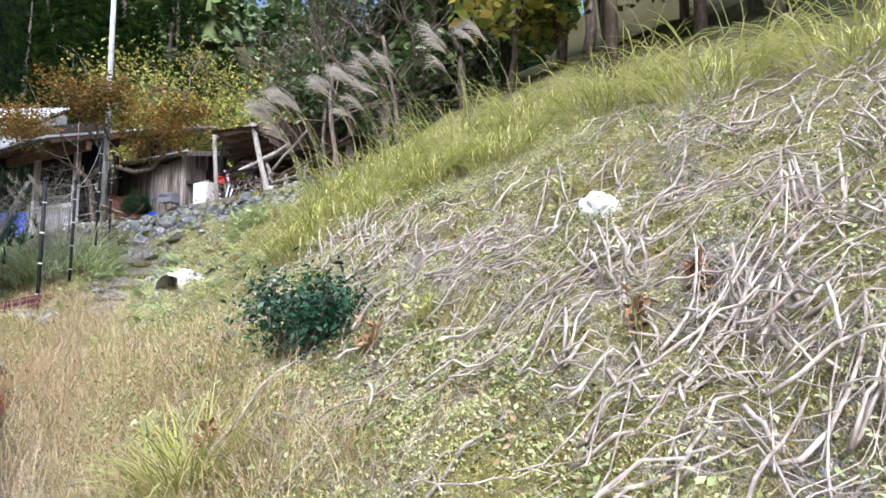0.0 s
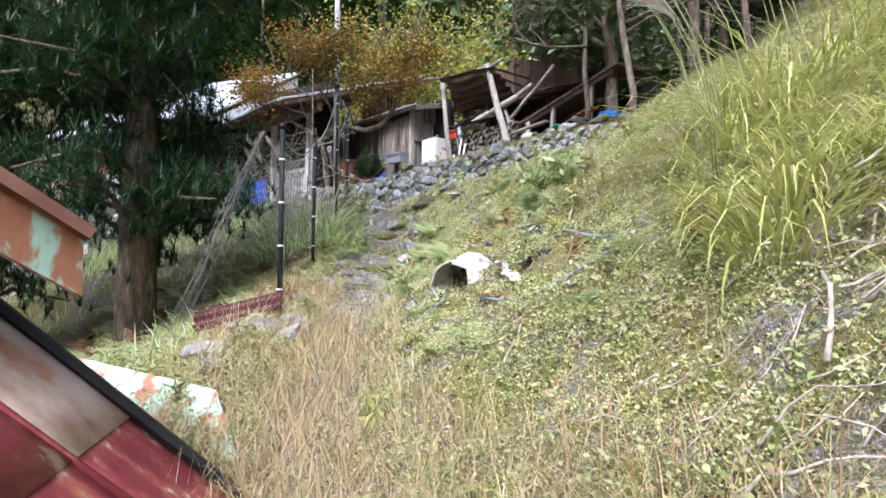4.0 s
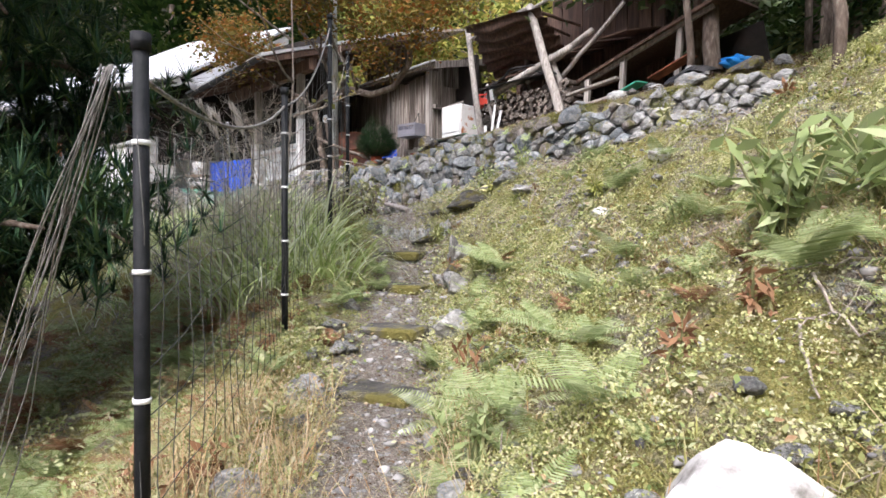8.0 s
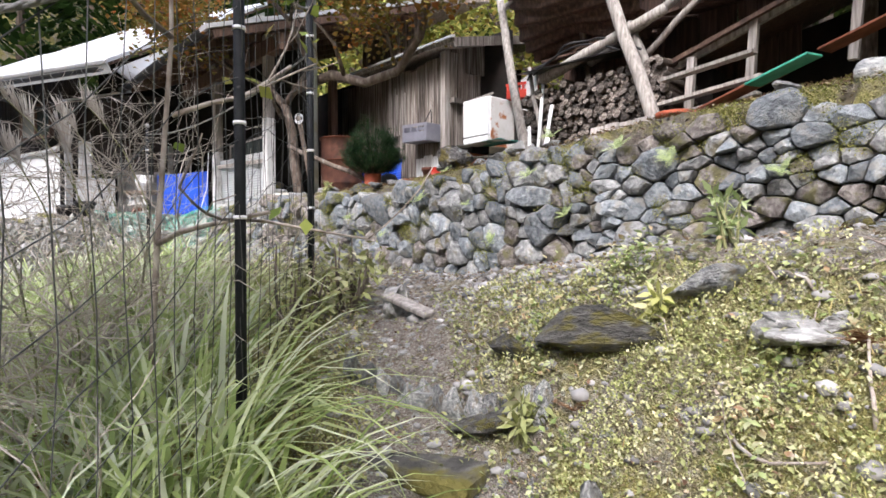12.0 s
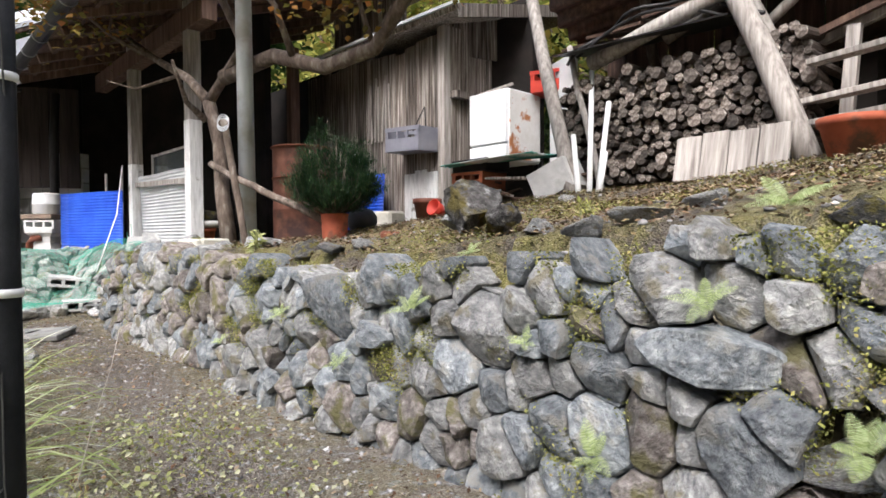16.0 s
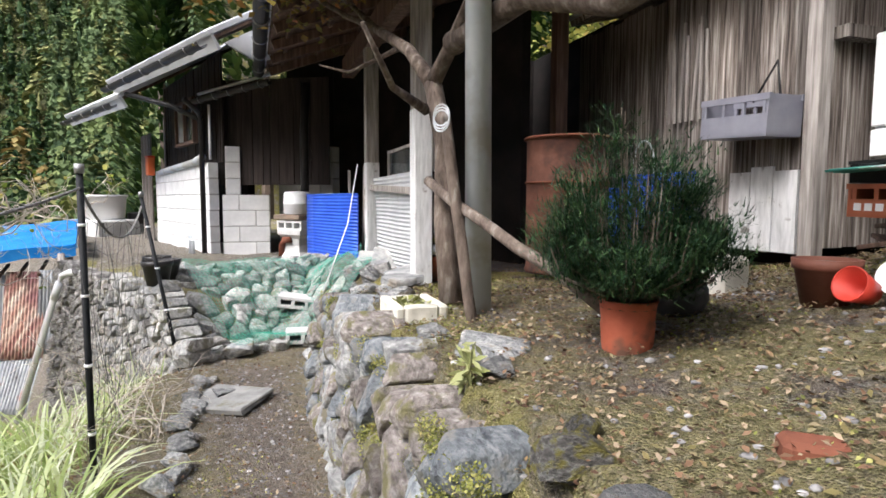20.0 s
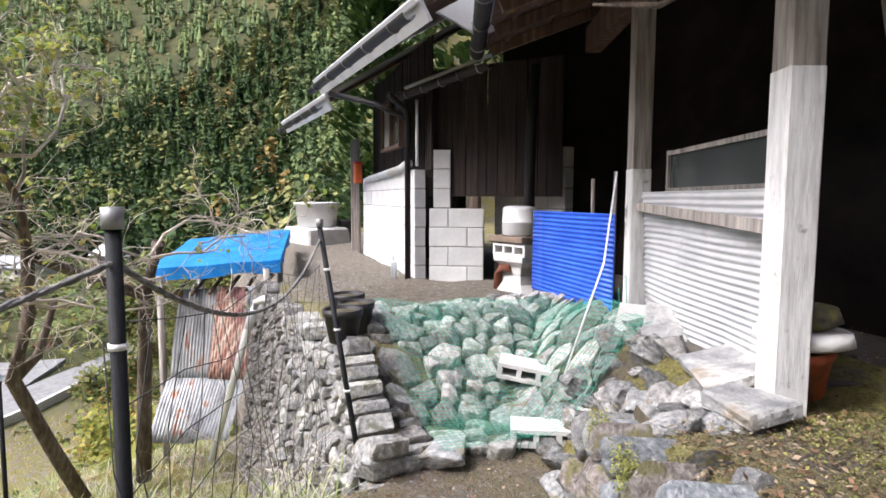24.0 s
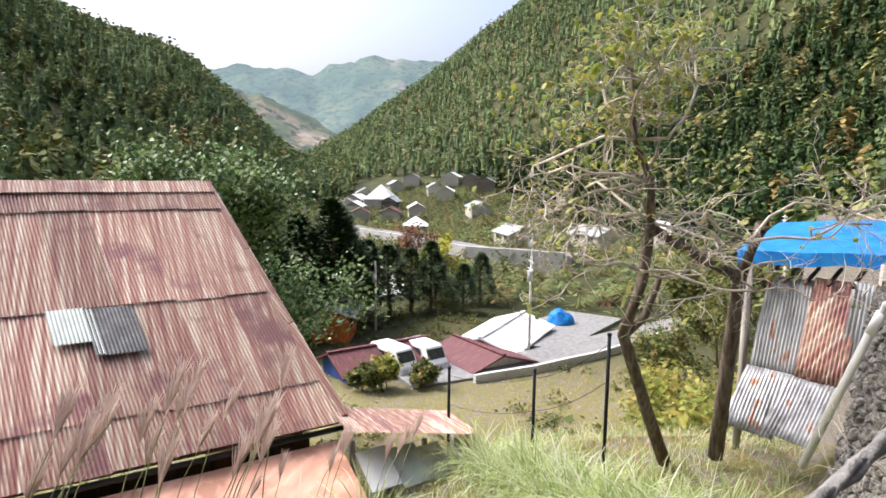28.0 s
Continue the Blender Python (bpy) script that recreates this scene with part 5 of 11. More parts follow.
# fridge rust and the white sheet standing beside it
tallwhite = thing("enamel_sheet", "tall white enamelled sheet standing behind the refrigerator", "panel", uvpose(-2.36, 3.25, 3.95, -28))
part("panel", boxed(0.5, 0.04, 1.05, Matrix(), 0.01), M_WHITEPLASTIC, tallwhite)
rust_patch = material("enamel_rusting", [(0.3, (0.62, 0.6, 0.56)), (0.5, (0.72, 0.71, 0.69)), (0.58, (0.4, 0.16, 0.06)), (0.8, (0.25, 0.08, 0.03))], 6, rough=0.6, bump=0.2)
fr = bpy.data.objects["refrigerator"]
part("side_panel", boxed(0.012, 0.46, 0.64, pose(0.245, 0, 0.02)), rust_patch, fr, "rust-stained side panel")
part("top_board", boxed(0.42, 0.03, 0.02, pose(0.05, -0.2, 0.69, 0, -4)), M_GREYWOOD, fr)


def crate(label, m, lx, ly, lz, mat, slots=2, lettered=False):
    c = thing("plastic_crate", label, "crate", m)
    t = 0.015
    part("bottom", boxed(lx, ly, t), mat, c)
    for sx in (-1, 1):
        part("end_wall", boxed(t, ly, lz, pose(sx * (lx / 2 - t / 2), 0, 0)), mat, c)
    for sy in (-1, 1):
        w = part("long_wall", boxed(lx - 2 * t, t, lz * 0.55, pose(0, sy * (ly / 2 - t / 2), 0)), mat, c)
        part("rim", boxed(lx + 0.015, t * 1.6, lz * 0.16, pose(0, sy * (ly / 2 - t / 2), lz * 0.86)), mat, w)
        for k in range(4):
            part("rib", boxed(0.02, t, lz * 0.36, pose(-lx / 2 + 0.03 + k * (lx - 0.06) / 3, sy * (ly / 2 - t / 2), lz * 0.53)), mat, w)
        if lettered and sy < 0:
            for k in range(6):
                part("lettering", boxed(0.034, 0.003, 0.034, pose(-0.13 + k * 0.05, sy * ly / 2 - 0.003, lz * 0.2)), M_WHITEPLASTIC, w, "illegible white lettering")
    return c


crate("grey plastic crate hung on the shed wall", uvpose(-3.72, 2.53, 4.2, 0, 0, 3), 0.52, 0.26, 0.24, M_GREYPLASTIC)
hang = bpy.data.objects["plastic_crate"]
tube("hanger", [(0.0, 0.02, 0.22), (0.1, 0.08, 0.46), (0.2, 0.02, 0.22)], 0.008, M_GUTTER, hang, 6)
crate("red plastic bottle crate stored above the refrigerator", uvpose(-2.55, 3.35, 4.72, 20, 0, 0), 0.36, 0.28, 0.2, M_REDPLASTIC)
crate("faded orange crate with white lettering on scrap wood", uvpose(-2.66, 2.4, 3.74, 0, 0, 1), 0.36, 0.3, 0.15, M_ORANGEPLASTIC, 2, True)
crate("dark wire-sided crate stacked under a green sheet", uvpose(-2.65, 2.42, 3.9, 0), 0.4, 0.3, 0.1, M_GUTTER)
gs = thing("scrap_sheet", "torn green and white corrugated sheet over the crates", "sheet", uvpose(-2.38, 2.35, 4.0, 0, 0, -2))
corrugated("panel", 0.98, 0.5, material("green_white_sheet", [(0.35, (0.02, 0.22, 0.17)), (0.5, (0.1, 0.35, 0.28)), (0.56, (0.6, 0.62, 0.6)), (0.8, (0.7, 0.7, 0.68))], 1.6, rough=0.6), gs, 0.05, 0.008, pose(0, 0.28, 0, 92), "", 0.05, "x", 7)
basin = thing("stone_basin", "tilted grey concrete basin among the scrap", "basin", uvpose(-1.78, 2.42, 3.66, 10, 0, -24) @ Matrix.Scale(0.78, 4))
bm = bmesh.new()
for sx, sy, lx, ly in ((0, -0.19, 0.42, 0.03), (0, 0.19, 0.42, 0.03), (-0.2, 0, 0.03, 0.36), (0.2, 0, 0.03, 0.36)):
    box(bm, lx, ly, 0.3, pose(sx, sy, 0))
box(bm, 0.4, 0.38, 0.03)
part("shell", bm, M_CONCRETE, basin)
rngj = random.Random(12)
for k in range(16):
    b = thing("scrap_wood", "dark rotten board thrown on the scrap heap", "board", uvpose(-2.35 + rngj.uniform(-0.55, 0.5), 2.25 + rngj.uniform(-0.05, 0.3), 3.5 + 0.02 * k, rngj.uniform(-40, 40), rngj.uniform(-8, 8), rngj.uniform(-14, 14)), "scrap boards")
    part("board", boxed(rngj.uniform(0.3, 0.65), rngj.uniform(0.06, 0.12), 0.02, Matrix(), 0.003), M_DARKWOOD if k % 3 else M_OLDWOOD, b)
for k, (u, v, z) in enumerate(((-2.1, 1.56, 3.52), (-2.02, 1.62, 3.53), (-1.95, 1.5, 3.54))):
    bw = thing("white_bowl", "chipped white china bowl lying in the yard", "bowl", uvpose(u, v, z + 0.03, 0, 50 - 40 * k, 20) @ Matrix.Scale(0.62, 4), "discarded bowls")
    part("bowl", lathe([(0.03, 0), (0.05, 0.01), (0.1, 0.05), (0.12, 0.09), (0.115, 0.09), (0.09, 0.05), (0.03, 0.015)], 20), M_WHITEPLASTIC, bw, "", True)
redcup = thing("red_pot", "small red plastic pot lying on the ground", "pot", uvpose(-2.16, 1.48, 3.52, 0, 70, 0))
part("pot", lathe([(0.04, 0), (0.06, 0.1), (0.055, 0.1), (0.035, 0.01)], 16), M_REDPLASTIC, redcup, "", True)
wblock = thing("tuff_block", "pale yellowish cut stone block beside the shed", "stone block", pose(-6.93, 13.86, ground_z(-6.93, 13.86) - 0.02, 0, 0, -14))
part("block", boxed(0.26, 0.22, 0.19, Matrix(), 0.02), material("pale_tuff", [(0.3, (0.45, 0.43, 0.36)), (0.7, (0.66, 0.64, 0.56))], 9, rough=0.95, bump=0.6), wblock)
M_TUFF = bpy.data.materials["pale_tuff"]
ball = thing("round_stone", "smooth dark grey round stone on the yard", "stone", pose(-6.8, 13.15, 3.4) @ Matrix.Scale(0.72, 4))
part("stone", lathe([(0.05, -0.04), (0.12, 0.0), (0.155, 0.07), (0.15, 0.13), (0.11, 0.19), (0.04, 0.215)], 24), material("smooth_dark_stone", [(0.3, (0.05, 0.052, 0.055)), (0.7, (0.1, 0.1, 0.105))], 8, rough=0.6), ball, "", True)


def flowerpot(label, m, r, h, mat=None, soil=True):
    p = thing("flowerpot", label, "flowerpot", m)
    part("pot", lathe([(r * 0.68, 0), (r * 0.92, h * 0.78), (r, h * 0.8), (r * 1.02, h), (r * 0.9, h), (r * 0.85, h * 0.85), (r * 0.6, h * 0.8)], 26), mat or M_TERRA, p, "", True)
    if soil:
        part("soil", lathe([(r * 0.88, h * 0.84), (r * 0.86, h * 0.9), (r * 0.3, h * 0.95)], 18), M_EARTH, p)
    return p


flowerpot("brown earthenware pot with moss in the yard", pose(-6.36, 13.32, ground_z(-6.36, 13.32) - 0.01), 0.105, 0.17, material("brown_glazed", [(0.3, (0.12, 0.045, 0.03)), (0.7, (0.2, 0.08, 0.05))], 6, rough=0.6))
flowerpot("broken red clay pot on rubble beside porch post", pose(-8.82, 13.87, 3.26, 8), 0.12, 0.18)
flowerpot("large red clay planter beside the stacked boards", uvpose(0.12, 2.25, 3.75), 0.17, 0.2)
for k, (x, y, z) in enumerate(((-10.85, 12.72, 3.12), (-11.15, 12.9, 3.1), (-11.5, 12.95, 3.1))):
    flowerpot("black plastic pot with a weedy plant on wall top", pose(x, y, z), 0.12, 0.2, M_GUTTER)
stonelid = thing("stone_slab", "round flat stones stacked on the clay pot", "stone", pose(-8.82, 13.87, 3.44))
part("stone", lathe([(0.12, 0), (0.17, 0.02), (0.16, 0.06), (0.05, 0.07)], 18), M_CONCRETE, stonelid, "", True)
part("stone", lathe([(0.08, 0.07), (0.13, 0.1), (0.11, 0.15), (0.03, 0.165)], 18), M_MOSSROCK, stonelid, "", True)
drum = thing("oil_drum", "rusty brown oil drum standing by the shed", "drum", uvpose(-4.55, 1.75, 3.3))
part("barrel", lathe([(0.29, 0), (0.3, 0.02), (0.29, 0.04), (0.29, 0.31), (0.297, 0.32), (0.29, 0.33), (0.29, 0.63), (0.297, 0.64), (0.29, 0.65), (0.29, 0.93), (0.305, 0.95), (0.28, 0.95), (0.27, 0.7)], 32), material("dark_rusty_drum", [(0.3, (0.09, 0.04, 0.03)), (0.55, (0.17, 0.075, 0.05)), (0.75, (0.27, 0.13, 0.09))], 4, (1, 1, 1), rough=0.85, bump=0.4, spots=(0.07, 0.04, 0.035), spot_scale=3), drum, "", True)
tube("rim", [(0.3 * math.cos(t), 0.3 * math.sin(t), 0.95) for t in np.linspace(0, 2 * math.pi, 33)], 0.012, M_RUSTY, drum, 6)
tube("band", [(0.296 * math.cos(t), 0.296 * math.sin(t), 0.64) for t in np.linspace(0, 2 * math.pi, 33)], 0.008, M_RUSTY, drum, 6)
hoop = thing("wire_hoop", "loose loop of pale hose hanging on shed wall", "hose", uvpose(-4.85, 2.62, 4.1))
tube("loop", [(0.13 * math.cos(t), 0, 0.2 * math.sin(t)) for t in np.linspace(0, 6.3, 20)], 0.008, M_POLE, hoop, 6)

# boards and timbers of the collapsing lean-to
def timber(label, a, b, r0, r1=None, mat=None, name="timber", square=False, sides=10, group=""):
    t = thing(name, label, "timber", group=group)
    a, b = Vector(a), Vector(b)
    n = 6
    rr = random.Random(int(a.x * 97 + b.z * 31))
    pts = [a.lerp(b, k / n) + Vector((rr.uniform(-1, 1), rr.uniform(-1, 1), 0)) * (0.012 if 0 < k < n else 0) for k in range(n + 1)]
    r1 = r1 or r0 * 0.85
    tube("beam", pts, [r0 + (r1 - r0) * k / n for k in range(n + 1)], mat or M_GREYWOOD, t, 4 if square else sides, "", not square)
    return t


G = "lean-to timbers"
timber("leaning grey log prop of the woodshed", uv(-1.62, 2.3, 3.6), uv(-2.62, 2.95, 6.05), 0.06, 0.05, group=G)
timber("thin weathered pole beside the leaning prop", uv(-1.5, 2.5, 3.66), uv(-1.95, 2.75, 4.9), 0.028, group=G)
timber("thick leaning grey log prop with split bark", uv(-0.14, 2.5, 3.75), uv(-1.0, 2.72, 5.95), 0.075, 0.06, group=G)
timber("forked grey pole leaning behind the prop", uv(-0.2, 2.75, 4.0), uv(-0.65, 2.8, 5.1), 0.05, group=G)
timber("long weathered beam lying over the log pile", uv(-1.75, 2.75, 4.72), uv(-0.2, 2.7, 5.1), 0.065, group=G)
timber("second beam above the log pile", uv(-1.2, 2.9, 4.82), uv(0.1, 2.8, 5.3), 0.05, group=G)
timber("pale pole under the fallen roof", uv(-0.5, 2.85, 4.72), uv(0.55, 2.9, 5.6), 0.035, group=G)
timber("upper rail of the collapsed frame", uv(-2.55, 2.95, 5.85), uv(-1.0, 2.75, 5.95), 0.045, group=G)
timber("top rail of the collapsed frame", uv(-2.45, 3.3, 6.0), uv(-0.95, 3.2, 6.2), 0.035, group=G)
timber("rear prop of the collapsed frame", uv(-1.5, 3.5, 4.4), uv(-1.75, 3.4, 6.0), 0.05, mat=M_BARK, group=G)
for k in range(7):
    timber("rotten rafter hanging in the collapsed frame", uv(-2.4 + 0.22 * k, 3.0, 5.85 + 0.02 * k), uv(-2.2 + 0.22 * k, 4.0, 5.2 + 0.12 * k), 0.028, mat=M_DARKWOOD, group="fallen rafters")
sag = thing("sagging_roof", "rotten dark thatch roof of the collapsed frame", "roof", uvpose(-1.6, 3.2, 5.35, 0, -24, 4))
corrugated("cover", 1.7, 1.3, M_DARKWOOD, sag, 0.2, 0.04, pose(0, 0.5, 0, 80), "", 0.2, "x", 4)
tube("hose_coil", uv(-1.9, 2.8, 4.75).to_tuple() and [uv(-1.95 + 0.5 * k / 20 * 3, 2.72 - 0.05 * math.sin(k), 4.75 + 0.28 * math.sin(k * math.pi / 20)) for k in range(21)], 0.014, M_GUTTER, thing("hose", "black hoses looped over the beams", "hose"), 7)
tube("hose_coil", [uv(-1.85 + 0.4 * k / 20 * 3, 2.7, 4.78 + 0.2 * math.sin(k * math.pi / 20)) for k in range(21)], 0.012, M_GUTTER, bpy.data.objects["hose"], 7)
for k, (z, u0, u1) in enumerate(((4.36, -0.18, 0.7), (4.14, -0.3, 0.75), (4.02, -0.22, 0.7), (3.9, 0.25, 0.9))):
    b = thing("stacked_board", "grey sawn board stacked beside the log pile", "board", uvpose((u0 + u1) / 2, 2.55 + 0.05 * k, z + 0.1 * max(0, u1 - 0.6), -6, 0, -4), "stacked boards")
    part("board", boxed(u1 - u0, 0.1, 0.035, Matrix(), 0.004), M_GREYWOOD, b)
bb = thing("board_panel", "panel of grey boards leaning on the log pile", "panel", uvpose(-0.58, 2.42, 3.7, -6, -12))
for k in range(4):
    part("board", boxed(0.172, 0.025, 0.3 + 0.012 * (k % 2), pose(-0.27 + 0.18 * k, 0, 0), 0.003), M_GREYWOOD, bb)
for k, (u0, v0, u1, v1, z1) in enumerate(((-1.48, 2.3, -1.74, 2.75, 4.66), (-1.42, 2.32, -1.5, 2.6, 4.35), (-1.56, 2.28, -1.75, 2.5, 4.12), (-1.4, 2.3, -1.44, 2.45, 3.95))):
    p = thing("white_pipe", "thin white plastic pipe leaning on the log pile", "pipe", group="white pipes")
    tube("pipe", [uv(u0, v0, 3.66), uv(u1, v1, z1)], 0.021, M_WHITEPLASTIC, p, 12)

# log pile
pile = thing("log_pile", "stack of split and round firewood logs, ends weathered grey", "log pile")
rngl = random.Random(21)
LOGS = []
for k in range(6):
    bm = lathe([(0.001, 0.0), (0.22, 0.0), (0.42, 0.0), (0.5, 0.008), (0.5, 0.99), (0.42, 1.0), (0.001, 1.0)], 11)
    for v in bm.verts:
        v.co.xy *= 1 + 0.06 * math.sin(3 * math.atan2(v.co.y, v.co.x) + k * 2) + 0.06 * math.sin(5 * math.atan2(v.co.y, v.co.x) + k)
    me = bpy.data.meshes.new("log")
    bmesh.ops.recalc_face_normals(bm, faces=bm.faces)
    bm.to_mesh(me)
    bm.free()
    me.materials.append(M_LOGBARK)
    me.materials.append(M_LOGEND)
    for f in me.polygons:
        f.material_index = 1 if abs(f.normal.z) > 0.8 else 0
    LOGS.append(me)
z, row = 3.74, 0
count = 0
while z < 4.78:
    u = -2.02 + (0.05 if row % 2 else 0)
    dmax = 0
    while u < -0.2 and count < 460:
        d = rngl.choice((0.04, 0.05, 0.055, 0.06, 0.07, 0.09)) * rngl.uniform(0.85, 1.15)
        zz = z + 0.12 * max(0, (u + 1.2)) * 0.6 + rngl.uniform(-0.015, 0.015)
        if zz < 4.78 - 0.06 * (u + 2):
            ob = new("log", rngl.choice(LOGS))
            ob.matrix_world = uvpose(u + d / 2, 2.68 + rngl.uniform(-0.05, 0.06), zz + d / 2, rngl.uniform(-7, 7), -90 + rngl.uniform(-5, 5)) @ Matrix.Diagonal((d, d, rngl.uniform(0.4, 0.6), 1))
            ob.parent = pile
            count += 1
        u += d * 0.98
        dmax = max(dmax, d)
    z += 0.056
    row += 1
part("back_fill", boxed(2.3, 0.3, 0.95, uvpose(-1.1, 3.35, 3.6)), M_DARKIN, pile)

# low lean-to farther along, with two pale posts
lean = thing("lean_to", "low lean-to with a slanting tin roof on pale posts", "shed", kind="structure")
for u, v, z0, z1 in ((0.5, 2.9, 4.05, 4.83), (1.3, 2.95, 4.3, 5.08), (-0.05, 2.85, 3.9, 4.6)):
    part("post", boxed(0.07, 0.07, z1 - z0, uvpose(u, v, z0, 0, 0, 4)), M_GREYWOOD, lean)
part("plate", boxed(2.2, 0.06, 0.06, uvpose(0.75, 2.92, 4.83, 0, 0, -17.5)), M_GREYWOOD, lean)
part("roof", boxed(2.4, 1.5, 0.04, uvpose(0.8, 2.8, 4.88, 0, 10, -17.5) @ pose(0, 0.75, 0)), M_DARKWOOD, lean)
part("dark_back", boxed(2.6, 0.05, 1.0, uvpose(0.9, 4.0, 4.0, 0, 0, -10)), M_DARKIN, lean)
for k, (u, v, z, w) in enumerate(((0.55, 2.35, 4.02, 0.9), (1.0, 2.2, 4.12, 0.5), (1.5, 2.4, 4.35, 0.6))):
    b = thing("scrap_board", "reddish rusted sheet lying at yard edge", "sheet", uvpose(u, v, z, -12, 4, -14), "yard edge scraps")
    part("sheet", boxed(w, 0.22, 0.02, Matrix(), 0.004), M_RUSTY if k % 2 == 0 else M_GREENNET, b)
hollow = thing("dark_sheet", "black crumpled sheet over stones on the slope", "sheet", pose(-2.45, 10.25, 3.62, 20, -12, 0))
bm = bmesh.new()
bmesh.ops.create_grid(bm, x_segments=14, y_segments=8, size=0.5)
for v in bm.verts:
    v.co = Vector((v.co.x * 0.6, v.co.y * 0.34, 0.1 - 0.5 * v.co.x ** 2 + 0.05 * noise.noise(v.co * 5)))
part("sheet", bm, M_GUTTER, hollow)
rag = thing("blue_bag", "scrap of bright blue plastic on the slope", "plastic", pose(-2.0, 10.9, 3.93, 10, 10, 0))
bm = bmesh.new()
bmesh.ops.create_icosphere(bm, subdivisions=3, radius=0.13)
for v in bm.verts:
    v.co = Vector((v.co.x * 1.2, v.co.y * 0.7, v.co.z * 0.5)) * (1 + 0.5 * noise.noise(v.co * 16))
part("bag", bm, M_TARPBLUE, rag)

# fallen dark roof over the log pile; boarding behind it added to darken the gap
fr = thing("fallen_roof", "sagging dark board roof fallen over the log pile", "roof", kind="structure")
for k in range(11):
    part("board", boxed(0.24, 1.5, 0.025, uvpose(-2.05 + 0.25 * k, 2.95, 4.95 + 0.025 * k + 0.02 * (k % 2), 0, 16) @ pose(0, 0.75, 0, 0, 3 * math.sin(k * 1.7), 0)), M_DARKWOOD, fr)
for k in range(14):
    part("back_board", boxed(0.2, 0.03, 1.9 - 0.08 * (k % 4), uvpose(-2.2 + 0.21 * k, 3.95 + 0.01 * (k % 2), 4.6)), M_DARKWOOD, fr)
part("sheet", boxed(1.3, 0.7, 0.01, uvpose(-1.3, 2.85, 4.83, 4, 12)), M_GUTTER, fr, "black plastic sheet")


# ---- plants ----
def fast_mesh(name, verts, faces, mat, parent=None, smooth=False):
    """A mesh from numpy arrays: verts (n, 3); faces (m, k), all of one size."""
    me = bpy.data.meshes.new(name)
    n, (m, k) = len(verts), faces.shape
    me.vertices.add(n)
    me.vertices.foreach_set("co", np.ascontiguousarray(verts, dtype=np.float32).ravel())
    me.loops.add(m * k)
    me.loops.foreach_set("vertex_index", np.ascontiguousarray(faces, dtype=np.int32).ravel())
    me.polygons.add(m)
    me.polygons.foreach_set("loop_start", np.arange(0, m * k, k, dtype=np.int32))
    me.polygons.foreach_set("loop_total", np.full(m, k, dtype=np.int32))
    if smooth:
        me.polygons.foreach_set("use_smooth", np.ones(m, dtype=bool))
    me.update(calc_edges=True)
    me.materials.append(mat)
    ob = new(name, me)
    if parent:
        ob.parent = parent
    return ob


def blade_arrays(root, length, width, az, lean, droop, seg=4, twist=0.0):
    """Arching grass blades: root (n, 3), the rest (n,)."""
    n = len(root)
    k = np.linspace(0, 1, seg + 1)[None, :]
    ang = lean[:, None] * 1.1 + droop[:, None] * 1.35 * (k[:, :-1] + 0.5 / seg) ** 1.3
    step = length[:, None] / seg
    zero = np.zeros((n, 1))
    out = np.concatenate([zero, np.cumsum(np.sin(ang) * step, 1)], 1)
    up = np.concatenate([zero, np.cumsum(np.cos(ang) * step, 1)], 1)
    ca, sa = np.cos(az)[:, None], np.sin(az)[:, None]
    w = width[:, None] * np.clip(1.05 - k ** 2.2, 0.04, 1) * np.where(k == 0, 0.6, 1)
    cx = root[:, 0:1] + out * ca
    cy = root[:, 1:2] + out * sa
    cz = root[:, 2:3] + up
    tw = az[:, None] + math.pi / 2 + twist * k
    a = np.stack([cx + np.cos(tw) * w / 2, cy + np.sin(tw) * w / 2, cz], -1)
    b = np.stack([cx - np.cos(tw) * w / 2, cy - np.sin(tw) * w / 2, cz], -1)
    verts = np.stack([a, b], 2).reshape(-1, 3)
    base = (np.arange(n) * (seg + 1) * 2)[:, None]
    j = np.arange(seg)[None, :] * 2
    f = np.stack([base + j, base + j + 1, base + j + 3, base + j + 2], -1).reshape(-1, 4)
    return verts, f


def grass(name, xy, rs, mat, length, width, lean=(0.1, 0.5), droop=(0.2, 0.8), az=None, parent=None, seg=4, sink=0.03):
    n = len(xy)
    z = surface(xy[:, 0], xy[:, 1])
    root = np.column_stack([xy, z - sink])
    if az is None:
        az = rs.uniform(0, 2 * np.pi, n)
    v, f = blade_arrays(root, rs.uniform(*length, n), rs.uniform(*width, n), az, rs.uniform(*lean, n), rs.uniform(*droop, n), seg)
    return fast_mesh(name, v, f, mat, parent)


def tuft_xy(rs, centre, n, radius):
    a, r = rs.uniform(0, 2 * np.pi, n), radius * np.sqrt(rs.uniform(0, 1, n))
    return np.column_stack([centre[0] + r * np.cos(a), centre[1] + r * np.sin(a)]), a


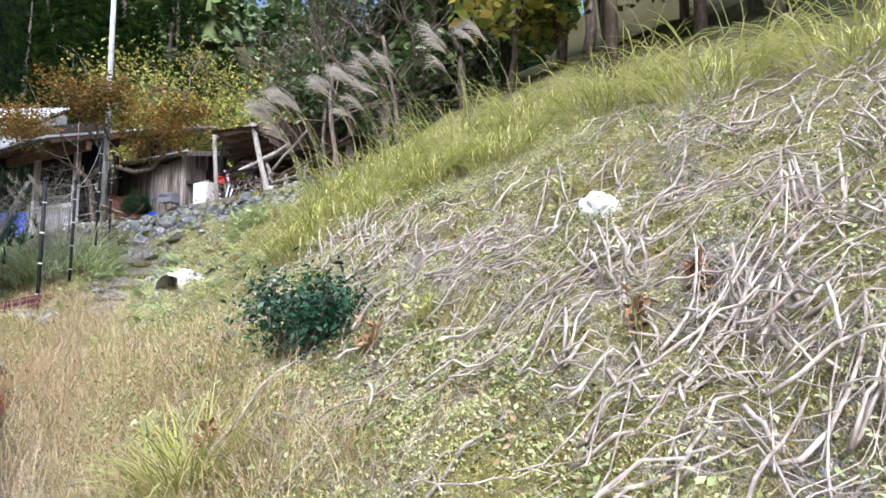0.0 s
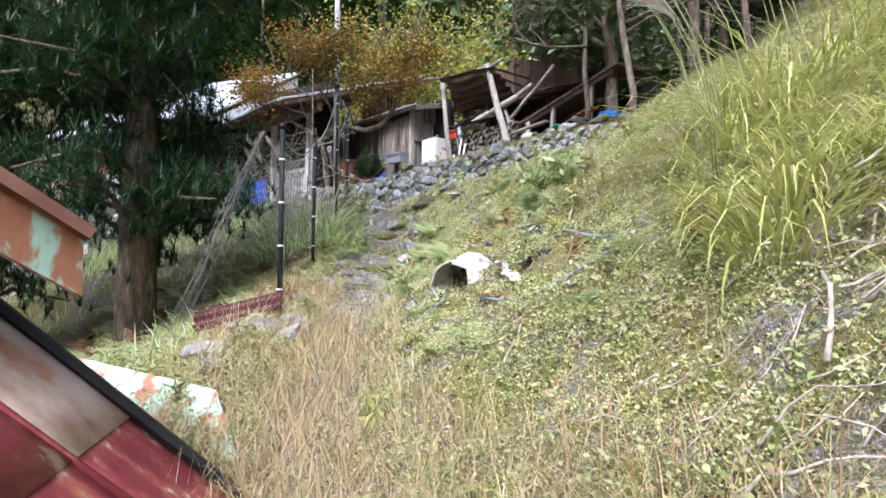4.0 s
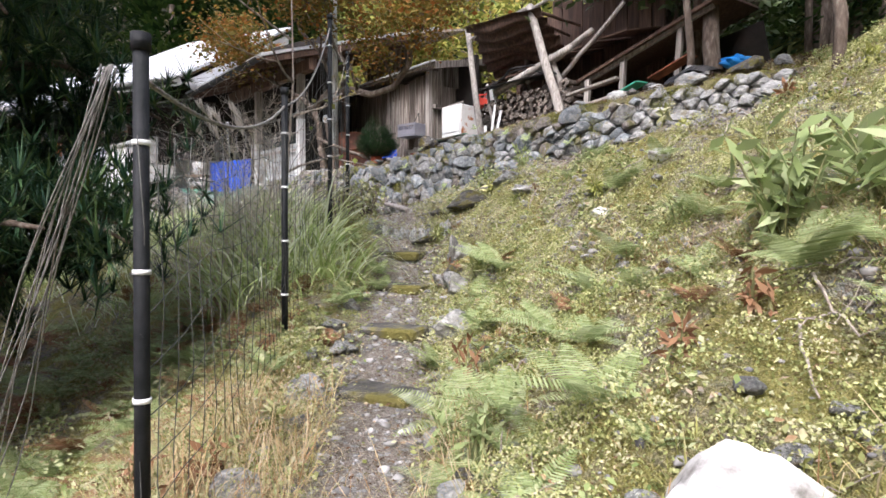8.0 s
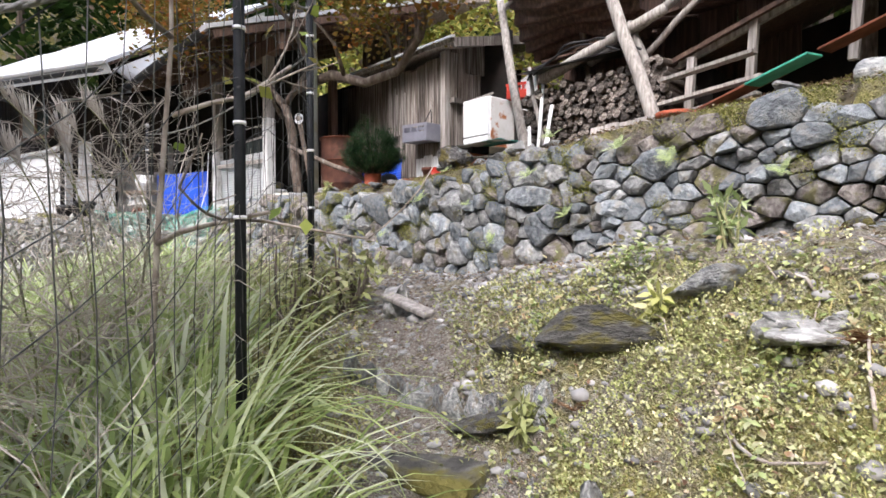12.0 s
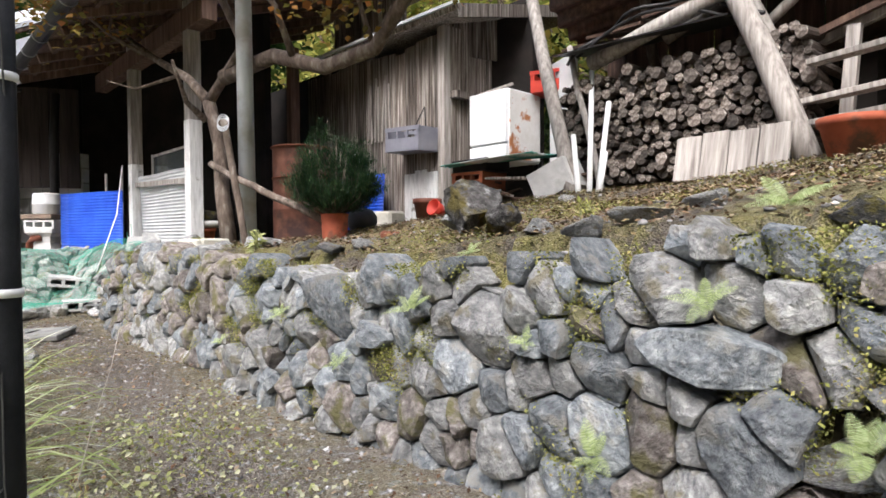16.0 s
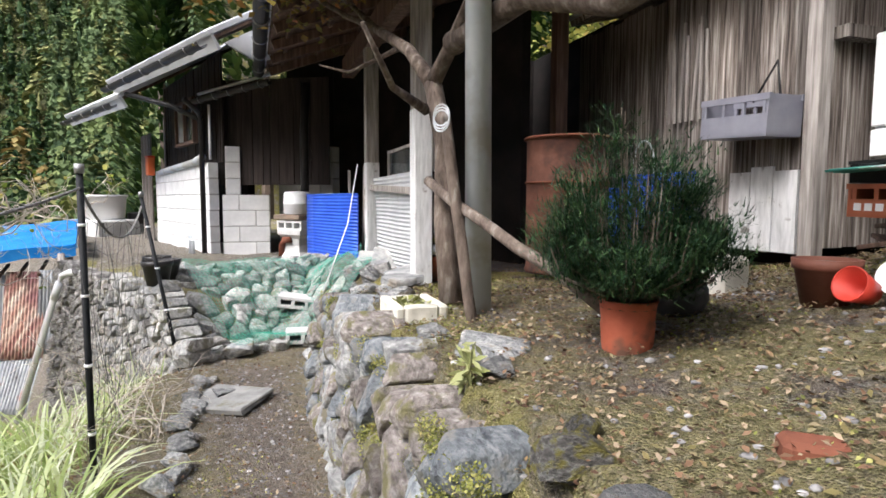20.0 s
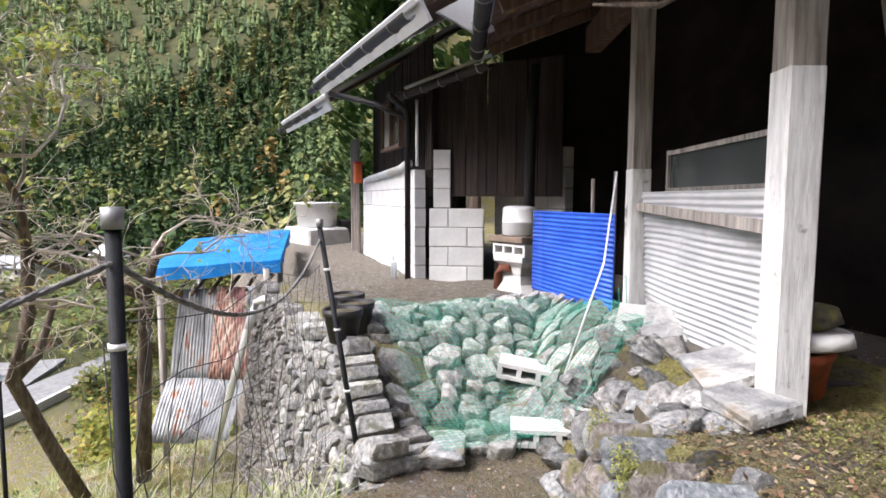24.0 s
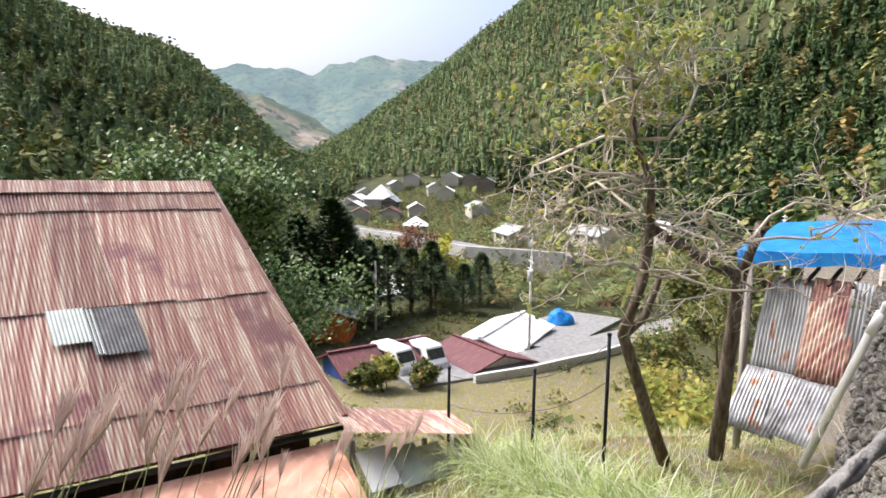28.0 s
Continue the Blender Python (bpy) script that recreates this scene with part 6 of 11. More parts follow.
def leaf_cards(p, rs, size, mat, name, parent=None, flat=0.5, aspect=0.55):
    """Small folded leaves at points p (n, 3)."""
    n = len(p)
    az = rs.uniform(0, 2 * np.pi, n)
    tilt = rs.uniform(-1, 1, n) * (1 - flat) * 1.4
    s = rs.uniform(*size, n)
    d = np.stack([np.cos(az) * np.cos(tilt), np.sin(az) * np.cos(tilt), np.sin(tilt)], -1)
    roll = rs.uniform(-1, 1, n) * (1 - flat) * 1.5
    side0 = np.stack([-np.sin(az), np.cos(az), np.zeros(n)], -1)
    upv = np.cross(d, side0)
    side = side0 * np.cos(roll)[:, None] + upv * np.sin(roll)[:, None]
    nrm = np.cross(d, side)
    L, W = s[:, None], (s * aspect)[:, None]
    v = np.stack([p, p + d * L * 0.5 + side * W / 2 + nrm * W * 0.15, p + d * L, p + d * L * 0.5 - side * W / 2 + nrm * W * 0.15], 1).reshape(-1, 3)
    return fast_mesh(name, v, np.arange(4 * n).reshape(n, 4), mat, parent)


L_GREEN = leaf_material("grass_green", [(0.17, 0.20, 0.045), (0.30, 0.33, 0.08), (0.42, 0.43, 0.13), (0.52, 0.50, 0.22), (0.62, 0.57, 0.36)], 0.55, 0.35, drift=0.5)
L_GREYGREEN = leaf_material("long_grass", [(0.2, 0.27, 0.08), (0.34, 0.42, 0.14), (0.47, 0.54, 0.23), (0.6, 0.65, 0.4), (0.74, 0.76, 0.62)], 0.45, 0.5)
L_TURF = leaf_material("short_turf", [(0.15, 0.15, 0.035), (0.26, 0.26, 0.065), (0.40, 0.38, 0.12), (0.52, 0.46, 0.2), (0.46, 0.30, 0.13), (0.30, 0.17, 0.08)], 0.6, 0.3, drift=0.5)
L_DRY = leaf_material("dry_grass", [(0.36, 0.21, 0.10), (0.48, 0.33, 0.17), (0.6, 0.5, 0.34), (0.54, 0.43, 0.25), (0.38, 0.36, 0.17), (0.29, 0.31, 0.13)])
L_MOSS = leaf_material("moss_cushion", [(0.09, 0.10, 0.025), (0.23, 0.25, 0.08), (0.37, 0.39, 0.15), (0.51, 0.51, 0.24), (0.6, 0.58, 0.38), (0.36, 0.25, 0.13)], 0.8, 0.25, drift=0.5)
L_YARDMOSS = leaf_material("yard_moss", [(0.05, 0.05, 0.018), (0.13, 0.14, 0.035), (0.24, 0.25, 0.06), (0.36, 0.35, 0.12), (0.22, 0.12, 0.055)], 0.8, 0.2, drift=0.4)
L_LEAFLET = leaf_material("slope_leaflets", [(0.10, 0.14, 0.04), (0.2, 0.26, 0.08), (0.32, 0.38, 0.15), (0.46, 0.47, 0.28), (0.3, 0.18, 0.09), (0.58, 0.55, 0.48)], 0.6, 0.3, drift=0.5)
L_PLUME = leaf_material("pampas_plume", [(0.42, 0.38, 0.33), (0.55, 0.51, 0.45), (0.68, 0.65, 0.6)], 0.9, 0.4)
L_PINKPLUME = leaf_material("young_plume", [(0.42, 0.30, 0.26), (0.55, 0.42, 0.36), (0.6, 0.5, 0.44)], 0.9, 0.4)
L_COVER = leaf_material("ground_cover", [(0.08, 0.08, 0.022), (0.19, 0.20, 0.05), (0.28, 0.3, 0.115), (0.38, 0.39, 0.18), (0.52, 0.51, 0.35), (0.31, 0.20, 0.11)], drift=0.5)
L_LITTER = leaf_material("leaf_litter", [(0.05, 0.03, 0.018), (0.12, 0.068, 0.038), (0.21, 0.13, 0.075), (0.14, 0.12, 0.045), (0.36, 0.28, 0.19), (0.09, 0.07, 0.03)], 0.9, 0.05)
L_FERN = leaf_material("fern_green", [(0.22, 0.28, 0.10), (0.34, 0.41, 0.18), (0.48, 0.54, 0.3)], 0.6, 0.4)
L_BROWNFERN = leaf_material("dead_fern", [(0.16, 0.08, 0.04), (0.26, 0.14, 0.07), (0.34, 0.22, 0.13)], 0.8, 0.2)
L_DARKSHRUB = leaf_material("dark_shrub", [(0.012, 0.04, 0.02), (0.025, 0.07, 0.035), (0.05, 0.11, 0.06)], 0.35, 0.15)
L_PINE = leaf_material("pine_needles", [(0.008, 0.028, 0.014), (0.018, 0.05, 0.024), (0.04, 0.085, 0.035), (0.09, 0.13, 0.04)], 0.5, 0.1)
L_CONIFER = leaf_material("conifer_sprays", [(0.008, 0.025, 0.012), (0.02, 0.05, 0.022), (0.035, 0.08, 0.03), (0.07, 0.12, 0.04)], 0.6, 0.15)
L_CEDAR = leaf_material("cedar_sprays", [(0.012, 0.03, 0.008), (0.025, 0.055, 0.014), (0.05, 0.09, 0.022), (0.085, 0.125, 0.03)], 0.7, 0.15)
L_MAPLE = leaf_material("maple_leaves", [(0.09, 0.09, 0.02), (0.17, 0.14, 0.03), (0.25, 0.15, 0.03), (0.30, 0.11, 0.03), (0.14, 0.13, 0.03), (0.22, 0.17, 0.04)], 0.5, 0.4)
L_YELLOW = leaf_material("yellow_green_leaves", [(0.16, 0.2, 0.04), (0.28, 0.32, 0.07), (0.40, 0.39, 0.09), (0.42, 0.3, 0.08)], 0.6, 0.4)
L_BROAD = leaf_material("broad_leaves", [(0.04, 0.075, 0.02), (0.08, 0.125, 0.04), (0.13, 0.18, 0.06), (0.3, 0.36, 0.22)], 0.4, 0.2)
L_ORANGE = leaf_material("autumn_leaves", [(0.3, 0.12, 0.03), (0.42, 0.2, 0.05), (0.36, 0.26, 0.07)], 0.7, 0.3)
L_PERS = leaf_material("persimmon_leaves", [(0.10, 0.15, 0.02), (0.2, 0.26, 0.04), (0.3, 0.33, 0.06), (0.42, 0.34, 0.1)], 0.4, 0.35)
M_STEM = material("green_stem", [(0.3, (0.12, 0.14, 0.05)), (0.7, (0.28, 0.27, 0.13))], 8, rough=0.8, bump=0)

rs = np.random.RandomState(11)


def scatter(n, x0, x1, y0, y1, keep):
    xy = np.column_stack([rs.uniform(x0, x1, n), rs.uniform(y0, y1, n)])
    d, _ = along_path(xy[:, 0], xy[:, 1])
    u = (xy[:, 0] + 5.0) * UX + (xy[:, 1] - 10.96) * UY
    v = -(xy[:, 0] + 5.0) * UY + (xy[:, 1] - 10.96) * UX
    patch = np.sin(xy[:, 0] * 2.3 + 1.1 * np.sin(xy[:, 1] * 1.7)) * np.sin(xy[:, 1] * 2.1 + 0.7) + 0.6 * np.sin(xy[:, 0] * 5.1 + xy[:, 1] * 3.7)
    k = keep(xy[:, 0], xy[:, 1], d, u, v, patch)
    return xy[k > rs.uniform(0, 1, n)]


def open_slope(x, y, d, u, v):
    """The slope beside the path, clear of the wall's foot, the yard and the house."""
    return (v < -0.95) | (u > 3.6)


# low leafy cover on the slope right of the path, and beside the path
xy = scatter(620000, -6.5, 3.0, 0.3, 11.0, lambda x, y, d, u, v, p: np.where(open_slope(x, y, d, u, v) & (d > 0.12) & (d < 5), 0.66 + 0.38 * p, 0) * np.where(y < 4.4, 0.62, 1.0) * np.where(d > 2.6, 0.35, 1.0))
z = surface(xy[:, 0], xy[:, 1]) + rs.uniform(0.0, 0.03, len(xy))
tagged(leaf_cards(np.column_stack([xy, z]), rs, (0.009, 0.028), L_COVER, "ground_cover", None, 0.3, 0.5), "yellow-green mossy ground cover on the hillside", "ground cover", kind="stuff")
xy = scatter(220000, -7.0, 0.5, 0.3, 12.6, lambda x, y, d, u, v, p: np.where((d < -0.18) & (d > -1.5), 0.6 + 0.4 * p, np.where((d < 0.3) & (d > -0.3), 0.12 + 0.3 * p, 0)))
z = surface(xy[:, 0], xy[:, 1]) + rs.uniform(0.0, 0.05, len(xy))
tagged(leaf_cards(np.column_stack([xy, z]), rs, (0.01, 0.03), L_COVER, "path_edge_weeds", None, 0.5, 0.7), "low weeds and moss along the footpath", "ground cover", kind="stuff")
# fine grass among it
xy = scatter(360000, -7.0, 3.0, 0.2, 11.5, lambda x, y, d, u, v, p: np.where(open_slope(x, y, d, u, v) & (np.abs(d) > 0.2), 0.35 + 0.45 * p, 0) * np.where(np.abs(d) > 3, 0.4, 1))
tagged(grass("short_grass", xy, rs, L_TURF, (0.02, 0.085), (0.002, 0.006), (0.2, 1.1), (0.1, 0.9), None, None, 2, 0.0), "short green grass on the hillside", "grass", kind="stuff")
# moss cushions and leafy growth that break up the slope
cx = scatter(5200, -6.5, 2.2, 0.6, 10.6, lambda x, y, d, u, v, p: np.where(open_slope(x, y, d, u, v) & (d > 0.25) & (d < 4), 0.75, np.where((d < -0.25) & (d > -1.1) & (v < -0.4), 0.45, 0)) * np.where(y < 3.8, 0.5, 1.0))
cr = rs.uniform(0.04, 0.15, len(cx))
n_ = (cr * 3000).astype(int) + 10
own = np.repeat(np.arange(len(cx)), n_)
a_, q_ = rs.uniform(0, 6.28, len(own)), np.sqrt(rs.uniform(0, 1, len(own)))
mx, my = cx[own, 0] + cr[own] * q_ * np.cos(a_), cx[own, 1] + cr[own] * q_ * np.sin(a_)
mz = surface(mx, my) + cr[own] * 0.72 * np.sqrt(1 - q_ ** 2) * rs.uniform(0.6, 1.1, len(own))
tagged(leaf_cards(np.column_stack([mx, my, mz]), rs, (0.006, 0.016), L_MOSS, "moss_cushions", None, 0.15, 0.6), "yellow-green moss cushions on the hillside", "moss", kind="stuff")
cx = scatter(4600, -7.5, 2.4, 0.6, 10.6, lambda x, y, d, u, v, p: np.where(open_slope(x, y, d, u, v) & (d > 0.22) & (d < 3.6), 0.45 + 0.4 * p, np.where((d < -0.25) & (d > -2.8) & (v < -0.4) & (y < 8.6), 0.7, 0)))
own = np.repeat(np.arange(len(cx)), 46)
mx, my = cx[own, 0] + rs.normal(0, 0.055, len(own)), cx[own, 1] + rs.normal(0, 0.055, len(own))
mz = surface(mx, my) + rs.uniform(0.01, 0.11, len(own))
tagged(leaf_cards(np.column_stack([mx, my, mz]), rs, (0.014, 0.036), L_LEAFLET, "leafy_undergrowth", None, 0.45, 0.55), "low leafy undergrowth on the hillside", "undergrowth", kind="stuff")
# dry tan grass beside the lower path
xy = scatter(120000, -4.6, 0.2, 1.8, 7.2, lambda x, y, d, u, v, p: np.where((d > -0.75) & (d < np.interp(y, [3.6, 4.6, 7], [0.95, 0.42, 0.3])), 0.85 + 0.3 * p, 0) * np.where(np.abs(d) < 0.22, smooth01(y, 6.4, 5.2), 1) * smooth01(y, 7.2, 6.2))
tagged(grass("dry_grass", xy, rs, L_DRY, (0.08, 0.38), (0.0014, 0.0036), (0.1, 0.9), (0.2, 1.3), None, None, 3), "tall tan dry grass along the footpath", "grass", kind="stuff")
xy = scatter(22000, -4.6, 1.0, 1.0, 7.2, lambda x, y, d, u, v, p: np.where((d > 0.3) & (d < 1.8), 0.4 + 0.5 * p, 0) * np.where((y > 4.4) & (y < 6.2), 0.15, 1))
tagged(grass("wispy_grass", xy, rs, L_DRY, (0.08, 0.24), (0.002, 0.004), (0.2, 0.9), (0.2, 1.0), None, None, 3), "wispy dry grass on the slope", "grass", kind="stuff")
xy = scatter(26000, -3.6, -1.2, 5.8, 7.6, lambda x, y, d, u, v, p: np.where((d > 0.7) & (d < 2.2), 0.3 + 0.7 * p, 0))
tagged(grass("bank_grass", xy, rs, L_DRY, (0.06, 0.2), (0.0016, 0.004), (0.2, 1.0), (0.2, 1.2), None, None, 3), "tan and orange grass on the bank", "grass", kind="stuff")
# grass of the lower field, seen from the path's end
xy = scatter(90000, -17.0, -4.2, 3.0, 13.0, lambda x, y, d, u, v, p: np.where((d < -0.75) & (d > -9) & ((y < 12.5) | (x > -9.8)) & (np.hypot(x + 6.05, y - 6.45) > 1.9), 0.5 + 0.3 * p, 0) * np.where(d > -2.6, 1.0, 0.6))
tagged(grass("field_grass", xy, rs, L_GREYGREEN, (0.12, 0.42), (0.005, 0.012), (0.1, 0.7), (0.3, 1.0), None, None, 3), "rough grey-green grass below the footpath", "grass", kind="stuff")
# dead leaves and twigs on the yard, the path and the strip before the wall
xy = scatter(520000, -10.5, 3.5, 0.2, 15.5, lambda x, y, d, u, v, p: np.where((v > 0.05) & (u > -4.6) & (u < 4) & (v < 3.2), 0.95, np.where((np.abs(d) < 0.45) | ((v < 0) & (v > -1.5) & (u < 4)), 0.3, np.where((d > 0) & (d < 3.5), 0.3, 0))))
z = surface(xy[:, 0], xy[:, 1]) + rs.uniform(0.0, 0.025, len(xy))
tagged(leaf_cards(np.column_stack([xy, z]), rs, (0.008, 0.03), L_LITTER, "leaf_litter", None, 0.6, 0.5), "brown fallen leaves scattered on the ground", "leaf litter", kind="stuff")
xy = scatter(420000, -9.0, 3.5, 9.0, 15.5, lambda x, y, d, u, v, p: np.where((v > 0.05) & (u > -4.6) & (u < 4) & (v < 3.0), 0.18 + 0.55 * p, np.where((v < 0) & (v > -1.3) & (u > -5), -0.15 + 0.45 * p, 0)))
z = surface(xy[:, 0], xy[:, 1]) + rs.uniform(0.0, 0.02, len(xy))
tagged(leaf_cards(np.column_stack([xy, z]), rs, (0.006, 0.016), L_YARDMOSS, "yard_moss", None, 0.4, 0.7), "moss and small weeds growing in the yard", "moss", kind="stuff")


# pebbles
def pebbles(name, xy, rs, size, mat, label, sink=0.3):
    bm = bmesh.new()
    bmesh.ops.create_icosphere(bm, subdivisions=1, radius=0.5)
    base = np.array([v.co[:] for v in bm.verts])
    tri = np.array([[v.index for v in f.verts] for f in bm.faces])
    bm.free()
    n = len(xy)
    s = rs.uniform(size[0], size[1], n) ** 1.0
    sc = np.stack([s * rs.uniform(0.7, 1.4, n), s * rs.uniform(0.7, 1.4, n), s * rs.uniform(0.4, 0.8, n)], -1)
    a = rs.uniform(0, 6.28, n)
    v = base[None] * (1 + 0.25 * rs.uniform(-1, 1, (n, len(base), 1)))
    v = v * sc[:, None, :]
    x = v[..., 0] * np.cos(a)[:, None] - v[..., 1] * np.sin(a)[:, None]
    y = v[..., 0] * np.sin(a)[:, None] + v[..., 1] * np.cos(a)[:, None]
    z0 = surface(xy[:, 0], xy[:, 1]) + s * (0.3 - sink)
    V = np.stack([x + xy[:, 0:1], y + xy[:, 1:2], v[..., 2] + z0[:, None]], -1).reshape(-1, 3)
    F = (tri[None] + (np.arange(n) * len(base))[:, None, None]).reshape(-1, 3)
    return tagged(fast_mesh(name, V, F, mat), label, "gravel", kind="stuff")


M_PEBBLE = material("gravel_stone", [(0.3, (0.16, 0.155, 0.15)), (0.6, (0.30, 0.29, 0.28)), (0.8, (0.48, 0.47, 0.45))], 6, rough=0.9, bump=0.3, vary=0.45, island=True)
xy = scatter(60000, -10.2, 0.4, 0.4, 13.4, lambda x, y, d, u, v, p: np.where(np.abs(d + 0.05) < 0.4, 0.5, np.where((v < 0) & (v > -1.4) & (u < 3) & (u > -7), 0.25, 0)))
pebbles("gravel", xy, rs, (0.006, 0.026), M_PEBBLE, "grey gravel on the footpath")
xy = scatter(60000, -8, 3.4, 5.0, 15.2, lambda x, y, d, u, v, p: np.where((v > 0.02) & (u > -4.6) & (v < 3) & (u < 4), 0.16, np.where((d > 0.2) & (d < 3.0), 0.2, 0)))
pebbles("small_stones", xy, rs, (0.007, 0.03), M_PEBBLE, "small stones lying on yard and slope", 0.2)
xy = scatter(9000, -6.2, -1.5, 6.0, 10.8, lambda x, y, d, u, v, p: np.where((d > 0.15) & (d < 2.4) & (v < -0.3), 0.2 + 0.35 * p + 0.25 * smooth01(y, 8.4, 9.2), np.where(np.abs(d) < 0.4, 0.2, 0)))
pebbles("broken_stones", xy, rs, (0.02, 0.06), M_PEBBLE, "broken grey stones lying on the upper slope", 0.25)


# clumps of long arching grass, each a thing
def clump(label, x, y, n, radius, length, mat, seed, width=(0.006, 0.013), plumes=0, plume_mat=None, plume_h=(1.2, 1.7), slim=False, name="grass_clump", cat="grass", droop=(0.5, 1.3)):
    r = np.random.RandomState(seed)
    t = thing(name, label, cat, group="grass clumps" if not plumes else "pampas clumps")
    xy, a = tuft_xy(r, (x, y), n, radius)
    grass("blade_mass", xy, r, mat, length, width, (0.15, 0.75), droop, a + r.normal(0, 0.6, n), t, 5)
    for k in range(plumes):
        px, py = x + r.uniform(-radius, radius), y + r.uniform(-radius, radius)
        pz = ground_z(px, py)
        hgt = r.uniform(*plume_h)
        az = r.normal(math.pi, 0.22)
        dirx, diry = math.cos(az), math.sin(az)
        at = lambda q: Vector((px + dirx * 0.34 * hgt * q ** 2.6, py + diry * 0.34 * hgt * q ** 2.6, pz + hgt * (q - 0.06 * q ** 4)))
        tube("stalk", [at(q) for q in (0, 0.3, 0.55, 0.75, 0.9, 1.0)], [0.0045, 0.004, 0.0035, 0.003, 0.0025, 0.0015], M_STEM, t, 5)
        m = 54
        q = r.uniform(0.88, 1.0, m)
        root = np.array([at(k_)[:] for k_ in q])
        v, f = blade_arrays(root, r.uniform(0.12, 0.23, m) * (1.4 - 0.4 * (q - 0.88) / 0.12) * (0.7 if slim else 1), r.uniform(0.006, 0.012, m) * (0.8 if slim else 1), az + r.normal(0, 0.5 if slim else 0.2, m), r.uniform(0.15, 0.45, m) if slim else r.uniform(0.35, 0.85, m), r.uniform(0.1, 0.4, m) if slim else r.uniform(0.6, 1.15, m), 6)
        fast_mesh("plume", v, f, plume_mat or L_PLUME, t)
    return t


W_SUS = "clump of pampas grass with silver plumes on the slope"
for k, (x, y, n, rad, pl) in enumerate(((-1.12, 5.35, 260, 0.2, 9), (-0.85, 5.65, 420, 0.35, 8), (-0.6, 5.9, 380, 0.4, 7), (0.1, 5.9, 360, 0.4, 5), (0.9, 5.5, 380, 0.4, 2), (2.0, 4.2, 420, 0.45, 3), (2.7, 3.5, 420, 0.45, 1), (1.5, 4.9, 380, 0.4, 2))):
    clump(W_SUS, x, y, int(n * 0.6), rad, (0.4, 0.95), L_GREEN, 40 + k, (0.006, 0.014), pl, None, (0.8, 1.3), droop=(0.9, 1.9), name="pampas_grass")
for k, (x, y, n, rad) in enumerate(((-1.0, 4.75, 380, 0.3), (-0.55, 4.75, 380, 0.3), (-1.1, 4.45, 200, 0.2), (-0.1, 5.0, 350, 0.3), (0.5, 4.75, 350, 0.3))):
    clump("drooping clump of yellow-green grass on the slope", x, y, n, rad, (0.35, 0.75), L_GREEN, 60 + k, droop=(1.0, 2.0))
for k, (x, y, n, rad, ln) in enumerate(((-5.3, 8.3, 340, 0.28, 0.7), (-5.0, 8.35, 260, 0.22, 0.6), (-5.55, 8.15, 340, 0.35, 0.8), (-5.5, 8.75, 340, 0.3, 0.75), (-6.0, 8.5, 320, 0.35, 0.75), (-6.1, 9.2, 320, 0.4, 0.75), (-6.6, 9.8, 320, 0.4, 0.7), (-7.2, 10.4, 320, 0.4, 0.65), (-7.9, 10.8, 320, 0.4, 0.6), (-8.6, 10.6, 320, 0.45, 0.7), (-9.3, 10.9, 320, 0.45, 0.7), (-8.4, 11.35, 180, 0.25, 0.45), (-9.4, 11.6, 240, 0.3, 0.5), (-10.2, 10.6, 320, 0.5, 0.7), (-10.2, 11.5, 240, 0.35, 0.5), (-11.0, 9.9, 320, 0.5, 0.6), (-9.8, 9.7, 320, 0.5, 0.7), (-11.6, 11.0, 260, 0.4, 0.5))):
    clump("clump of long arching grey-green grass below the path", x, y, n // 2, rad, (ln * 0.6, ln * 1.25), L_GREYGREEN, 80 + k, (0.010, 0.022), droop=(0.7, 1.6))
for k in range(16):
    x, y = -12.4 - 2.6 * ((k * 0.618) % 1), 8.2 + 3.6 * ((k * 0.377) % 1)
    clump("clump of tall pale green grass on the field bank", x, y, 130, 0.28, (0.45, 0.95), L_GREYGREEN, 830 + k, (0.010, 0.02), droop=(0.6, 1.5))
clump("bright green sedge tuft beside the footpath", -0.95, 2.25, 320, 0.14, (0.25, 0.5), L_GREEN, 131, (0.005, 0.009))
for k, (x, y) in enumerate(((-8.75, 8.9), (-9.0, 9.0), (-9.0, 8.4), (-9.3, 8.65), (-9.45, 9.3), (-9.8, 9.0), (-9.9, 8.5), (-10.9, 8.0), (-11.3, 8.4), (-11.6, 8.9))):
    clump("pampas clump with pinkish plumes below the path", x, y, 120, 0.25, (0.4, 0.8), L_GREYGREEN, 140 + k, plumes=3, plume_mat=L_PINKPLUME, plume_h=(0.95, 1.4), slim=True, name="pampas_grass")
for k, (x, y) in enumerate(((-6.1, 9.0), (-6.6, 9.6))):
    clump("dry pampas stalks with plumes by the fence", x, y, 60, 0.2, (0.4, 0.8), L_GREYGREEN, 160 + k, plumes=3, plume_h=(1.2, 1.7), slim=True, plume_mat=L_PLUME, name="pampas_grass")


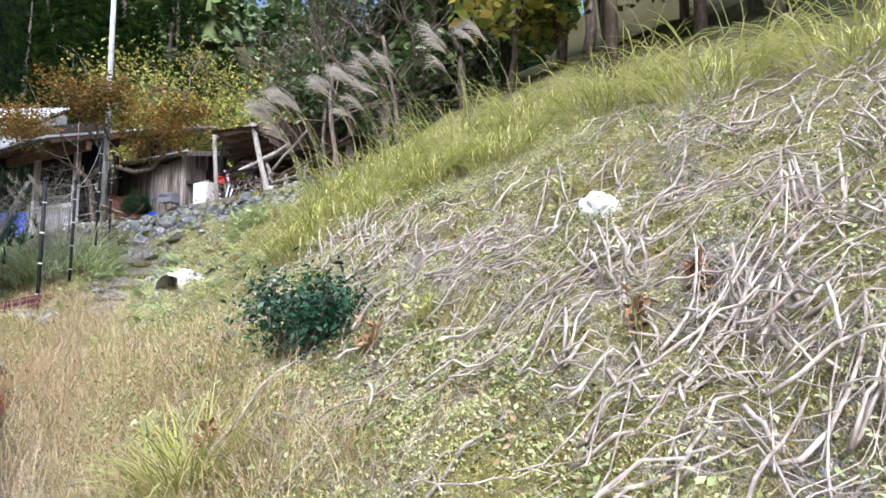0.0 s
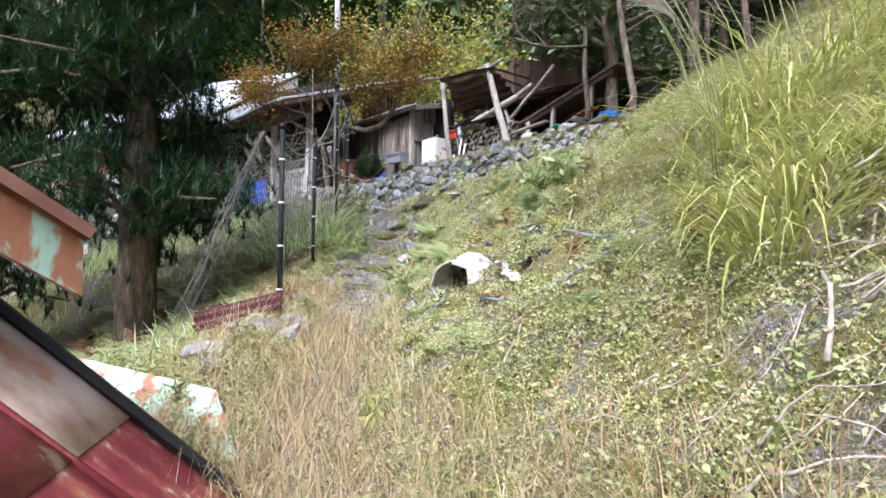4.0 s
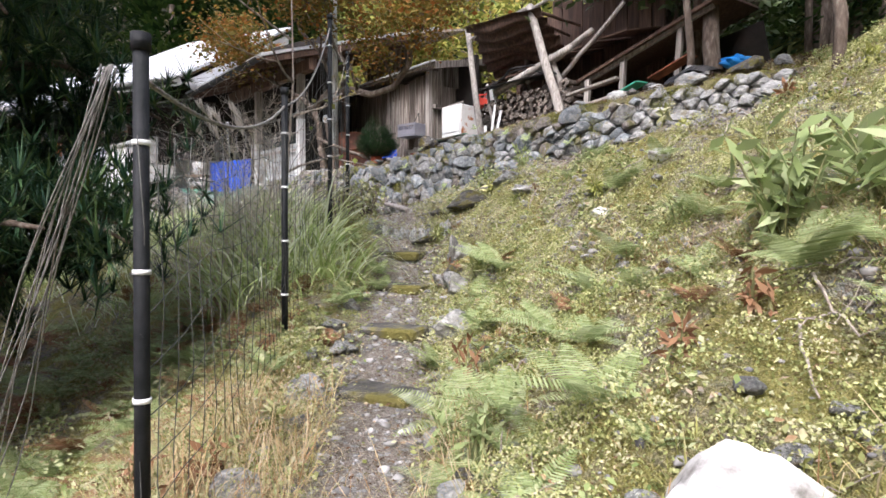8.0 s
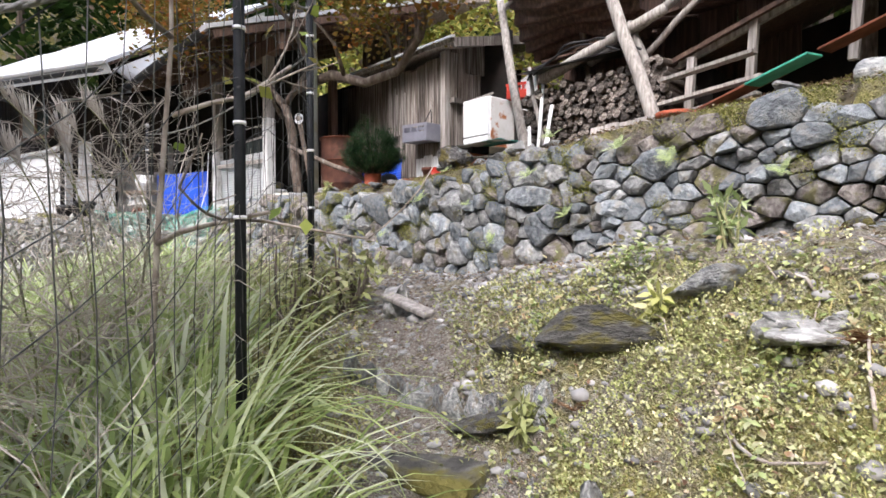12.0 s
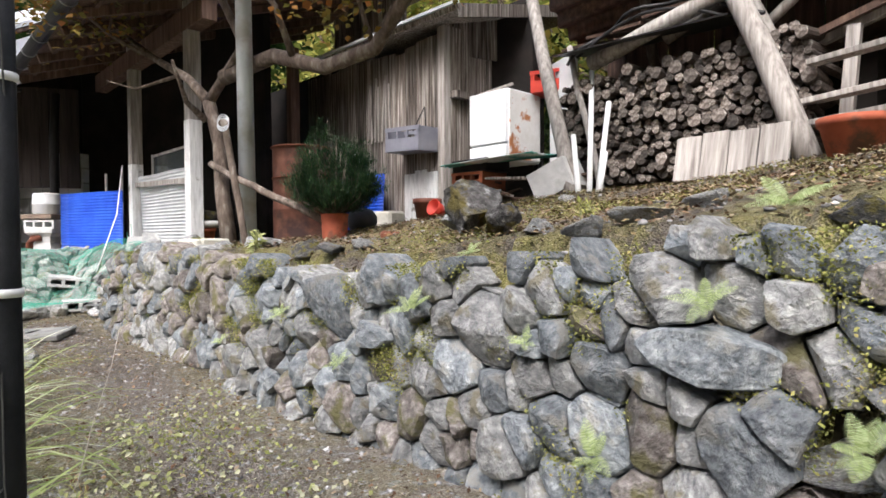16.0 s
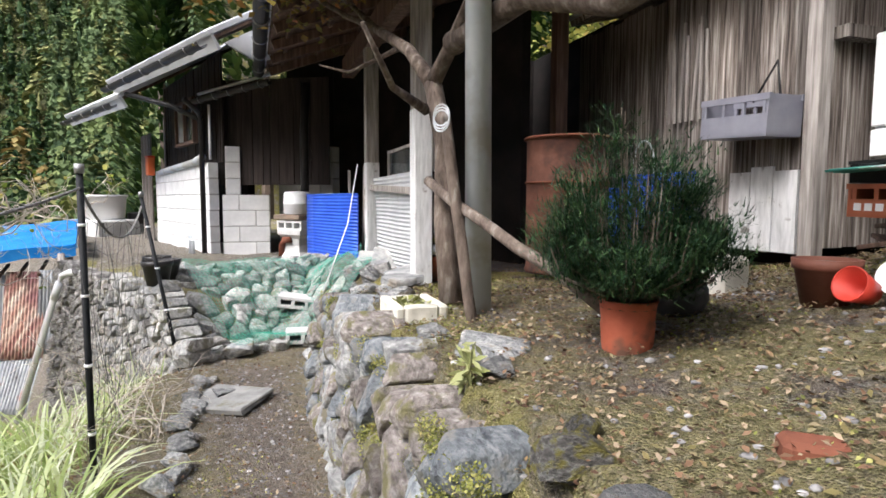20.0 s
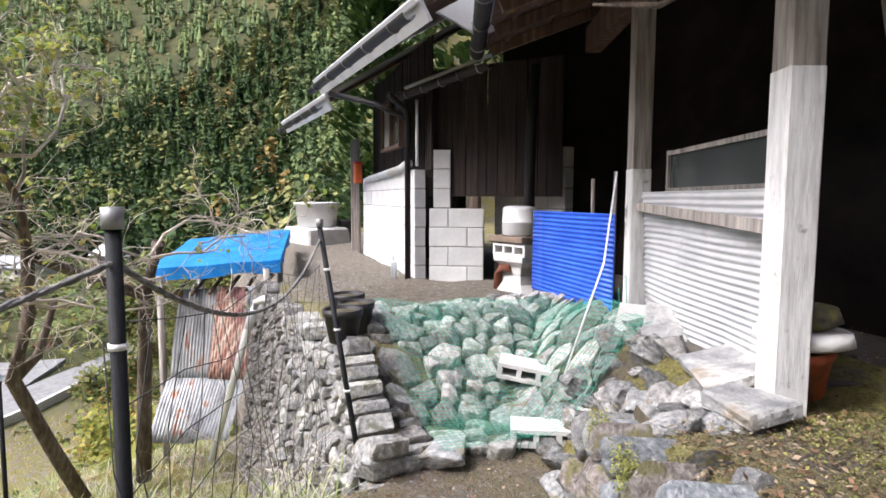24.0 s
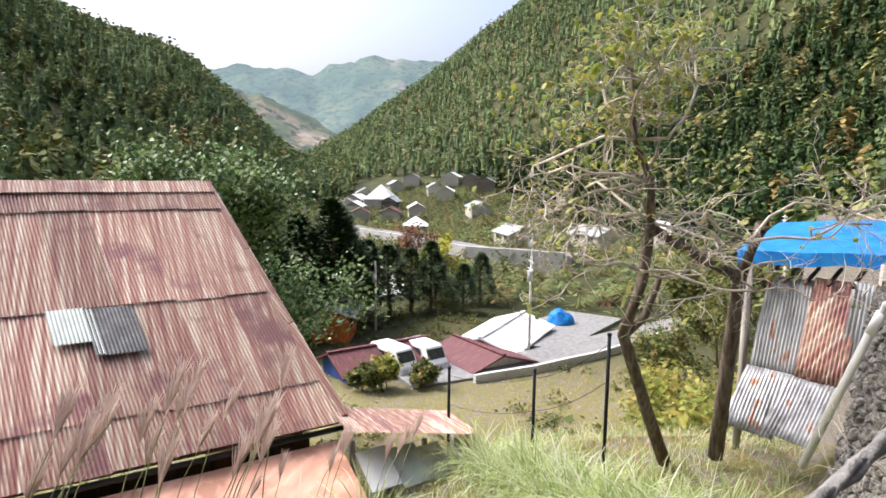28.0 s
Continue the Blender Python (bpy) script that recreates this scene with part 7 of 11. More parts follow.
# ferns
def fern_mesh(seed, mat):
    """One crown of fronds, built round the origin."""
    r = np.random.RandomState(seed)
    vs, fs, o = [], [], 0
    for i in range(r.randint(6, 10)):
        az, L = r.uniform(0, 6.28), r.uniform(0.28, 0.48)
        lean, drp = r.uniform(0.35, 0.75), r.uniform(0.3, 0.8)
        m = 26
        k = np.linspace(0.12, 1, m)
        out, up = L * (lean * k + drp * k ** 2 * 0.8), L * (k * 0.85 - 0.75 * drp * k ** 2)
        c = np.stack([np.cos(az) * out, np.sin(az) * out, up], -1)
        sd = np.array([-np.sin(az), np.cos(az), 0.0])
        fw = np.gradient(c, axis=0)
        fw /= np.linalg.norm(fw, axis=1)[:, None]
        pin = 0.105 * np.sin(np.pi * np.clip(k * 0.92 + 0.08, 0, 1)) ** 0.7 * L / 0.4
        w = L / m * 0.62
        for sgn in (-1, 1):
            tip = c + sd * sgn * pin[:, None] + fw * 0.35 * pin[:, None] - np.array([0, 0, 0.18])[None] * pin[:, None]
            mid = (c + tip) / 2
            v = np.stack([c - fw * w * 0.4, mid - fw * w * 0.55, tip, mid + fw * w * 0.55, c + fw * w * 0.4], 1).reshape(-1, 3)
            vs.append(v)
            fs.append(np.arange(5 * m).reshape(m, 5) + o)
            o += 5 * m
    me = bpy.data.meshes.new("frond_mass")
    me.from_pydata(np.concatenate(vs).tolist(), [], np.concatenate(fs).tolist())
    me.materials.append(mat)
    return me


FERNS = [fern_mesh(300 + k, L_FERN) for k in range(4)]
DEADFERNS = [fern_mesh(320 + k, L_BROWNFERN) for k in range(2)]
rngf = random.Random(9)


def fern(x, y, s, dead=False):
    t = thing("fern", "brown dead fern beside the path" if dead else "pale green fern growing on the bank", "fern", Matrix.Translation((x, y, ground_z(x, y) - 0.01)), "ferns")
    f = new("frond_mass", rngf.choice(DEADFERNS if dead else FERNS))
    f.parent = t
    f.matrix_local = pose(0, 0, 0, rngf.uniform(-14, 14), rngf.uniform(-14, 14), rngf.uniform(0, 360)) @ Matrix.Scale(s * 0.8, 4)


for x, y, s in ((-3.65, 7.6, 0.75), (-3.05, 6.9, 0.8), (-2.95, 6.4, 1.0), (-3.8, 7.35, 0.7), (-2.35, 6.6, 0.9), (-3.35, 6.3, 0.75), (-3.65, 8.1, 0.95), (-3.3, 7.4, 0.6), (-3.0, 8.3, 0.7), (-2.6, 7.6, 0.7), (-2.2, 7.2, 0.8), (-2.0, 6.3, 0.9), (-3.2, 9.0, 0.6),
                (-2.9, 5.6, 0.6), (-3.1, 6.05, 0.7), (-4.55, 7.0, 0.6), (-4.7, 7.9, 0.8), (-4.6, 8.35, 0.7), (-4.9, 6.6, 0.7), (-5.2, 6.9, 0.8), (-5.4, 7.3, 0.8), (-5.0, 6.0, 0.7), (-4.5, 6.2, 0.6), (-5.7, 5.7, 0.8), (-5.1, 5.2, 0.7), (-3.9, 8.6, 0.5), (-1.9, 8.0, 0.7), (-1.5, 7.2, 0.8)):
    fern(x, y, s)
for x, y, s in ((-4.45, 7.4, 0.6), (-4.6, 6.7, 0.7), (-4.75, 7.15, 0.7), (-2.5, 7.0, 0.5), (-4.4, 5.9, 0.6), (-4.9, 7.6, 0.6), (-1.9, 6.8, 0.5)):
    fern(x, y, s, True)
for x, y, s in ((-5.3, 7.71, 0.7), (-5.15, 7.5, 0.6), (-5.05, 7.8, 0.6), (-5.5, 7.5, 0.7), (-5.2, 8.0, 0.5), (-4.75, 7.35, 0.5)):
    fern(x, y, s, True)
for x, y, s in ((-3.81, 8.32, 0.8), (-3.77, 7.95, 0.75), (-3.05, 7.45, 0.95), (-2.9, 7.6, 0.8), (-3.5, 6.75, 0.8), (-3.25, 6.6, 0.9), (-2.75, 8.3, 0.6), (-3.15, 7.05, 0.8), (-4.75, 8.6, 0.6), (-4.62, 8.0, 0.6), (-2.45, 7.9, 0.6)):
    fern(x, y, s)


rngk = random.Random(19)
for k in range(120):
    x, y = rngk.uniform(-4.6, 0.2), rngk.uniform(4.4, 9.4)
    d_, _ = along_path(np.array([x]), np.array([y]))
    v_ = -(x + 5.0) * UY + (y - 10.96) * UX
    if 0.22 < d_[0] < 3.2 and v_ < -0.7:
        fern(x, y, rngk.uniform(0.25, 0.6), rngk.random() < 0.22)

for k in range(60):
    a_, r__ = rngk.uniform(0, 6.28), rngk.uniform(0.5, 2.1)
    x, y = -6.05 + r__ * math.cos(a_), 6.45 + r__ * math.sin(a_)
    if along_path(np.array([x]), np.array([y]))[0][0] < -0.6:
        fern(x, y, rngk.uniform(0.5, 0.9), rngk.random() < 0.3)

for k in range(170):
    x, y = rngk.uniform(-7.6, -4.6), rngk.uniform(5.4, 8.9)
    if along_path(np.array([x]), np.array([y]))[0][0] < -0.7 and math.hypot(x + 6.05, y - 6.45) > 0.35:
        fern(x, y, rngk.uniform(0.35, 0.8), rngk.random() < 0.5)


# broad-leaved weeds
def weed(label, x, y, h, n, size, mat, seed, name="weed"):
    r = np.random.RandomState(seed)
    t = thing(name, label, "plant")
    z0 = ground_z(x, y)
    b = Bundle()
    pts = []
    for i in range(max(3, n // 14)):
        az, tilt = r.uniform(0, 6.28), r.uniform(0.1, 0.55)
        hh = h * r.uniform(0.6, 1)
        tip = Vector((x + math.cos(az) * hh * tilt, y + math.sin(az) * hh * tilt, z0 + hh))
        base = Vector((x + r.uniform(-0.04, 0.04), y + r.uniform(-0.04, 0.04), z0 - 0.02))
        b.tube([base, base.lerp(tip, 0.5) + Vector((0, 0, 0.05 * hh)), tip], [0.006, 0.005, 0.002], 5)
        for k in range(14):
            q = base.lerp(tip, r.uniform(0.3, 1.0))
            pts.append(q)
    b.out("stem_mass", M_STEM, t)
    leaf_cards(np.array(pts), r, size, mat, "foliage", t, 0.2, 0.3)


weed("tall leafy green weed on the bank", -2.35, 6.95, 0.45, 220, (0.07, 0.15), L_FERN, 3)
weed("tall leafy green weed on the bank", -2.15, 6.65, 0.35, 150, (0.07, 0.14), L_FERN, 4)
weed("leafy weed growing by the big stone", -5.1, 11.7, 0.09, 42, (0.02, 0.045), L_GREEN, 5)
for k, (u, v) in enumerate(((-1.0, 0.15), (0.4, 0.12), (-2.4, 0.2), (1.3, 0.1), (-3.3, 0.15), (2.0, 0.1))):
    p = uv(u, v)
    weed("small green weed rooted in wall top", p.x, p.y, 0.14, 40, (0.04, 0.09), L_COVER, 6 + k)


for k in range(150):
    x, y = rngk.uniform(-5.2, 1.8), rngk.uniform(1.6, 9.6)
    d_, _ = along_path(np.array([x]), np.array([y]))
    v_ = -(x + 5.0) * UY + (y - 10.96) * UX
    if (0.2 < d_[0] < 2.8 or -0.8 < d_[0] < -0.3) and v_ < -0.6:
        weed("small leafy weed on the slope", x, y, rngk.uniform(0.08, 0.2), rngk.choice((42, 56, 70)), (0.03, 0.08), rngk.choice((L_GREEN, L_COVER, L_FERN, L_BROWNFERN)), 5000 + k)


# dark shrub beside the path
def shrub(label, x, y, w, h, n, size, mat, seed, name="shrub", z0=None, stems=12, bark=None, flat=0.3, cat="shrub", shape=1.0):
    r = np.random.RandomState(seed)
    t = thing(name, label, cat)
    z0 = ground_z(x, y) if z0 is None else z0
    b = Bundle()
    pts = []
    for i in range(stems):
        az = r.uniform(0, 6.28)
        rr = w / 2 * math.sqrt(r.uniform(0.05, 1))
        zt = h * (1 - 0.55 * shape * (rr / (w / 2)) ** 2) * r.uniform(0.75, 1.05)
        tip = Vector((x + math.cos(az) * rr, y + math.sin(az) * rr, z0 + zt))
        base = Vector((x + math.cos(az) * 0.03, y + math.sin(az) * 0.03, z0 - 0.03))
        mid = base.lerp(tip, 0.5) + Vector((math.cos(az), math.sin(az), 0.3)) * 0.06 * w
        b.tube([base, mid, tip], [0.012, 0.008, 0.003], 5)
        for k in range(n // stems):
            q = r.uniform(0.35, 1.0)
            c = base.lerp(mid, q * 2) if q < 0.5 else mid.lerp(tip, q * 2 - 1)
            s = 0.16 * w
            pts.append((c.x + r.normal(0, s), c.y + r.normal(0, s), c.z + r.normal(0, s * 0.7)))
    b.out("stem_mass", bark or M_BARK, t)
    leaf_cards(np.array(pts), r, size, mat, "foliage", t, flat, 0.38)
    return t


shrub("dark glossy-leaved shrub beside the footpath", -0.72, 2.9, 0.52, 0.5, 3000, (0.025, 0.055), L_DARKSHRUB, 21)
for k, (x, y, w, h) in enumerate(((-5.65, 9.6, 0.5, 0.45), (-5.5, 9.9, 0.4, 0.5), (-10.7, 12.45, 0.6, 0.45), (-11.6, 12.4, 0.8, 0.5))):
    shrub("straggling weedy bush by the fence post", x, y, w, h, 420, (0.03, 0.07), L_COVER, 25 + k)


# feathery potted conifer
def potted_conifer():
    t = thing("potted_conifer", "bushy dark green conifer in a red clay pot", "potted plant", pose(-6.78, 12.72, 3.3))
    r = np.random.RandomState(33)
    part("pot", lathe([(0.07, 0), (0.078, 0.02), (0.086, 0.12), (0.083, 0.13), (0.09, 0.19), (0.096, 0.2), (0.082, 0.2), (0.078, 0.17)], 26), M_TERRA, t, "red clay pot", True)
    part("soil", lathe([(0.09, 0.175), (0.08, 0.185), (0.02, 0.19)], 14), M_EARTH, t)
    b = Bundle()
    roots, dirs, leans = [], [], []
    for i in range(84):
        az, q0 = r.uniform(0, 6.28), math.sqrt(r.uniform(0.02, 1))
        base = Vector((0.05 * math.cos(az) * q0, 0.05 * math.sin(az) * q0, 0.2))
        hgt = (0.6 - 0.42 * q0 ** 1.6) * r.uniform(0.7, 1.12)
        tip = Vector((0.29 * q0 * math.cos(az), 0.29 * q0 * math.sin(az), 0.2 + hgt))
        mid = base.lerp(tip, 0.45) + Vector((math.cos(az), math.sin(az), 0)) * 0.09 * q0
        b.tube([base, mid, tip], [0.007, 0.004, 0.0015], 4)
        for k in range(15):
            q = r.uniform(0.1, 1.0)
            c = base.lerp(mid, q * 2) if q < 0.5 else mid.lerp(tip, q * 2 - 1)
            a2 = az + r.normal(0, 1.1)
            sp = c + Vector((math.cos(a2) * 0.085, math.sin(a2) * 0.085, r.uniform(-0.01, 0.06)))
            for m_ in range(30):
                w = r.uniform(0, 1)
                g = c.lerp(sp, w)
                roots.append((g.x + r.normal(0, 0.013), g.y + r.normal(0, 0.013), g.z + r.normal(0, 0.013)))
                dirs.append(a2 + r.normal(0, 0.9))
                leans.append(r.uniform(0.3, 1.7))
    b.out("branch_mass", M_BARK, t)
    roots = np.array(roots)
    n = len(roots)
    v, f = blade_arrays(roots, r.uniform(0.018, 0.04, n), r.uniform(0.006, 0.011, n), np.array(dirs), np.array(leans), r.uniform(-0.3, 0.4, n), 1)
    fast_mesh("foliage", v, f, L_CONIFER, t)


potted_conifer()


# ---- trees ----
def limb(b, pts, r0, r1, sides=8):
    n = len(pts)
    b.tube(pts, [r0 + (r1 - r0) * (k / (n - 1)) ** 0.8 for k in range(n)], sides)


def wander(r, a, b, n, amp):
    a, b = Vector(a), Vector(b)
    out = [a]
    for k in range(1, n):
        out.append(a.lerp(b, k / n) + Vector((r.normal(0, amp), r.normal(0, amp), r.normal(0, amp))))
    return out + [b]


def branching(r, bundle, start, direction, length, radius, depth, tips, spread=0.7, up=0.1, shrink=0.72, kids=(2, 4), crook=0.12, sides=6):
    """Limbs that fork; fills tips with the ends of the twigs."""
    d = Vector(direction).normalized()
    pts, p = [Vector(start)], Vector(start)
    n = 4
    for k in range(n):
        d = (d + Vector((r.normal(0, crook), r.normal(0, crook), r.normal(0, crook) + up * 0.3))).normalized()
        p = p + d * length / n
        pts.append(p.copy())
    limb(bundle, pts, radius, radius * 0.6, max(4, sides))
    tips.extend(pts[2:])
    if depth == 0:
        return
    for k in range(r.randint(kids[0], kids[1] + 1)):
        q = pts[r.randint(2, n + 1)]
        nd = (d + Vector((r.normal(0, spread), r.normal(0, spread), r.normal(0, spread * 0.7) + up))).normalized()
        branching(r, bundle, q, nd, length * shrink * r.uniform(0.75, 1.15), radius * 0.55, depth - 1, tips, spread, up, shrink, kids, crook, sides - 1)


def leafy(r, tips, n, blur, size, mat, name, parent, flat=0.3, aspect=0.5):
    tips = np.array([t[:] for t in tips])
    p = tips[r.randint(0, len(tips), n)] + r.normal(0, blur, (n, 3))
    return leaf_cards(p, r, size, mat, name, parent, flat, aspect)


# maple over the yard
def maple():
    r = np.random.RandomState(52)
    t = thing("maple_tree", "old maple with crooked limbs and yellow-orange leaves", "tree")
    b = Bundle()
    base, fork = uv(-3.54, 0.53, 3.3), uv(-3.93, 0.55, 4.45)
    limb(b, [base, base.lerp(fork, 0.35) + Vector((0.02, -0.02, 0)), base.lerp(fork, 0.7) + Vector((0.03, 0.02, 0)), fork], 0.062, 0.05, 12)
    tips = []
    low = []
    limb(b, [fork, uv(-4.25, 0.5, 4.7), uv(-4.75, 0.4, 4.95), uv(-5.3, 0.35, 5.25)], 0.05, 0.02, 8)
    limb(b, [fork, uv(-3.75, 0.6, 4.62), uv(-3.4, 0.6, 4.8), uv(-3.5, 0.4, 5.3), uv(-3.8, 0.2, 5.7)], 0.045, 0.024, 8)
    limb(b, [uv(-3.75, 0.6, 4.62), uv(-3.2, 0.75, 4.7), uv(-2.75, 0.9, 4.55), uv(-2.3, 1.0, 4.6), uv(-2.0, 1.05, 4.9), uv(-1.85, 1.1, 5.5), uv(-1.5, 1.2, 6.2)], 0.062, 0.04, 10)
    limb(b, [uv(-3.0, 0.8, 4.64), uv(-2.9, 0.6, 4.95), uv(-3.0, 0.4, 5.2)], 0.03, 0.014, 7)
    limb(b, [uv(-3.9, 0.5, 4.3), uv(-3.6, 0.25, 4.35), uv(-3.3, 0.05, 4.55)], 0.03, 0.01, 7)
    limb(b, [uv(-4.35, 0.5, 4.75), uv(-4.6, 0.2, 4.62), uv(-4.9, 0.05, 4.72)], 0.018, 0.006, 6)
    b.out("trunk", M_BARK, t, True, "lichen-patched trunk and limbs")
    tw = Bundle()
    for s, d, ln in ((uv(-5.3, 0.35, 5.25), (-0.8, 0.1, 0.5), 0.9), (uv(-4.75, 0.4, 4.95), (-0.6, -0.7, 0.4), 0.8), (uv(-3.8, 0.2, 5.7), (-0.3, -0.4, 0.8), 1.0), (uv(-3.5, 0.4, 5.3), (0.5, -0.6, 0.5), 0.9),
                     (uv(-3.0, 0.4, 5.2), (0.2, -0.5, 0.6), 0.8), (uv(-2.0, 1.05, 4.9), (0.4, -0.5, 0.5), 0.8), (uv(-1.85, 1.1, 5.5), (-0.5, -0.3, 0.6), 1.0), (uv(-1.5, 1.2, 6.2), (0.2, 0.2, 0.9), 1.1), (uv(-2.3, 1.0, 4.6), (0.2, -0.4, 0.6), 0.6), (uv(-1.5, 1.2, 6.2), (-0.8, -0.2, 0.5), 1.1), (uv(-3.8, 0.2, 5.7), (0.6, 0.3, 0.8), 1.0)):
        branching(r, tw, s, d, ln, 0.022, 2, tips, 0.75, 0.12, 0.7, (2, 3), 0.22, 5)
    tw.out("twig_mass", M_BARK, t, True)
    up = [p for p in tips if 5.15 < p.z < 6.25]
    leafy(r, up, 8000, 0.18, (0.055, 0.095), L_MAPLE, "foliage", t, 0.45, 0.75)
    leafy(r, [p for p in tips if p.z < 5.7], 2200, 0.16, (0.04, 0.07), L_MAPLE, "foliage", t, 0.4, 0.75)


maple()
for lab, a, b_, r_ in (("brown garden stake propping the maple", Vector((-7.57, 12.88, 3.2)), Vector((-7.81, 12.93, 4.22)), 0.036), ("bare pole slanting from the maple to the pot", Vector((-8.0, 13.01, 3.91)), Vector((-6.86, 12.73, 3.45)), 0.034)):
    st = thing("garden_stake", lab, "stake")
    tube("stake", wander(np.random.RandomState(2), a, b_, 5, 0.006), r_ * 0.75, M_BARK, st, 8)
coil = thing("wire_coil", "coil of grey wire hung on the stake", "wire")
tube("wire", [Vector((-7.76, 12.86, 4.16)) + Vector((0.05 * math.cos(t), 0, 0.05 * math.sin(t) + 0.002 * t)) for t in np.linspace(0, 18, 50)], 0.004, M_POLE, coil, 5)


# persimmon below the path's end
def persimmon():
    r = np.random.RandomState(61)
    t = thing("fruit_tree", "half-bare fruit tree with drooping leaves and crooked twigs", "tree")
    b, tips = Bundle(), []
    base, m1, fork = Vector((-14.75, 10.95, 0.6)), Vector((-13.95, 10.5, 2.3)), Vector((-13.4, 10.76, 3.55))
    limb(b, [base, base.lerp(m1, 0.5) + Vector((0.05, 0, 0)), m1, m1.lerp(fork, 0.5) + Vector((-0.1, 0.05, 0)), fork], 0.08, 0.05, 10)
    base2 = Vector((-14.9, 11.5, 0.7))
    limb(b, [base2, Vector((-14.8, 11.55, 1.8)), Vector((-14.65, 11.6, 2.9)), Vector((-14.3, 11.75, 3.5))], 0.085, 0.07, 10)
    limb(b, [Vector((-14.65, 11.6, 2.9)), Vector((-14.2, 11.3, 3.1)), Vector((-13.4, 10.76, 3.5))], 0.06, 0.05, 8)
    limb(b, [m1, Vector((-14.0, 10.7, 2.5)), Vector((-13.95, 10.85, 3.0))], 0.06, 0.03, 8)
    crown = Vector((-13.2, 10.6, 4.3))
    limb(b, [fork, fork.lerp(crown, 0.5) + Vector((0.1, 0.08, 0)), crown, Vector((-13.1, 10.55, 4.9))], 0.045, 0.018, 8)
    arms = [(crown, (-0.1, -0.05, 1.0), 0.9, 0.03), (crown, (0.2, -0.9, 0.3), 1.1, 0.03), (crown, (0.2, 0.9, 0.25), 1.1, 0.03), (crown, (0.5, -0.5, 0.5), 0.9, 0.028), (crown, (-0.3, 0.6, 0.5), 1.0, 0.028)]
    for k in range(13):
        a_ = k * 2.4
        o_ = (fork, m1.lerp(fork, 0.6), fork.lerp(crown, 0.5), Vector((-14.2, 11.65, 3.35)))[k % 4]
        arms.append((o_, (0.5 * math.cos(a_), 1.1 * math.sin(a_), r.uniform(-0.1, 0.45)), r.uniform(0.9, 1.35), 0.03))
    b.out("trunk", M_BARK, t, True)
    tw = Bundle()
    for s_, d, ln, rad in arms:
        branching(r, tw, s_, d, ln, rad * 0.62, 3, tips, 0.75, -0.02, 0.62, (3, 5), 0.42, 5)
    tw.out("twig_mass", M_TWIG, t, True, "pale dry twigs")
    high = [p for p in tips if p.z > 4.0 or r.uniform() < 0.16]
    n = 1100
    P = np.array([p[:] for p in high])[r.randint(0, len(high), n)] + r.normal(0, 0.03, (n, 3))
    v, f = blade_arrays(P, r.uniform(0.09, 0.16, n), r.uniform(0.035, 0.06, n), r.uniform(0, 6.28, n), r.uniform(0.3, 0.7, n), r.uniform(0.9, 1.9, n), 3)
    fast_mesh("foliage", v, f, L_PERS, t)


persimmon()


# dark pine beside the path
def pine(x, y, h, seed):
    r = np.random.RandomState(seed)
    t = thing("pine_tree", "dark pine with long needles and low boughs", "tree")
    z0 = ground_z(x, y)
    tube("trunk", [(x, y, z0 - 0.1), (x + 0.04, y - 0.03, z0 + 1.2), (x, y, z0 + 3), (x, y + 0.05, z0 + h)], [0.19, 0.16, 0.12, 0.03], M_BARK, t, 12)
    b, roots, az_ = Bundle(), [], []
    for i in range(84):
        zz = z0 + 0.8 + (h - 1.0) * (i / 84)
        az = r.uniform(0, 6.28)
        L = (1.62 - 0.6 * (i / 84)) * r.uniform(0.5, 1.05) * (0.68 if math.cos(az - 0.5) > 0.3 else 1.0)
        tip = Vector((x + math.cos(az) * L, y + math.sin(az) * L, zz + r.uniform(-0.25, 0.45)))
        base = Vector((x, y, zz))
        mid = base.lerp(tip, 0.5) + Vector((0, 0, 0.18))
        b.tube([base, mid, tip], [0.035, 0.022, 0.008], 5)
        for k in range(56):
            q = r.uniform(0.02, 1.0)
            c = (base.lerp(mid, q * 2) if q < 0.5 else mid.lerp(tip, q * 2 - 1)) + Vector((r.normal(0, 0.2), r.normal(0, 0.2), r.normal(0, 0.13)))
            m = 24
            roots.append(np.tile(np.array(c), (m, 1)))
            az_.append(r.uniform(0, 6.28, m))
    b.out("bough_mass", M_BARK, t, True)
    roots, az_ = np.concatenate(roots), np.concatenate(az_)
    n = len(roots)
    v, f = blade_arrays(roots, r.uniform(0.11, 0.2, n), r.uniform(0.016, 0.028, n), az_, r.uniform(0.1, 1.9, n), r.uniform(-0.3, 0.5, n), 1)
    fast_mesh("needle_mass", v, f, L_PINE, t)


pine(-6.05, 6.45, 6.5, 71)
pine(-7.7, 5.9, 6.0, 72)


# bare thicket by the fence
def thicket(label, x, y, h, seed, n=5, mat=None, spread=0.35):
    r = np.random.RandomState(seed)
    t = thing("bare_bush", label, "bush", group="bare bushes")
    b, tips = Bundle(), []
    z0 = ground_z(x, y)
    for k in range(n):
        branching(r, b, (x + r.normal(0, 0.1), y + r.normal(0, 0.1), z0 - 0.05), (r.normal(0, spread), r.normal(0, spread), 1), h * r.uniform(0.35, 0.6), 0.0065, 3, tips, 0.7, 0.12, 0.75, (2, 4), 0.42, 5)
    b.out("branch_mass", mat or M_TWIG, t, True)
    return tips, t


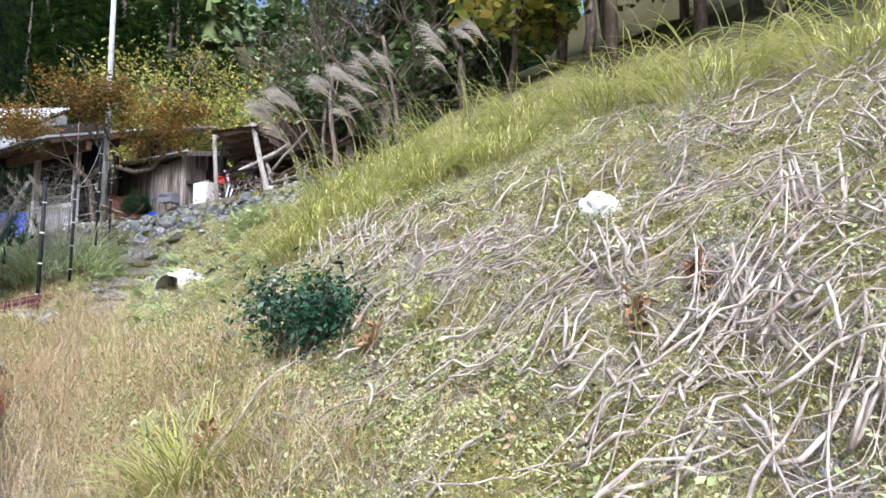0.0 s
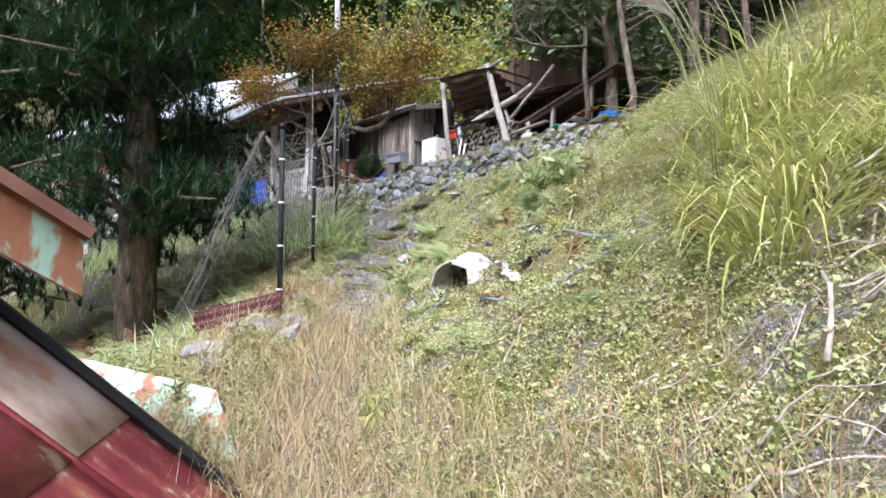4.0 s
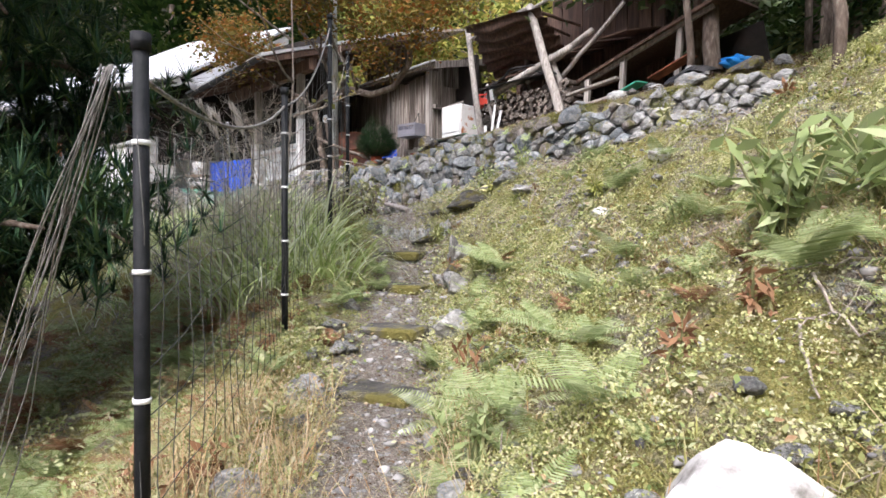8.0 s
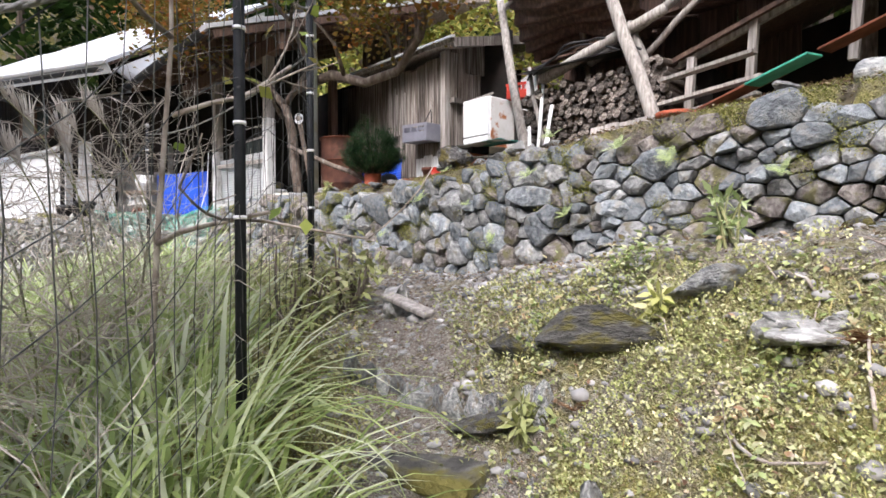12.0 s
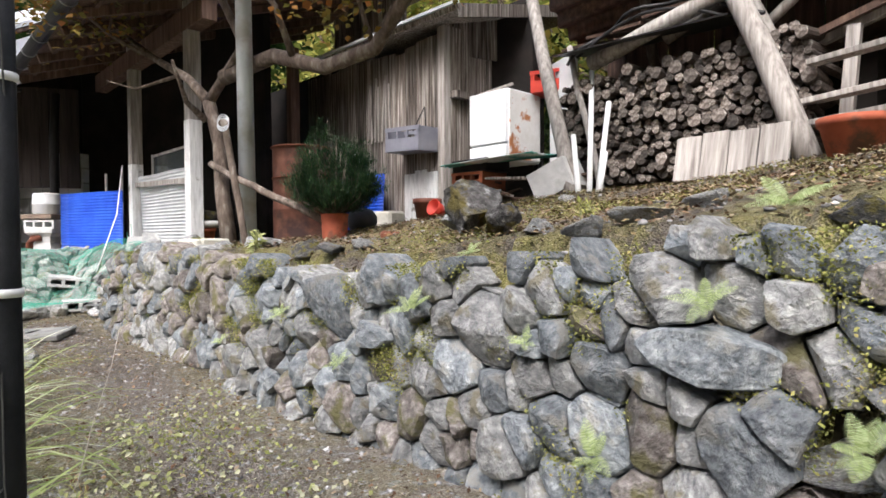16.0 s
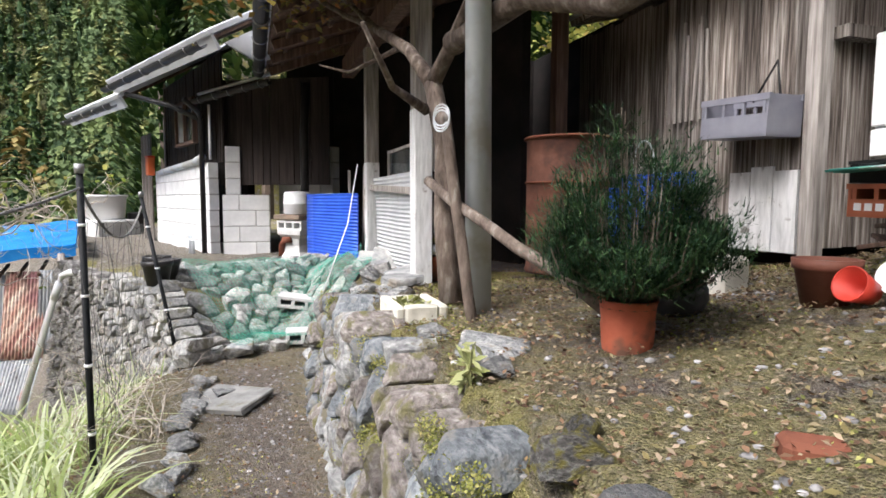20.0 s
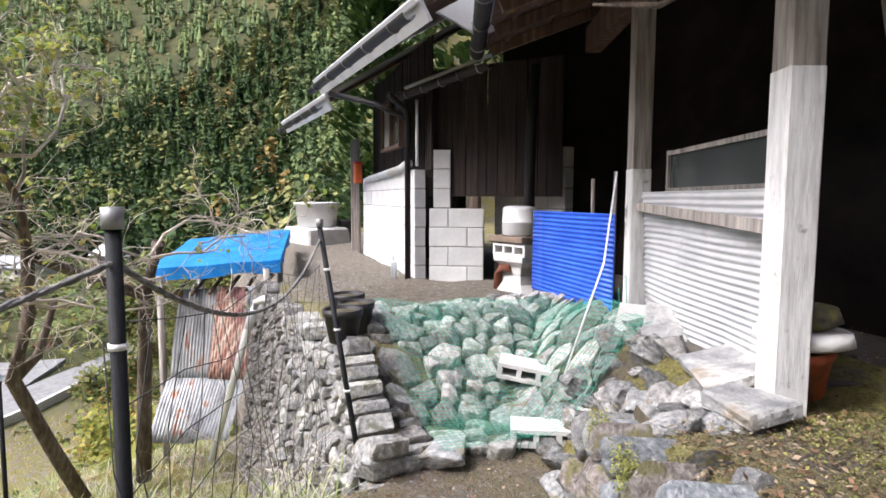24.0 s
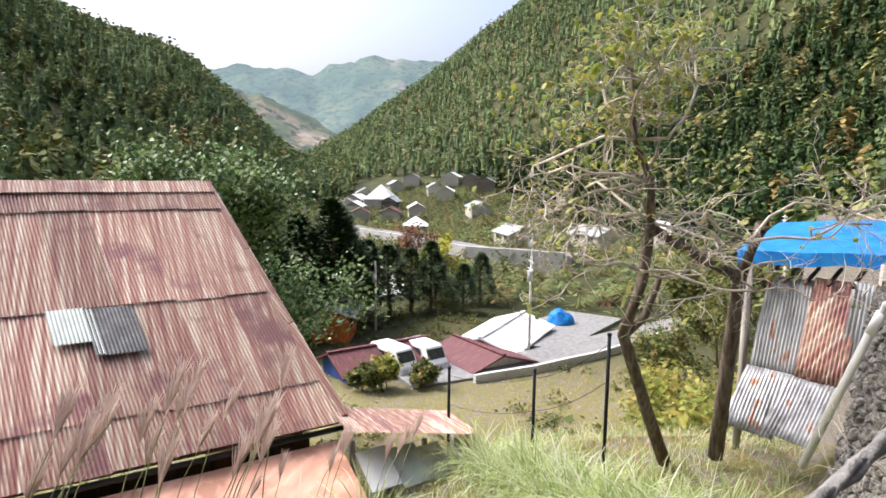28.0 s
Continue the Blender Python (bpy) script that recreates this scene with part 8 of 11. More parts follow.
for k, (x, y, h) in enumerate(((-6.1, 8.25, 1.5), (-6.0, 8.75, 1.6), (-6.2, 9.2, 1.8), (-6.4, 8.8, 1.8), (-6.55, 9.15, 1.9), (-6.75, 9.5, 2.0), (-6.9, 9.2, 2.0), (-6.7, 8.9, 1.9), (-9.0, 12.0, 0.8), (-10.6, 12.35, 1.1), (-11.4, 12.3, 1.2))):
    thicket("bare pale bush with tangled dry vines at the fence", x, y, h, 90 + k)
stem = thing("young_tree", "thin young tree trunk with few leaves by the fence", "tree")
tube("trunk", [(-5.85, 8.95, 1.8), (-5.83, 9.0, 2.8), (-5.8, 9.05, 3.6), (-5.85, 9.1, 4.4)], [0.014, 0.012, 0.009, 0.005], M_PALEBARK, stem, 8)
rr_ = np.random.RandomState(7)
twb, tp = Bundle(), []
for s in ((-5.83, 9.0, 2.8), (-5.8, 9.05, 3.3), (-5.8, 9.05, 3.6), (-5.85, 9.1, 4.0)):
    branching(rr_, twb, s, (rr_.normal(), rr_.normal(), 0.6), 0.6, 0.012, 2, tp, 0.7, 0.2)
twb.out("twig_mass", M_PALEBARK, stem, True)
leafy(rr_, tp, 26, 0.06, (0.05, 0.09), L_PERS, "foliage", stem, 0.3, 0.6)


# background trees on the hill
def broad_tree(label, x, y, h, crown, n, mat, seed, leaf=(0.11, 0.22), bark=None, z0=None, bare=False, name="tree", thick=1.0, kids=(2, 3)):
    r = np.random.RandomState(seed)
    t = thing(name, label, "tree")
    z0 = ground_z(x, y) if z0 is None else z0
    b, tips = Bundle(), []
    top = Vector((x + r.normal(0, 0.2), y + r.normal(0, 0.2), z0 + h * 0.5))
    limb(b, wander(r, (x, y, z0 - 0.2), top, 4, 0.05 * h / 5), 0.022 * h * thick, 0.014 * h * thick, 8)
    for k in range(7):
        branching(r, b, Vector((x, y, z0)).lerp(top, r.uniform(0.5, 1.0)), (r.normal(0, 1), r.normal(0, 1), r.uniform(0.3, 1.2)), crown * r.uniform(0.6, 0.9), 0.009 * h * thick, 2, tips, 0.7, 0.15, 0.7, kids, 0.18, 6)
    b.out("trunk", bark or M_BARK, t, True)
    if not bare:
        leafy(r, tips, int(n * 1.15), crown * 0.15, leaf, mat, "crown", t, 0.3, 0.65)
    return t


for k, (x, y, h, c, n, mat, lab) in enumerate((
        (0.4, 9.4, 4.2, 1.7, 3000, L_BROAD, "dark evergreen bush above the slope"), (-0.9, 9.6, 4.0, 1.5, 2600, L_BROAD, "dark evergreen bush above the slope"), (1.7, 8.0, 4.0, 1.6, 3000, L_BROAD, "dark evergreen bush above the slope"), (3.6, 5.9, 4.2, 1.6, 2600, L_BROAD, "dark evergreen bush above the slope"), (4.6, 4.6, 4.5, 1.7, 2600, L_BROAD, "dark evergreen bush above the slope"), (-2.0, 12.8, 5.5, 1.9, 2800, L_BROAD, "dark evergreen tree behind the lean-to"),
        (-9.5, 19.5, 7, 2.2, 2600, L_YELLOW, "yellow-green broadleaf tree behind the house"), (-11.5, 22, 8, 2.6, 3000, L_YELLOW, "yellow-green broadleaf tree behind the house"), (-7.5, 21.5, 8, 2.4, 2600, L_YELLOW, "yellow-green broadleaf tree behind the shed"),
        (-5.0, 18.5, 6, 2.0, 2000, L_YELLOW, "yellowish broadleaf tree behind the woodshed"), (-13.5, 25, 9, 3, 2600, L_YELLOW, "autumn broadleaf tree on the hill"), (-8.0, 26, 10, 3, 2600, L_YELLOW, "autumn broadleaf tree on the hill"),
        (-4.2, 22, 8, 2.6, 2200, L_BROAD, "dark broadleaf tree on the hill"), (-1.5, 17, 6, 2.0, 2400, L_BROAD, "dark evergreen tree behind the lean-to"), (0.2, 13.5, 5, 1.8, 2400, L_BROAD, "dark evergreen bush tree above the slope"), (1.2, 10.5, 4.5, 1.6, 2400, L_BROAD, "dark evergreen bush tree above the slope"),
        (2.6, 8.5, 4.5, 1.6, 2400, L_BROAD, "dark evergreen bush above the slope"), (-0.6, 10.2, 3.2, 1.3, 1600, L_BROAD, "dark evergreen bush above the slope"), (4.0, 7.0, 4.5, 1.7, 2200, L_BROAD, "dark evergreen bush above the slope"), (3.0, 11.5, 6, 2, 2200, L_BROAD, "dark evergreen tree above the slope"), (-2.5, 14.8, 4, 1.5, 1800, L_BROAD, "dark evergreen bush behind the lean-to"),
        (5.5, 9.0, 6, 2.2, 2200, L_BROAD, "dark evergreen tree above the slope"), (6.5, 5.5, 5, 2, 2000, L_BROAD, "dark evergreen tree above the slope"), (0.9, 7.6, 2.4, 1.0, 1300, L_YELLOW, "shrub with yellowing leaves above the slope"))):
    broad_tree(lab, x, y, h, c, n, mat, 400 + k)
for k, (x, y, h, c) in enumerate(((-1.7, 8.9, 4.2, 1.7), (-2.4, 11.6, 4.5, 1.7), (-0.6, 8.2, 3.4, 1.4), (-3.2, 15.6, 5, 1.8), (-1.0, 12.2, 4.5, 1.6))):
    broad_tree("bare grey-branched tree above the slope", x, y, h, c, 0, L_BROAD, 440 + k, bark=M_BARK, bare=True, thick=0.5, kids=(4, 6))
for k, (x, y, h) in enumerate(((1.75, 5.75, 5.5), (2.9, 6.2, 6.0), (-0.2, 16.5, 8), (3.6, 8.2, 7), (-2.2, 13.6, 7), (0.8, 12, 7), (4.6, 10.5, 8))):
    tt = thing("hillside_tree", "slim pale trunk of a tall hillside tree", "tree", group="hillside trunks")
    zz = ground_z(x, y)
    tube("trunk", [(x, y, zz - 0.2), (x + 0.03, y, zz + h * 0.5), (x + 0.02, y + 0.1, zz + h)], [0.07, 0.06, 0.04], M_BARK, tt, 10)


# tall cedars, a few meshes shared by many trees
def cedar_mesh(seed):
    r = np.random.RandomState(seed)
    roots, az, ln = [], [], []
    H = 1.0
    for i in range(2400):
        q = r.uniform(0, 1) ** 0.8
        zz = 0.16 + 0.84 * q
        rad = 0.17 * (1 - q) ** 0.75 + 0.01
        a = r.uniform(0, 6.28)
        rr = rad * math.sqrt(r.uniform(0.25, 1)) * (1 + 0.2 * math.sin(a * 3 + q * 20))
        roots.append((rr * math.cos(a), rr * math.sin(a), zz))
        az.append(a + r.normal(0, 0.5))
        ln.append(r.uniform(0.02, 0.045))
    n = len(roots)
    v, f = blade_arrays(np.array(roots), np.array(ln), r.uniform(0.011, 0.022, n), np.array(az), r.uniform(0.5, 1.0, n), r.uniform(0.1, 0.8, n), 2)
    me = bpy.data.meshes.new("crown")
    me.from_pydata(v.tolist(), [], f.tolist())
    me.materials.append(L_CEDAR)
    return me


CEDARS = [cedar_mesh(500 + k) for k in range(4)]
tv, tf = tube_data([(0, 0, -0.02), (0, 0, 0.5), (0, 0, 0.98)], [0.016, 0.011, 0.002], 7)
CTRUNK = bpy.data.meshes.new("trunk")
CTRUNK.from_pydata([v[:] for v in tv], [], tf)
CTRUNK.materials.append(M_BARK)
rngc = random.Random(14)


def cedar(x, y, h, label="tall dark green cedar on the hillside", full=1.0):
    t = thing("cedar_tree", label, "tree", Matrix.Translation((x, y, ground_z(x, y) - 0.2)), "cedars")
    for name, me in (("trunk", CTRUNK), ("crown", rngc.choice(CEDARS))):
        o = new(name, me)
        o.parent = t
        o.matrix_local = pose(0, 0, 0, rngc.uniform(-2, 2), rngc.uniform(-2, 2), rngc.uniform(0, 360)) @ Matrix.Diagonal((h * full * rngc.uniform(0.9, 1.15), h * full * rngc.uniform(0.9, 1.15), h, 1))


for x_, y_, h_ in ((-24, 21, 13), (-27, 19, 14), (-21, 23, 13), (-18, 24, 12), (-30, 23, 15), (-26, 25, 14), (-22, 27, 14), (-33, 20, 13), (-36, 23, 14), (-30, 17.5, 11)):
    cedar(x_, y_, h_)
for k in range(46):
    a = radians(rngc.uniform(18, 66))
    r_ = rngc.uniform(22, 62)
    cedar(VIEW[0] - math.sin(a) * r_, VIEW[1] + math.cos(a) * r_, rngc.uniform(11, 17))
for k in range(46):
    a = radians(rngc.uniform(-75, 18))
    r_ = rngc.uniform(15, 36)
    cedar(VIEW[0] - math.sin(a) * r_, VIEW[1] + math.cos(a) * r_, rngc.uniform(8, 13))

# moss and small ferns in the joints of the yard wall
mu, mz = rs.uniform(-4.6, 3.2, 300000), rs.uniform(0, 1, 300000)
patchy = np.sin(mu * 7.3 + 2 * np.sin(mz * 5)) * np.sin(mz * 6.5 + mu * 2.1) + 0.5 * np.sin(mu * 19 + mz * 13)
k = patchy + 0.9 * (mz - 0.5) > rs.uniform(0.3, 1.0, len(mu))
mu, mz = mu[k], mz[k]
foot = 2.56 + 0.12 * np.clip(mu, 0, 4)
zz = foot + mz * (3.24 + 0.09 * np.clip(mu + 1, 0, 2.6) - foot)
mv = -0.075 + 0.16 * (zz - 2.6) + rs.uniform(-0.03, 0.04, len(mu))
P = np.column_stack([-5.0 + mu * UX - mv * UY, 10.96 + mu * UY + mv * UX, zz])
tagged(leaf_cards(P, rs, (0.006, 0.014), L_YARDMOSS, "wall_moss", None, 0.3, 0.6), "moss and tiny weeds in the joints of the stone wall", "moss", kind="stuff")
for u_, z_ in ((0.3, 3.2), (-0.2, 3.05), (0.6, 2.95), (-0.7, 3.1), (-1.1, 2.85), (0.05, 2.8), (-1.6, 3.0), (1.2, 3.2), (0.9, 3.3), (-2.2, 2.8), (1.7, 3.1), (-0.45, 3.3), (0.45, 3.42)):
    q = uv(u_, -0.14 + 0.16 * (z_ - 2.6), z_)
    t = thing("wall_fern", "small bright fern rooted in a wall joint", "fern", pose(q.x, q.y, q.z, 35, 0, math.degrees(math.atan2(UY, UX))), "wall ferns")
    f = new("frond_mass", rngf.choice(FERNS))
    f.parent = t
    f.matrix_local = pose(0, 0, 0, 0, 0, rngf.uniform(0, 360)) @ Matrix.Scale(rngf.uniform(0.12, 0.24), 4)


# ---- stones, rubble, rope and scrap along the path ----
rngr = random.Random(31)


def loose_stone(label, x, y, s, flat=0.7, mossy=False, sink=0.3, turn=None, name="stone", mat_mesh=None):
    z = ground_z(x, y)
    me = mat_mesh or rngr.choice(MOSSROCKS if mossy else ROCKS)
    ob = new(name, me)
    ob.matrix_world = Matrix.Translation((x, y, z + s * flat * (0.5 - sink))) @ pose(0, 0, 0, rngr.uniform(-12, 12), rngr.uniform(-12, 12), rngr.uniform(0, 360) if turn is None else turn) @ Matrix.Diagonal((s * rngr.uniform(1.0, 1.3), s * rngr.uniform(0.8, 1.05), s * flat, 1))
    return tagged(ob, label, "stone")


PALEROCKS = [rock_mesh("stone", 260 + k, M_LICHEN, 0.7, 3) for k in range(5)]
M_BOULDER = material("dark_lichened_boulder", [(0.34, (0.03, 0.028, 0.027)), (0.5, (0.085, 0.08, 0.075)), (0.6, (0.15, 0.145, 0.14)), (0.68, (0.34, 0.34, 0.33))], 7, rough=0.95, bump=1.0, bump_scale=18, bump_dist=0.05, spots=(0.13, 0.105, 0.03), spot_scale=2.4, spot_edge=(0.5, 0.6))
BOULDERS = [rock_mesh("stone", 231 + k, M_BOULDER, 1.0, 4) for k in range(3)]
WALLTOPS = [rock_mesh("stone", 291 + k, M_WALLGREY, 0.6, 3) for k in range(3)]
CAPS = [rock_mesh("stone", 281 + k, M_WALLSLATE if k % 2 else M_WALLGREY, 0.9, 3) for k in range(4)]
loose_stone("mossy upright boulder on the wall top", -5.58, 11.84, 0.33, 0.95, True, 0.2, mat_mesh=BOULDERS[0])
for k in range(15):
    q = uv(-2.6 + 0.31 * k + rngr.uniform(-0.06, 0.06), rngr.uniform(0.0, 0.1))
    loose_stone("flat slate stone capping the yard wall", q.x, q.y, rngr.uniform(0.2, 0.3), rngr.uniform(0.35, 0.55), False, 0.3, math.degrees(math.atan2(UY, UX)) + rngr.uniform(-30, 30), mat_mesh=CAPS[k % 4])
loose_stone("dark lichened stone on the wall top", -5.42, 11.54, 0.2, 0.95, True, 0.2, mat_mesh=BOULDERS[1])
for x, y, w, fl, tn in ((-5.23, 11.25, 0.23, 0.6, 20), (-5.06, 11.21, 0.2, 0.55, 60), (-5.4, 11.33, 0.16, 0.6, 100), (-4.9, 11.25, 0.19, 0.6, 15), (-4.7, 11.3, 0.2, 0.6, 40)):
    loose_stone("blue-grey slate block on the wall's edge", x, y, w, fl, False, 0.34, tn, mat_mesh=WALLTOPS[round(w * 100) % 3])
loose_stone("smooth grey stone leaning on the boulder", -5.72, 11.98, 0.17, 0.8, False, 0.0)
loose_stone("flat grey stone lying in the yard", -5.35, 13.24, 0.17, 0.5)
loose_stone("long grey stone at the yard edge", -6.32, 11.9, 0.2, 0.4)
loose_stone("flat grey stone by the utility pole", -7.2, 12.5, 0.3, 0.35, False, 0.2)
loose_stone("dark flat boulder at path end", -10.1, 13.02, 0.42, 0.45)
loose_stone("flat weathered stone slab set in the path", -9.35, 12.6, 0.42, 0.22, False, 0.4)
for x, y, s in ((-3.8, 7.62, 0.26), (-3.98, 8.2, 0.24), (-4.12, 8.7, 0.2), (-4.15, 8.4, 0.22), (-5.2, 9.8, 0.26), (-3.75, 6.95, 0.16), (-3.55, 6.6, 0.14), (-3.9, 7.9, 0.14)):
    loose_stone("pale lichened stone edging the footpath", x, y, s, 0.85, False, 0.25, mat_mesh=rngr.choice(PALEROCKS))
for x, y, s in ((-4.3, 6.9, 0.26), (-4.2, 6.5, 0.18), (-4.0, 6.1, 0.2), (-4.35, 7.4, 0.16), (-4.1, 6.3, 0.14), (-4.55, 7.6, 0.18), (-4.45, 7.2, 0.14), (-3.9, 5.8, 0.16)):
    loose_stone("grey stone beside the footpath", x, y, s, 0.7)
for k in range(15):
    loose_stone("pale broken rock in a heap beside the path", -3.68 + rngr.uniform(-0.28, 0.14), 5.0 + rngr.uniform(-0.45, 0.5), rngr.uniform(0.12, 0.25), 0.75, False, 0.2, mat_mesh=rngr.choice(PALEROCKS))
for k, (x, y, s, fl, tn) in enumerate(((-4.52, 9.32, 0.22, 0.5, 20), (-3.9, 9.16, 0.26, 0.55, 30))):
    loose_stone("dark mossy ledge stone beside the footpath", x, y, s, fl, k % 2 == 0, 0.25, tn)
for k in range(70):
    x, y = rngr.uniform(-4.6, -2.6), rngr.uniform(4.6, 9.0)
    if 0.24 < along_path(np.array([x]), np.array([y]))[0][0] < 0.5:
        loose_stone("rough stone of the low edging along the footpath", x, y, rngr.uniform(0.09, 0.2), rngr.uniform(0.6, 0.95), k % 3 == 0, 0.22, mat_mesh=rngr.choice(PALEROCKS) if k % 3 == 1 else None)
for k in range(60):
    x, y = rngr.uniform(-5.2, -3.2), rngr.uniform(4.6, 8.6)
    if -0.62 < along_path(np.array([x]), np.array([y]))[0][0] < -0.28:
        loose_stone("small grey stone beside the footpath", x, y, rngr.uniform(0.06, 0.15), rngr.uniform(0.6, 0.9), k % 3 == 0, 0.25)
loose_stone("pale upright stone beside the footpath", -4.18, 8.7, 0.17, 1.9, False, 0.2, 60, mat_mesh=PALEROCKS[4])
loose_stone("dark stone at the foot of the upright stone", -4.1, 8.4, 0.2, 0.9, True, 0.25, 10)
ledge = loose_stone("long dark mossy ledge stone beside the footpath", -4.2, 9.2, 0.3, 0.6, True, 0.15, -22)
ledge.matrix_world = Matrix.Translation((-4.2, 9.2, ground_z(-4.2, 9.2) + 0.08)) @ pose(0, 0, 0, 4, -6, -22) @ Matrix.Diagonal((0.62, 0.3, 0.2, 1))
for k in range(13):
    t = k / 12
    x, y = -5.12 + 0.76 * t, 9.27 - 0.17 * t + rngr.uniform(-0.02, 0.02)
    sl = loose_stone("thin slate set on edge as a step", x, y, 0.1, 1.0, False, 0.1, -12, mat_mesh=rngr.choice(ROCKS))
    sl.matrix_world = Matrix.Translation((x, y, ground_z(x, y) + 0.03)) @ pose(0, 0, 0, rngr.uniform(-14, 14), rngr.uniform(-12, 12), -12 + rngr.uniform(-15, 15)) @ Matrix.Diagonal((rngr.uniform(0.07, 0.13), 0.06, rngr.uniform(0.14, 0.22), 1))
plank = thing("broken_plank", "short pale broken plank lying at the path's edge", "plank", pose(-5.08, 9.68, ground_z(-5.08, 9.68) + 0.05, 8, 12, -28))
part("board", boxed(0.32, 0.07, 0.025, Matrix(), 0.006), M_GREYWOOD, plank)
loose_stone("pale stone on the slope edge", -3.72, 8.99, 0.2, 0.7, False, 0.2, mat_mesh=PALEROCKS[3])
loose_stone("dark slab stone set in the footpath", -4.84, 9.22, 0.2, 0.5)
loose_stone("dark slab stone set in the footpath", -4.58, 9.12, 0.24, 0.5, True)
loose_stone("flat grey stone on the slope", -3.68, 8.95, 0.24, 0.4, False, 0.25, mat_mesh=PALEROCKS[2])
for k in range(46):
    x, y = rngr.uniform(-5.0, -2.0), rngr.uniform(5.2, 9.4)
    d_, _ = along_path(np.array([x]), np.array([y]))
    if 0.25 < d_[0] < 2.6 and -(x + 5.0) * UY + (y - 10.96) * UX < -0.6:
        loose_stone("small grey stone on the slope", x, y, rngr.uniform(0.05, 0.13), 0.6, k % 4 == 0, 0.25, mat_mesh=rngr.choice(PALEROCKS + ROCKS))
for k in range(12):
    t = k / 11
    loose_stone("kerb stone along the path edge", -8.35 - 1.35 * t + rngr.uniform(-0.04, 0.04), 11.85 + 0.72 * t + rngr.uniform(-0.04, 0.04), rngr.uniform(0.1, 0.2), 0.6)
for k in range(20):
    u = rngr.uniform(-4.4, 3.0)
    p = uv(u, rngr.uniform(0.05, 0.3))
    loose_stone("grey stone lying on the wall top", p.x, p.y, rngr.uniform(0.1, 0.22), 0.6, k % 3 == 0)
for k in range(16):
    p = uv(2.4 + rngr.uniform(-0.8, 1.3), rngr.uniform(-0.3, 0.9))
    loose_stone("grey boulder where wall meets the slope", p.x, p.y, rngr.uniform(0.16, 0.34), 0.7, k % 4 == 0)
for x, y, turn in ((-3.96, 7.02, -22), (-4.22, 7.72, -22), (-4.48, 8.42, -20), (-4.72, 9.0, -25)):
    st = thing("path_step", "worn flat stone step in the footpath", "step", Matrix.Translation((x, y, ground_z(x, y) - 0.035)) @ pose(0, 0, 0, 3, 0, turn + 12), group="path steps")
    bm = boxed(0.4, 0.2, 0.07, Matrix(), 0.015)
    for v in bm.verts:
        v.co += Vector((noise.noise(v.co * 7 + Vector((x, y, 0))), noise.noise(v.co * 6 - Vector((x, y, 0))), 0)) * 0.03
    part("slab", bm, M_MOSSROCK, st)

# rubble bank under the net
rubble = thing("rubble_bank", "bank of pale rubble stones below the porch", "rubble", kind="structure")
def bank_face(q, w, out):
    x, y = -10.12 - w + 0.12 * q, 12.78 + q + 0.1 * w
    return Vector((x, y, ground_z(x, y) + out + 0.02)) + Vector((0.35, -0.1, 0)) * out


lay_stones(rubble, stone_cells(rngr, 1.75, lambda q: 0.0 + 0.25 * max(0, q - 1.1), lambda q: 1.55, 0.19, 0.25, 0.8), bank_face, rngr, [M_WALLPALE, M_WALLPALE, M_WALLLICHEN, M_WALLGREY], lambda q: True, 0.1, (0.02, 0.075), 0.014)
for k in range(110):
    u, v = rngr.uniform(-6.0, -4.4), rngr.uniform(-0.02, 0.62)
    p = uv(u, v)
    s = rngr.uniform(0.06, 0.26)
    ob = new("stone", rngr.choice(PALEROCKS + ROCKS))
    ob.matrix_world = Matrix.Translation((p.x, p.y, ground_z(p.x, p.y) + 0.15 * s)) @ pose(0, 0, 0, rngr.uniform(-30, 30), rngr.uniform(-30, 30), rngr.uniform(0, 360)) @ Matrix.Diagonal((s * 1.2, s, s * 0.7, 1))
    ob.parent = rubble
for lab, x, y, z, rx, rz, w, d in (("broken pale concrete slab leaning on the rubble", -9.72, 14.22, 3.24, 52, 25, 0.3, 0.3), ("broken grey slab lying on the rubble", -9.15, 13.9, 3.24, 14, -30, 0.4, 0.26), ("pale broken slab lying by the post", -8.75, 13.5, 3.27, 6, -10, 0.26, 0.2)):
    t = thing("stone_slab", lab, "slab", pose(x, y, z, rx, 0, rz))
    bm = boxed(w, d, 0.05, Matrix(), 0.008)
    for v in bm.verts:
        v.co.xy += Vector((noise.noise(v.co * 9 + Vector((x, 0, 0))), noise.noise(v.co * 8 + Vector((0, y, 0))))) * 0.06
    part("slab", bm, M_ROCK, t)
tuffp = thing("stone_trough", "pale cut stone trough with weeds on wall top", "planter", pose(-7.94, 12.85, 3.2, 0, 0, -28))
bm = bmesh.new()
for sx, sy, lx, ly in ((0, -0.1, 0.34, 0.05), (0, 0.1, 0.34, 0.05), (-0.15, 0, 0.05, 0.16), (0.15, 0, 0.05, 0.16)):
    box(bm, lx, ly, 0.14 + 0.02 * sx, pose(sx, sy, 0), 0.012)
box(bm, 0.3, 0.2, 0.04)
part("trough", bm, M_TUFF, tuffp)
leaf_cards(np.column_stack([np.random.RandomState(3).uniform(-0.12, 0.12, 90), np.random.RandomState(4).uniform(-0.07, 0.07, 90), np.full(90, 0.12)]), np.random.RandomState(5), (0.02, 0.05), L_COVER, "weed_tuft", tuffp, 0.3, 0.7)
brick = thing("brick", "old red brick half sunk in the yard", "brick", pose(-6.15, 12.2, 3.33, 4, 3, 30))
part("body", boxed(0.12, 0.07, 0.05, Matrix(), 0.012), M_RUSTY, brick)

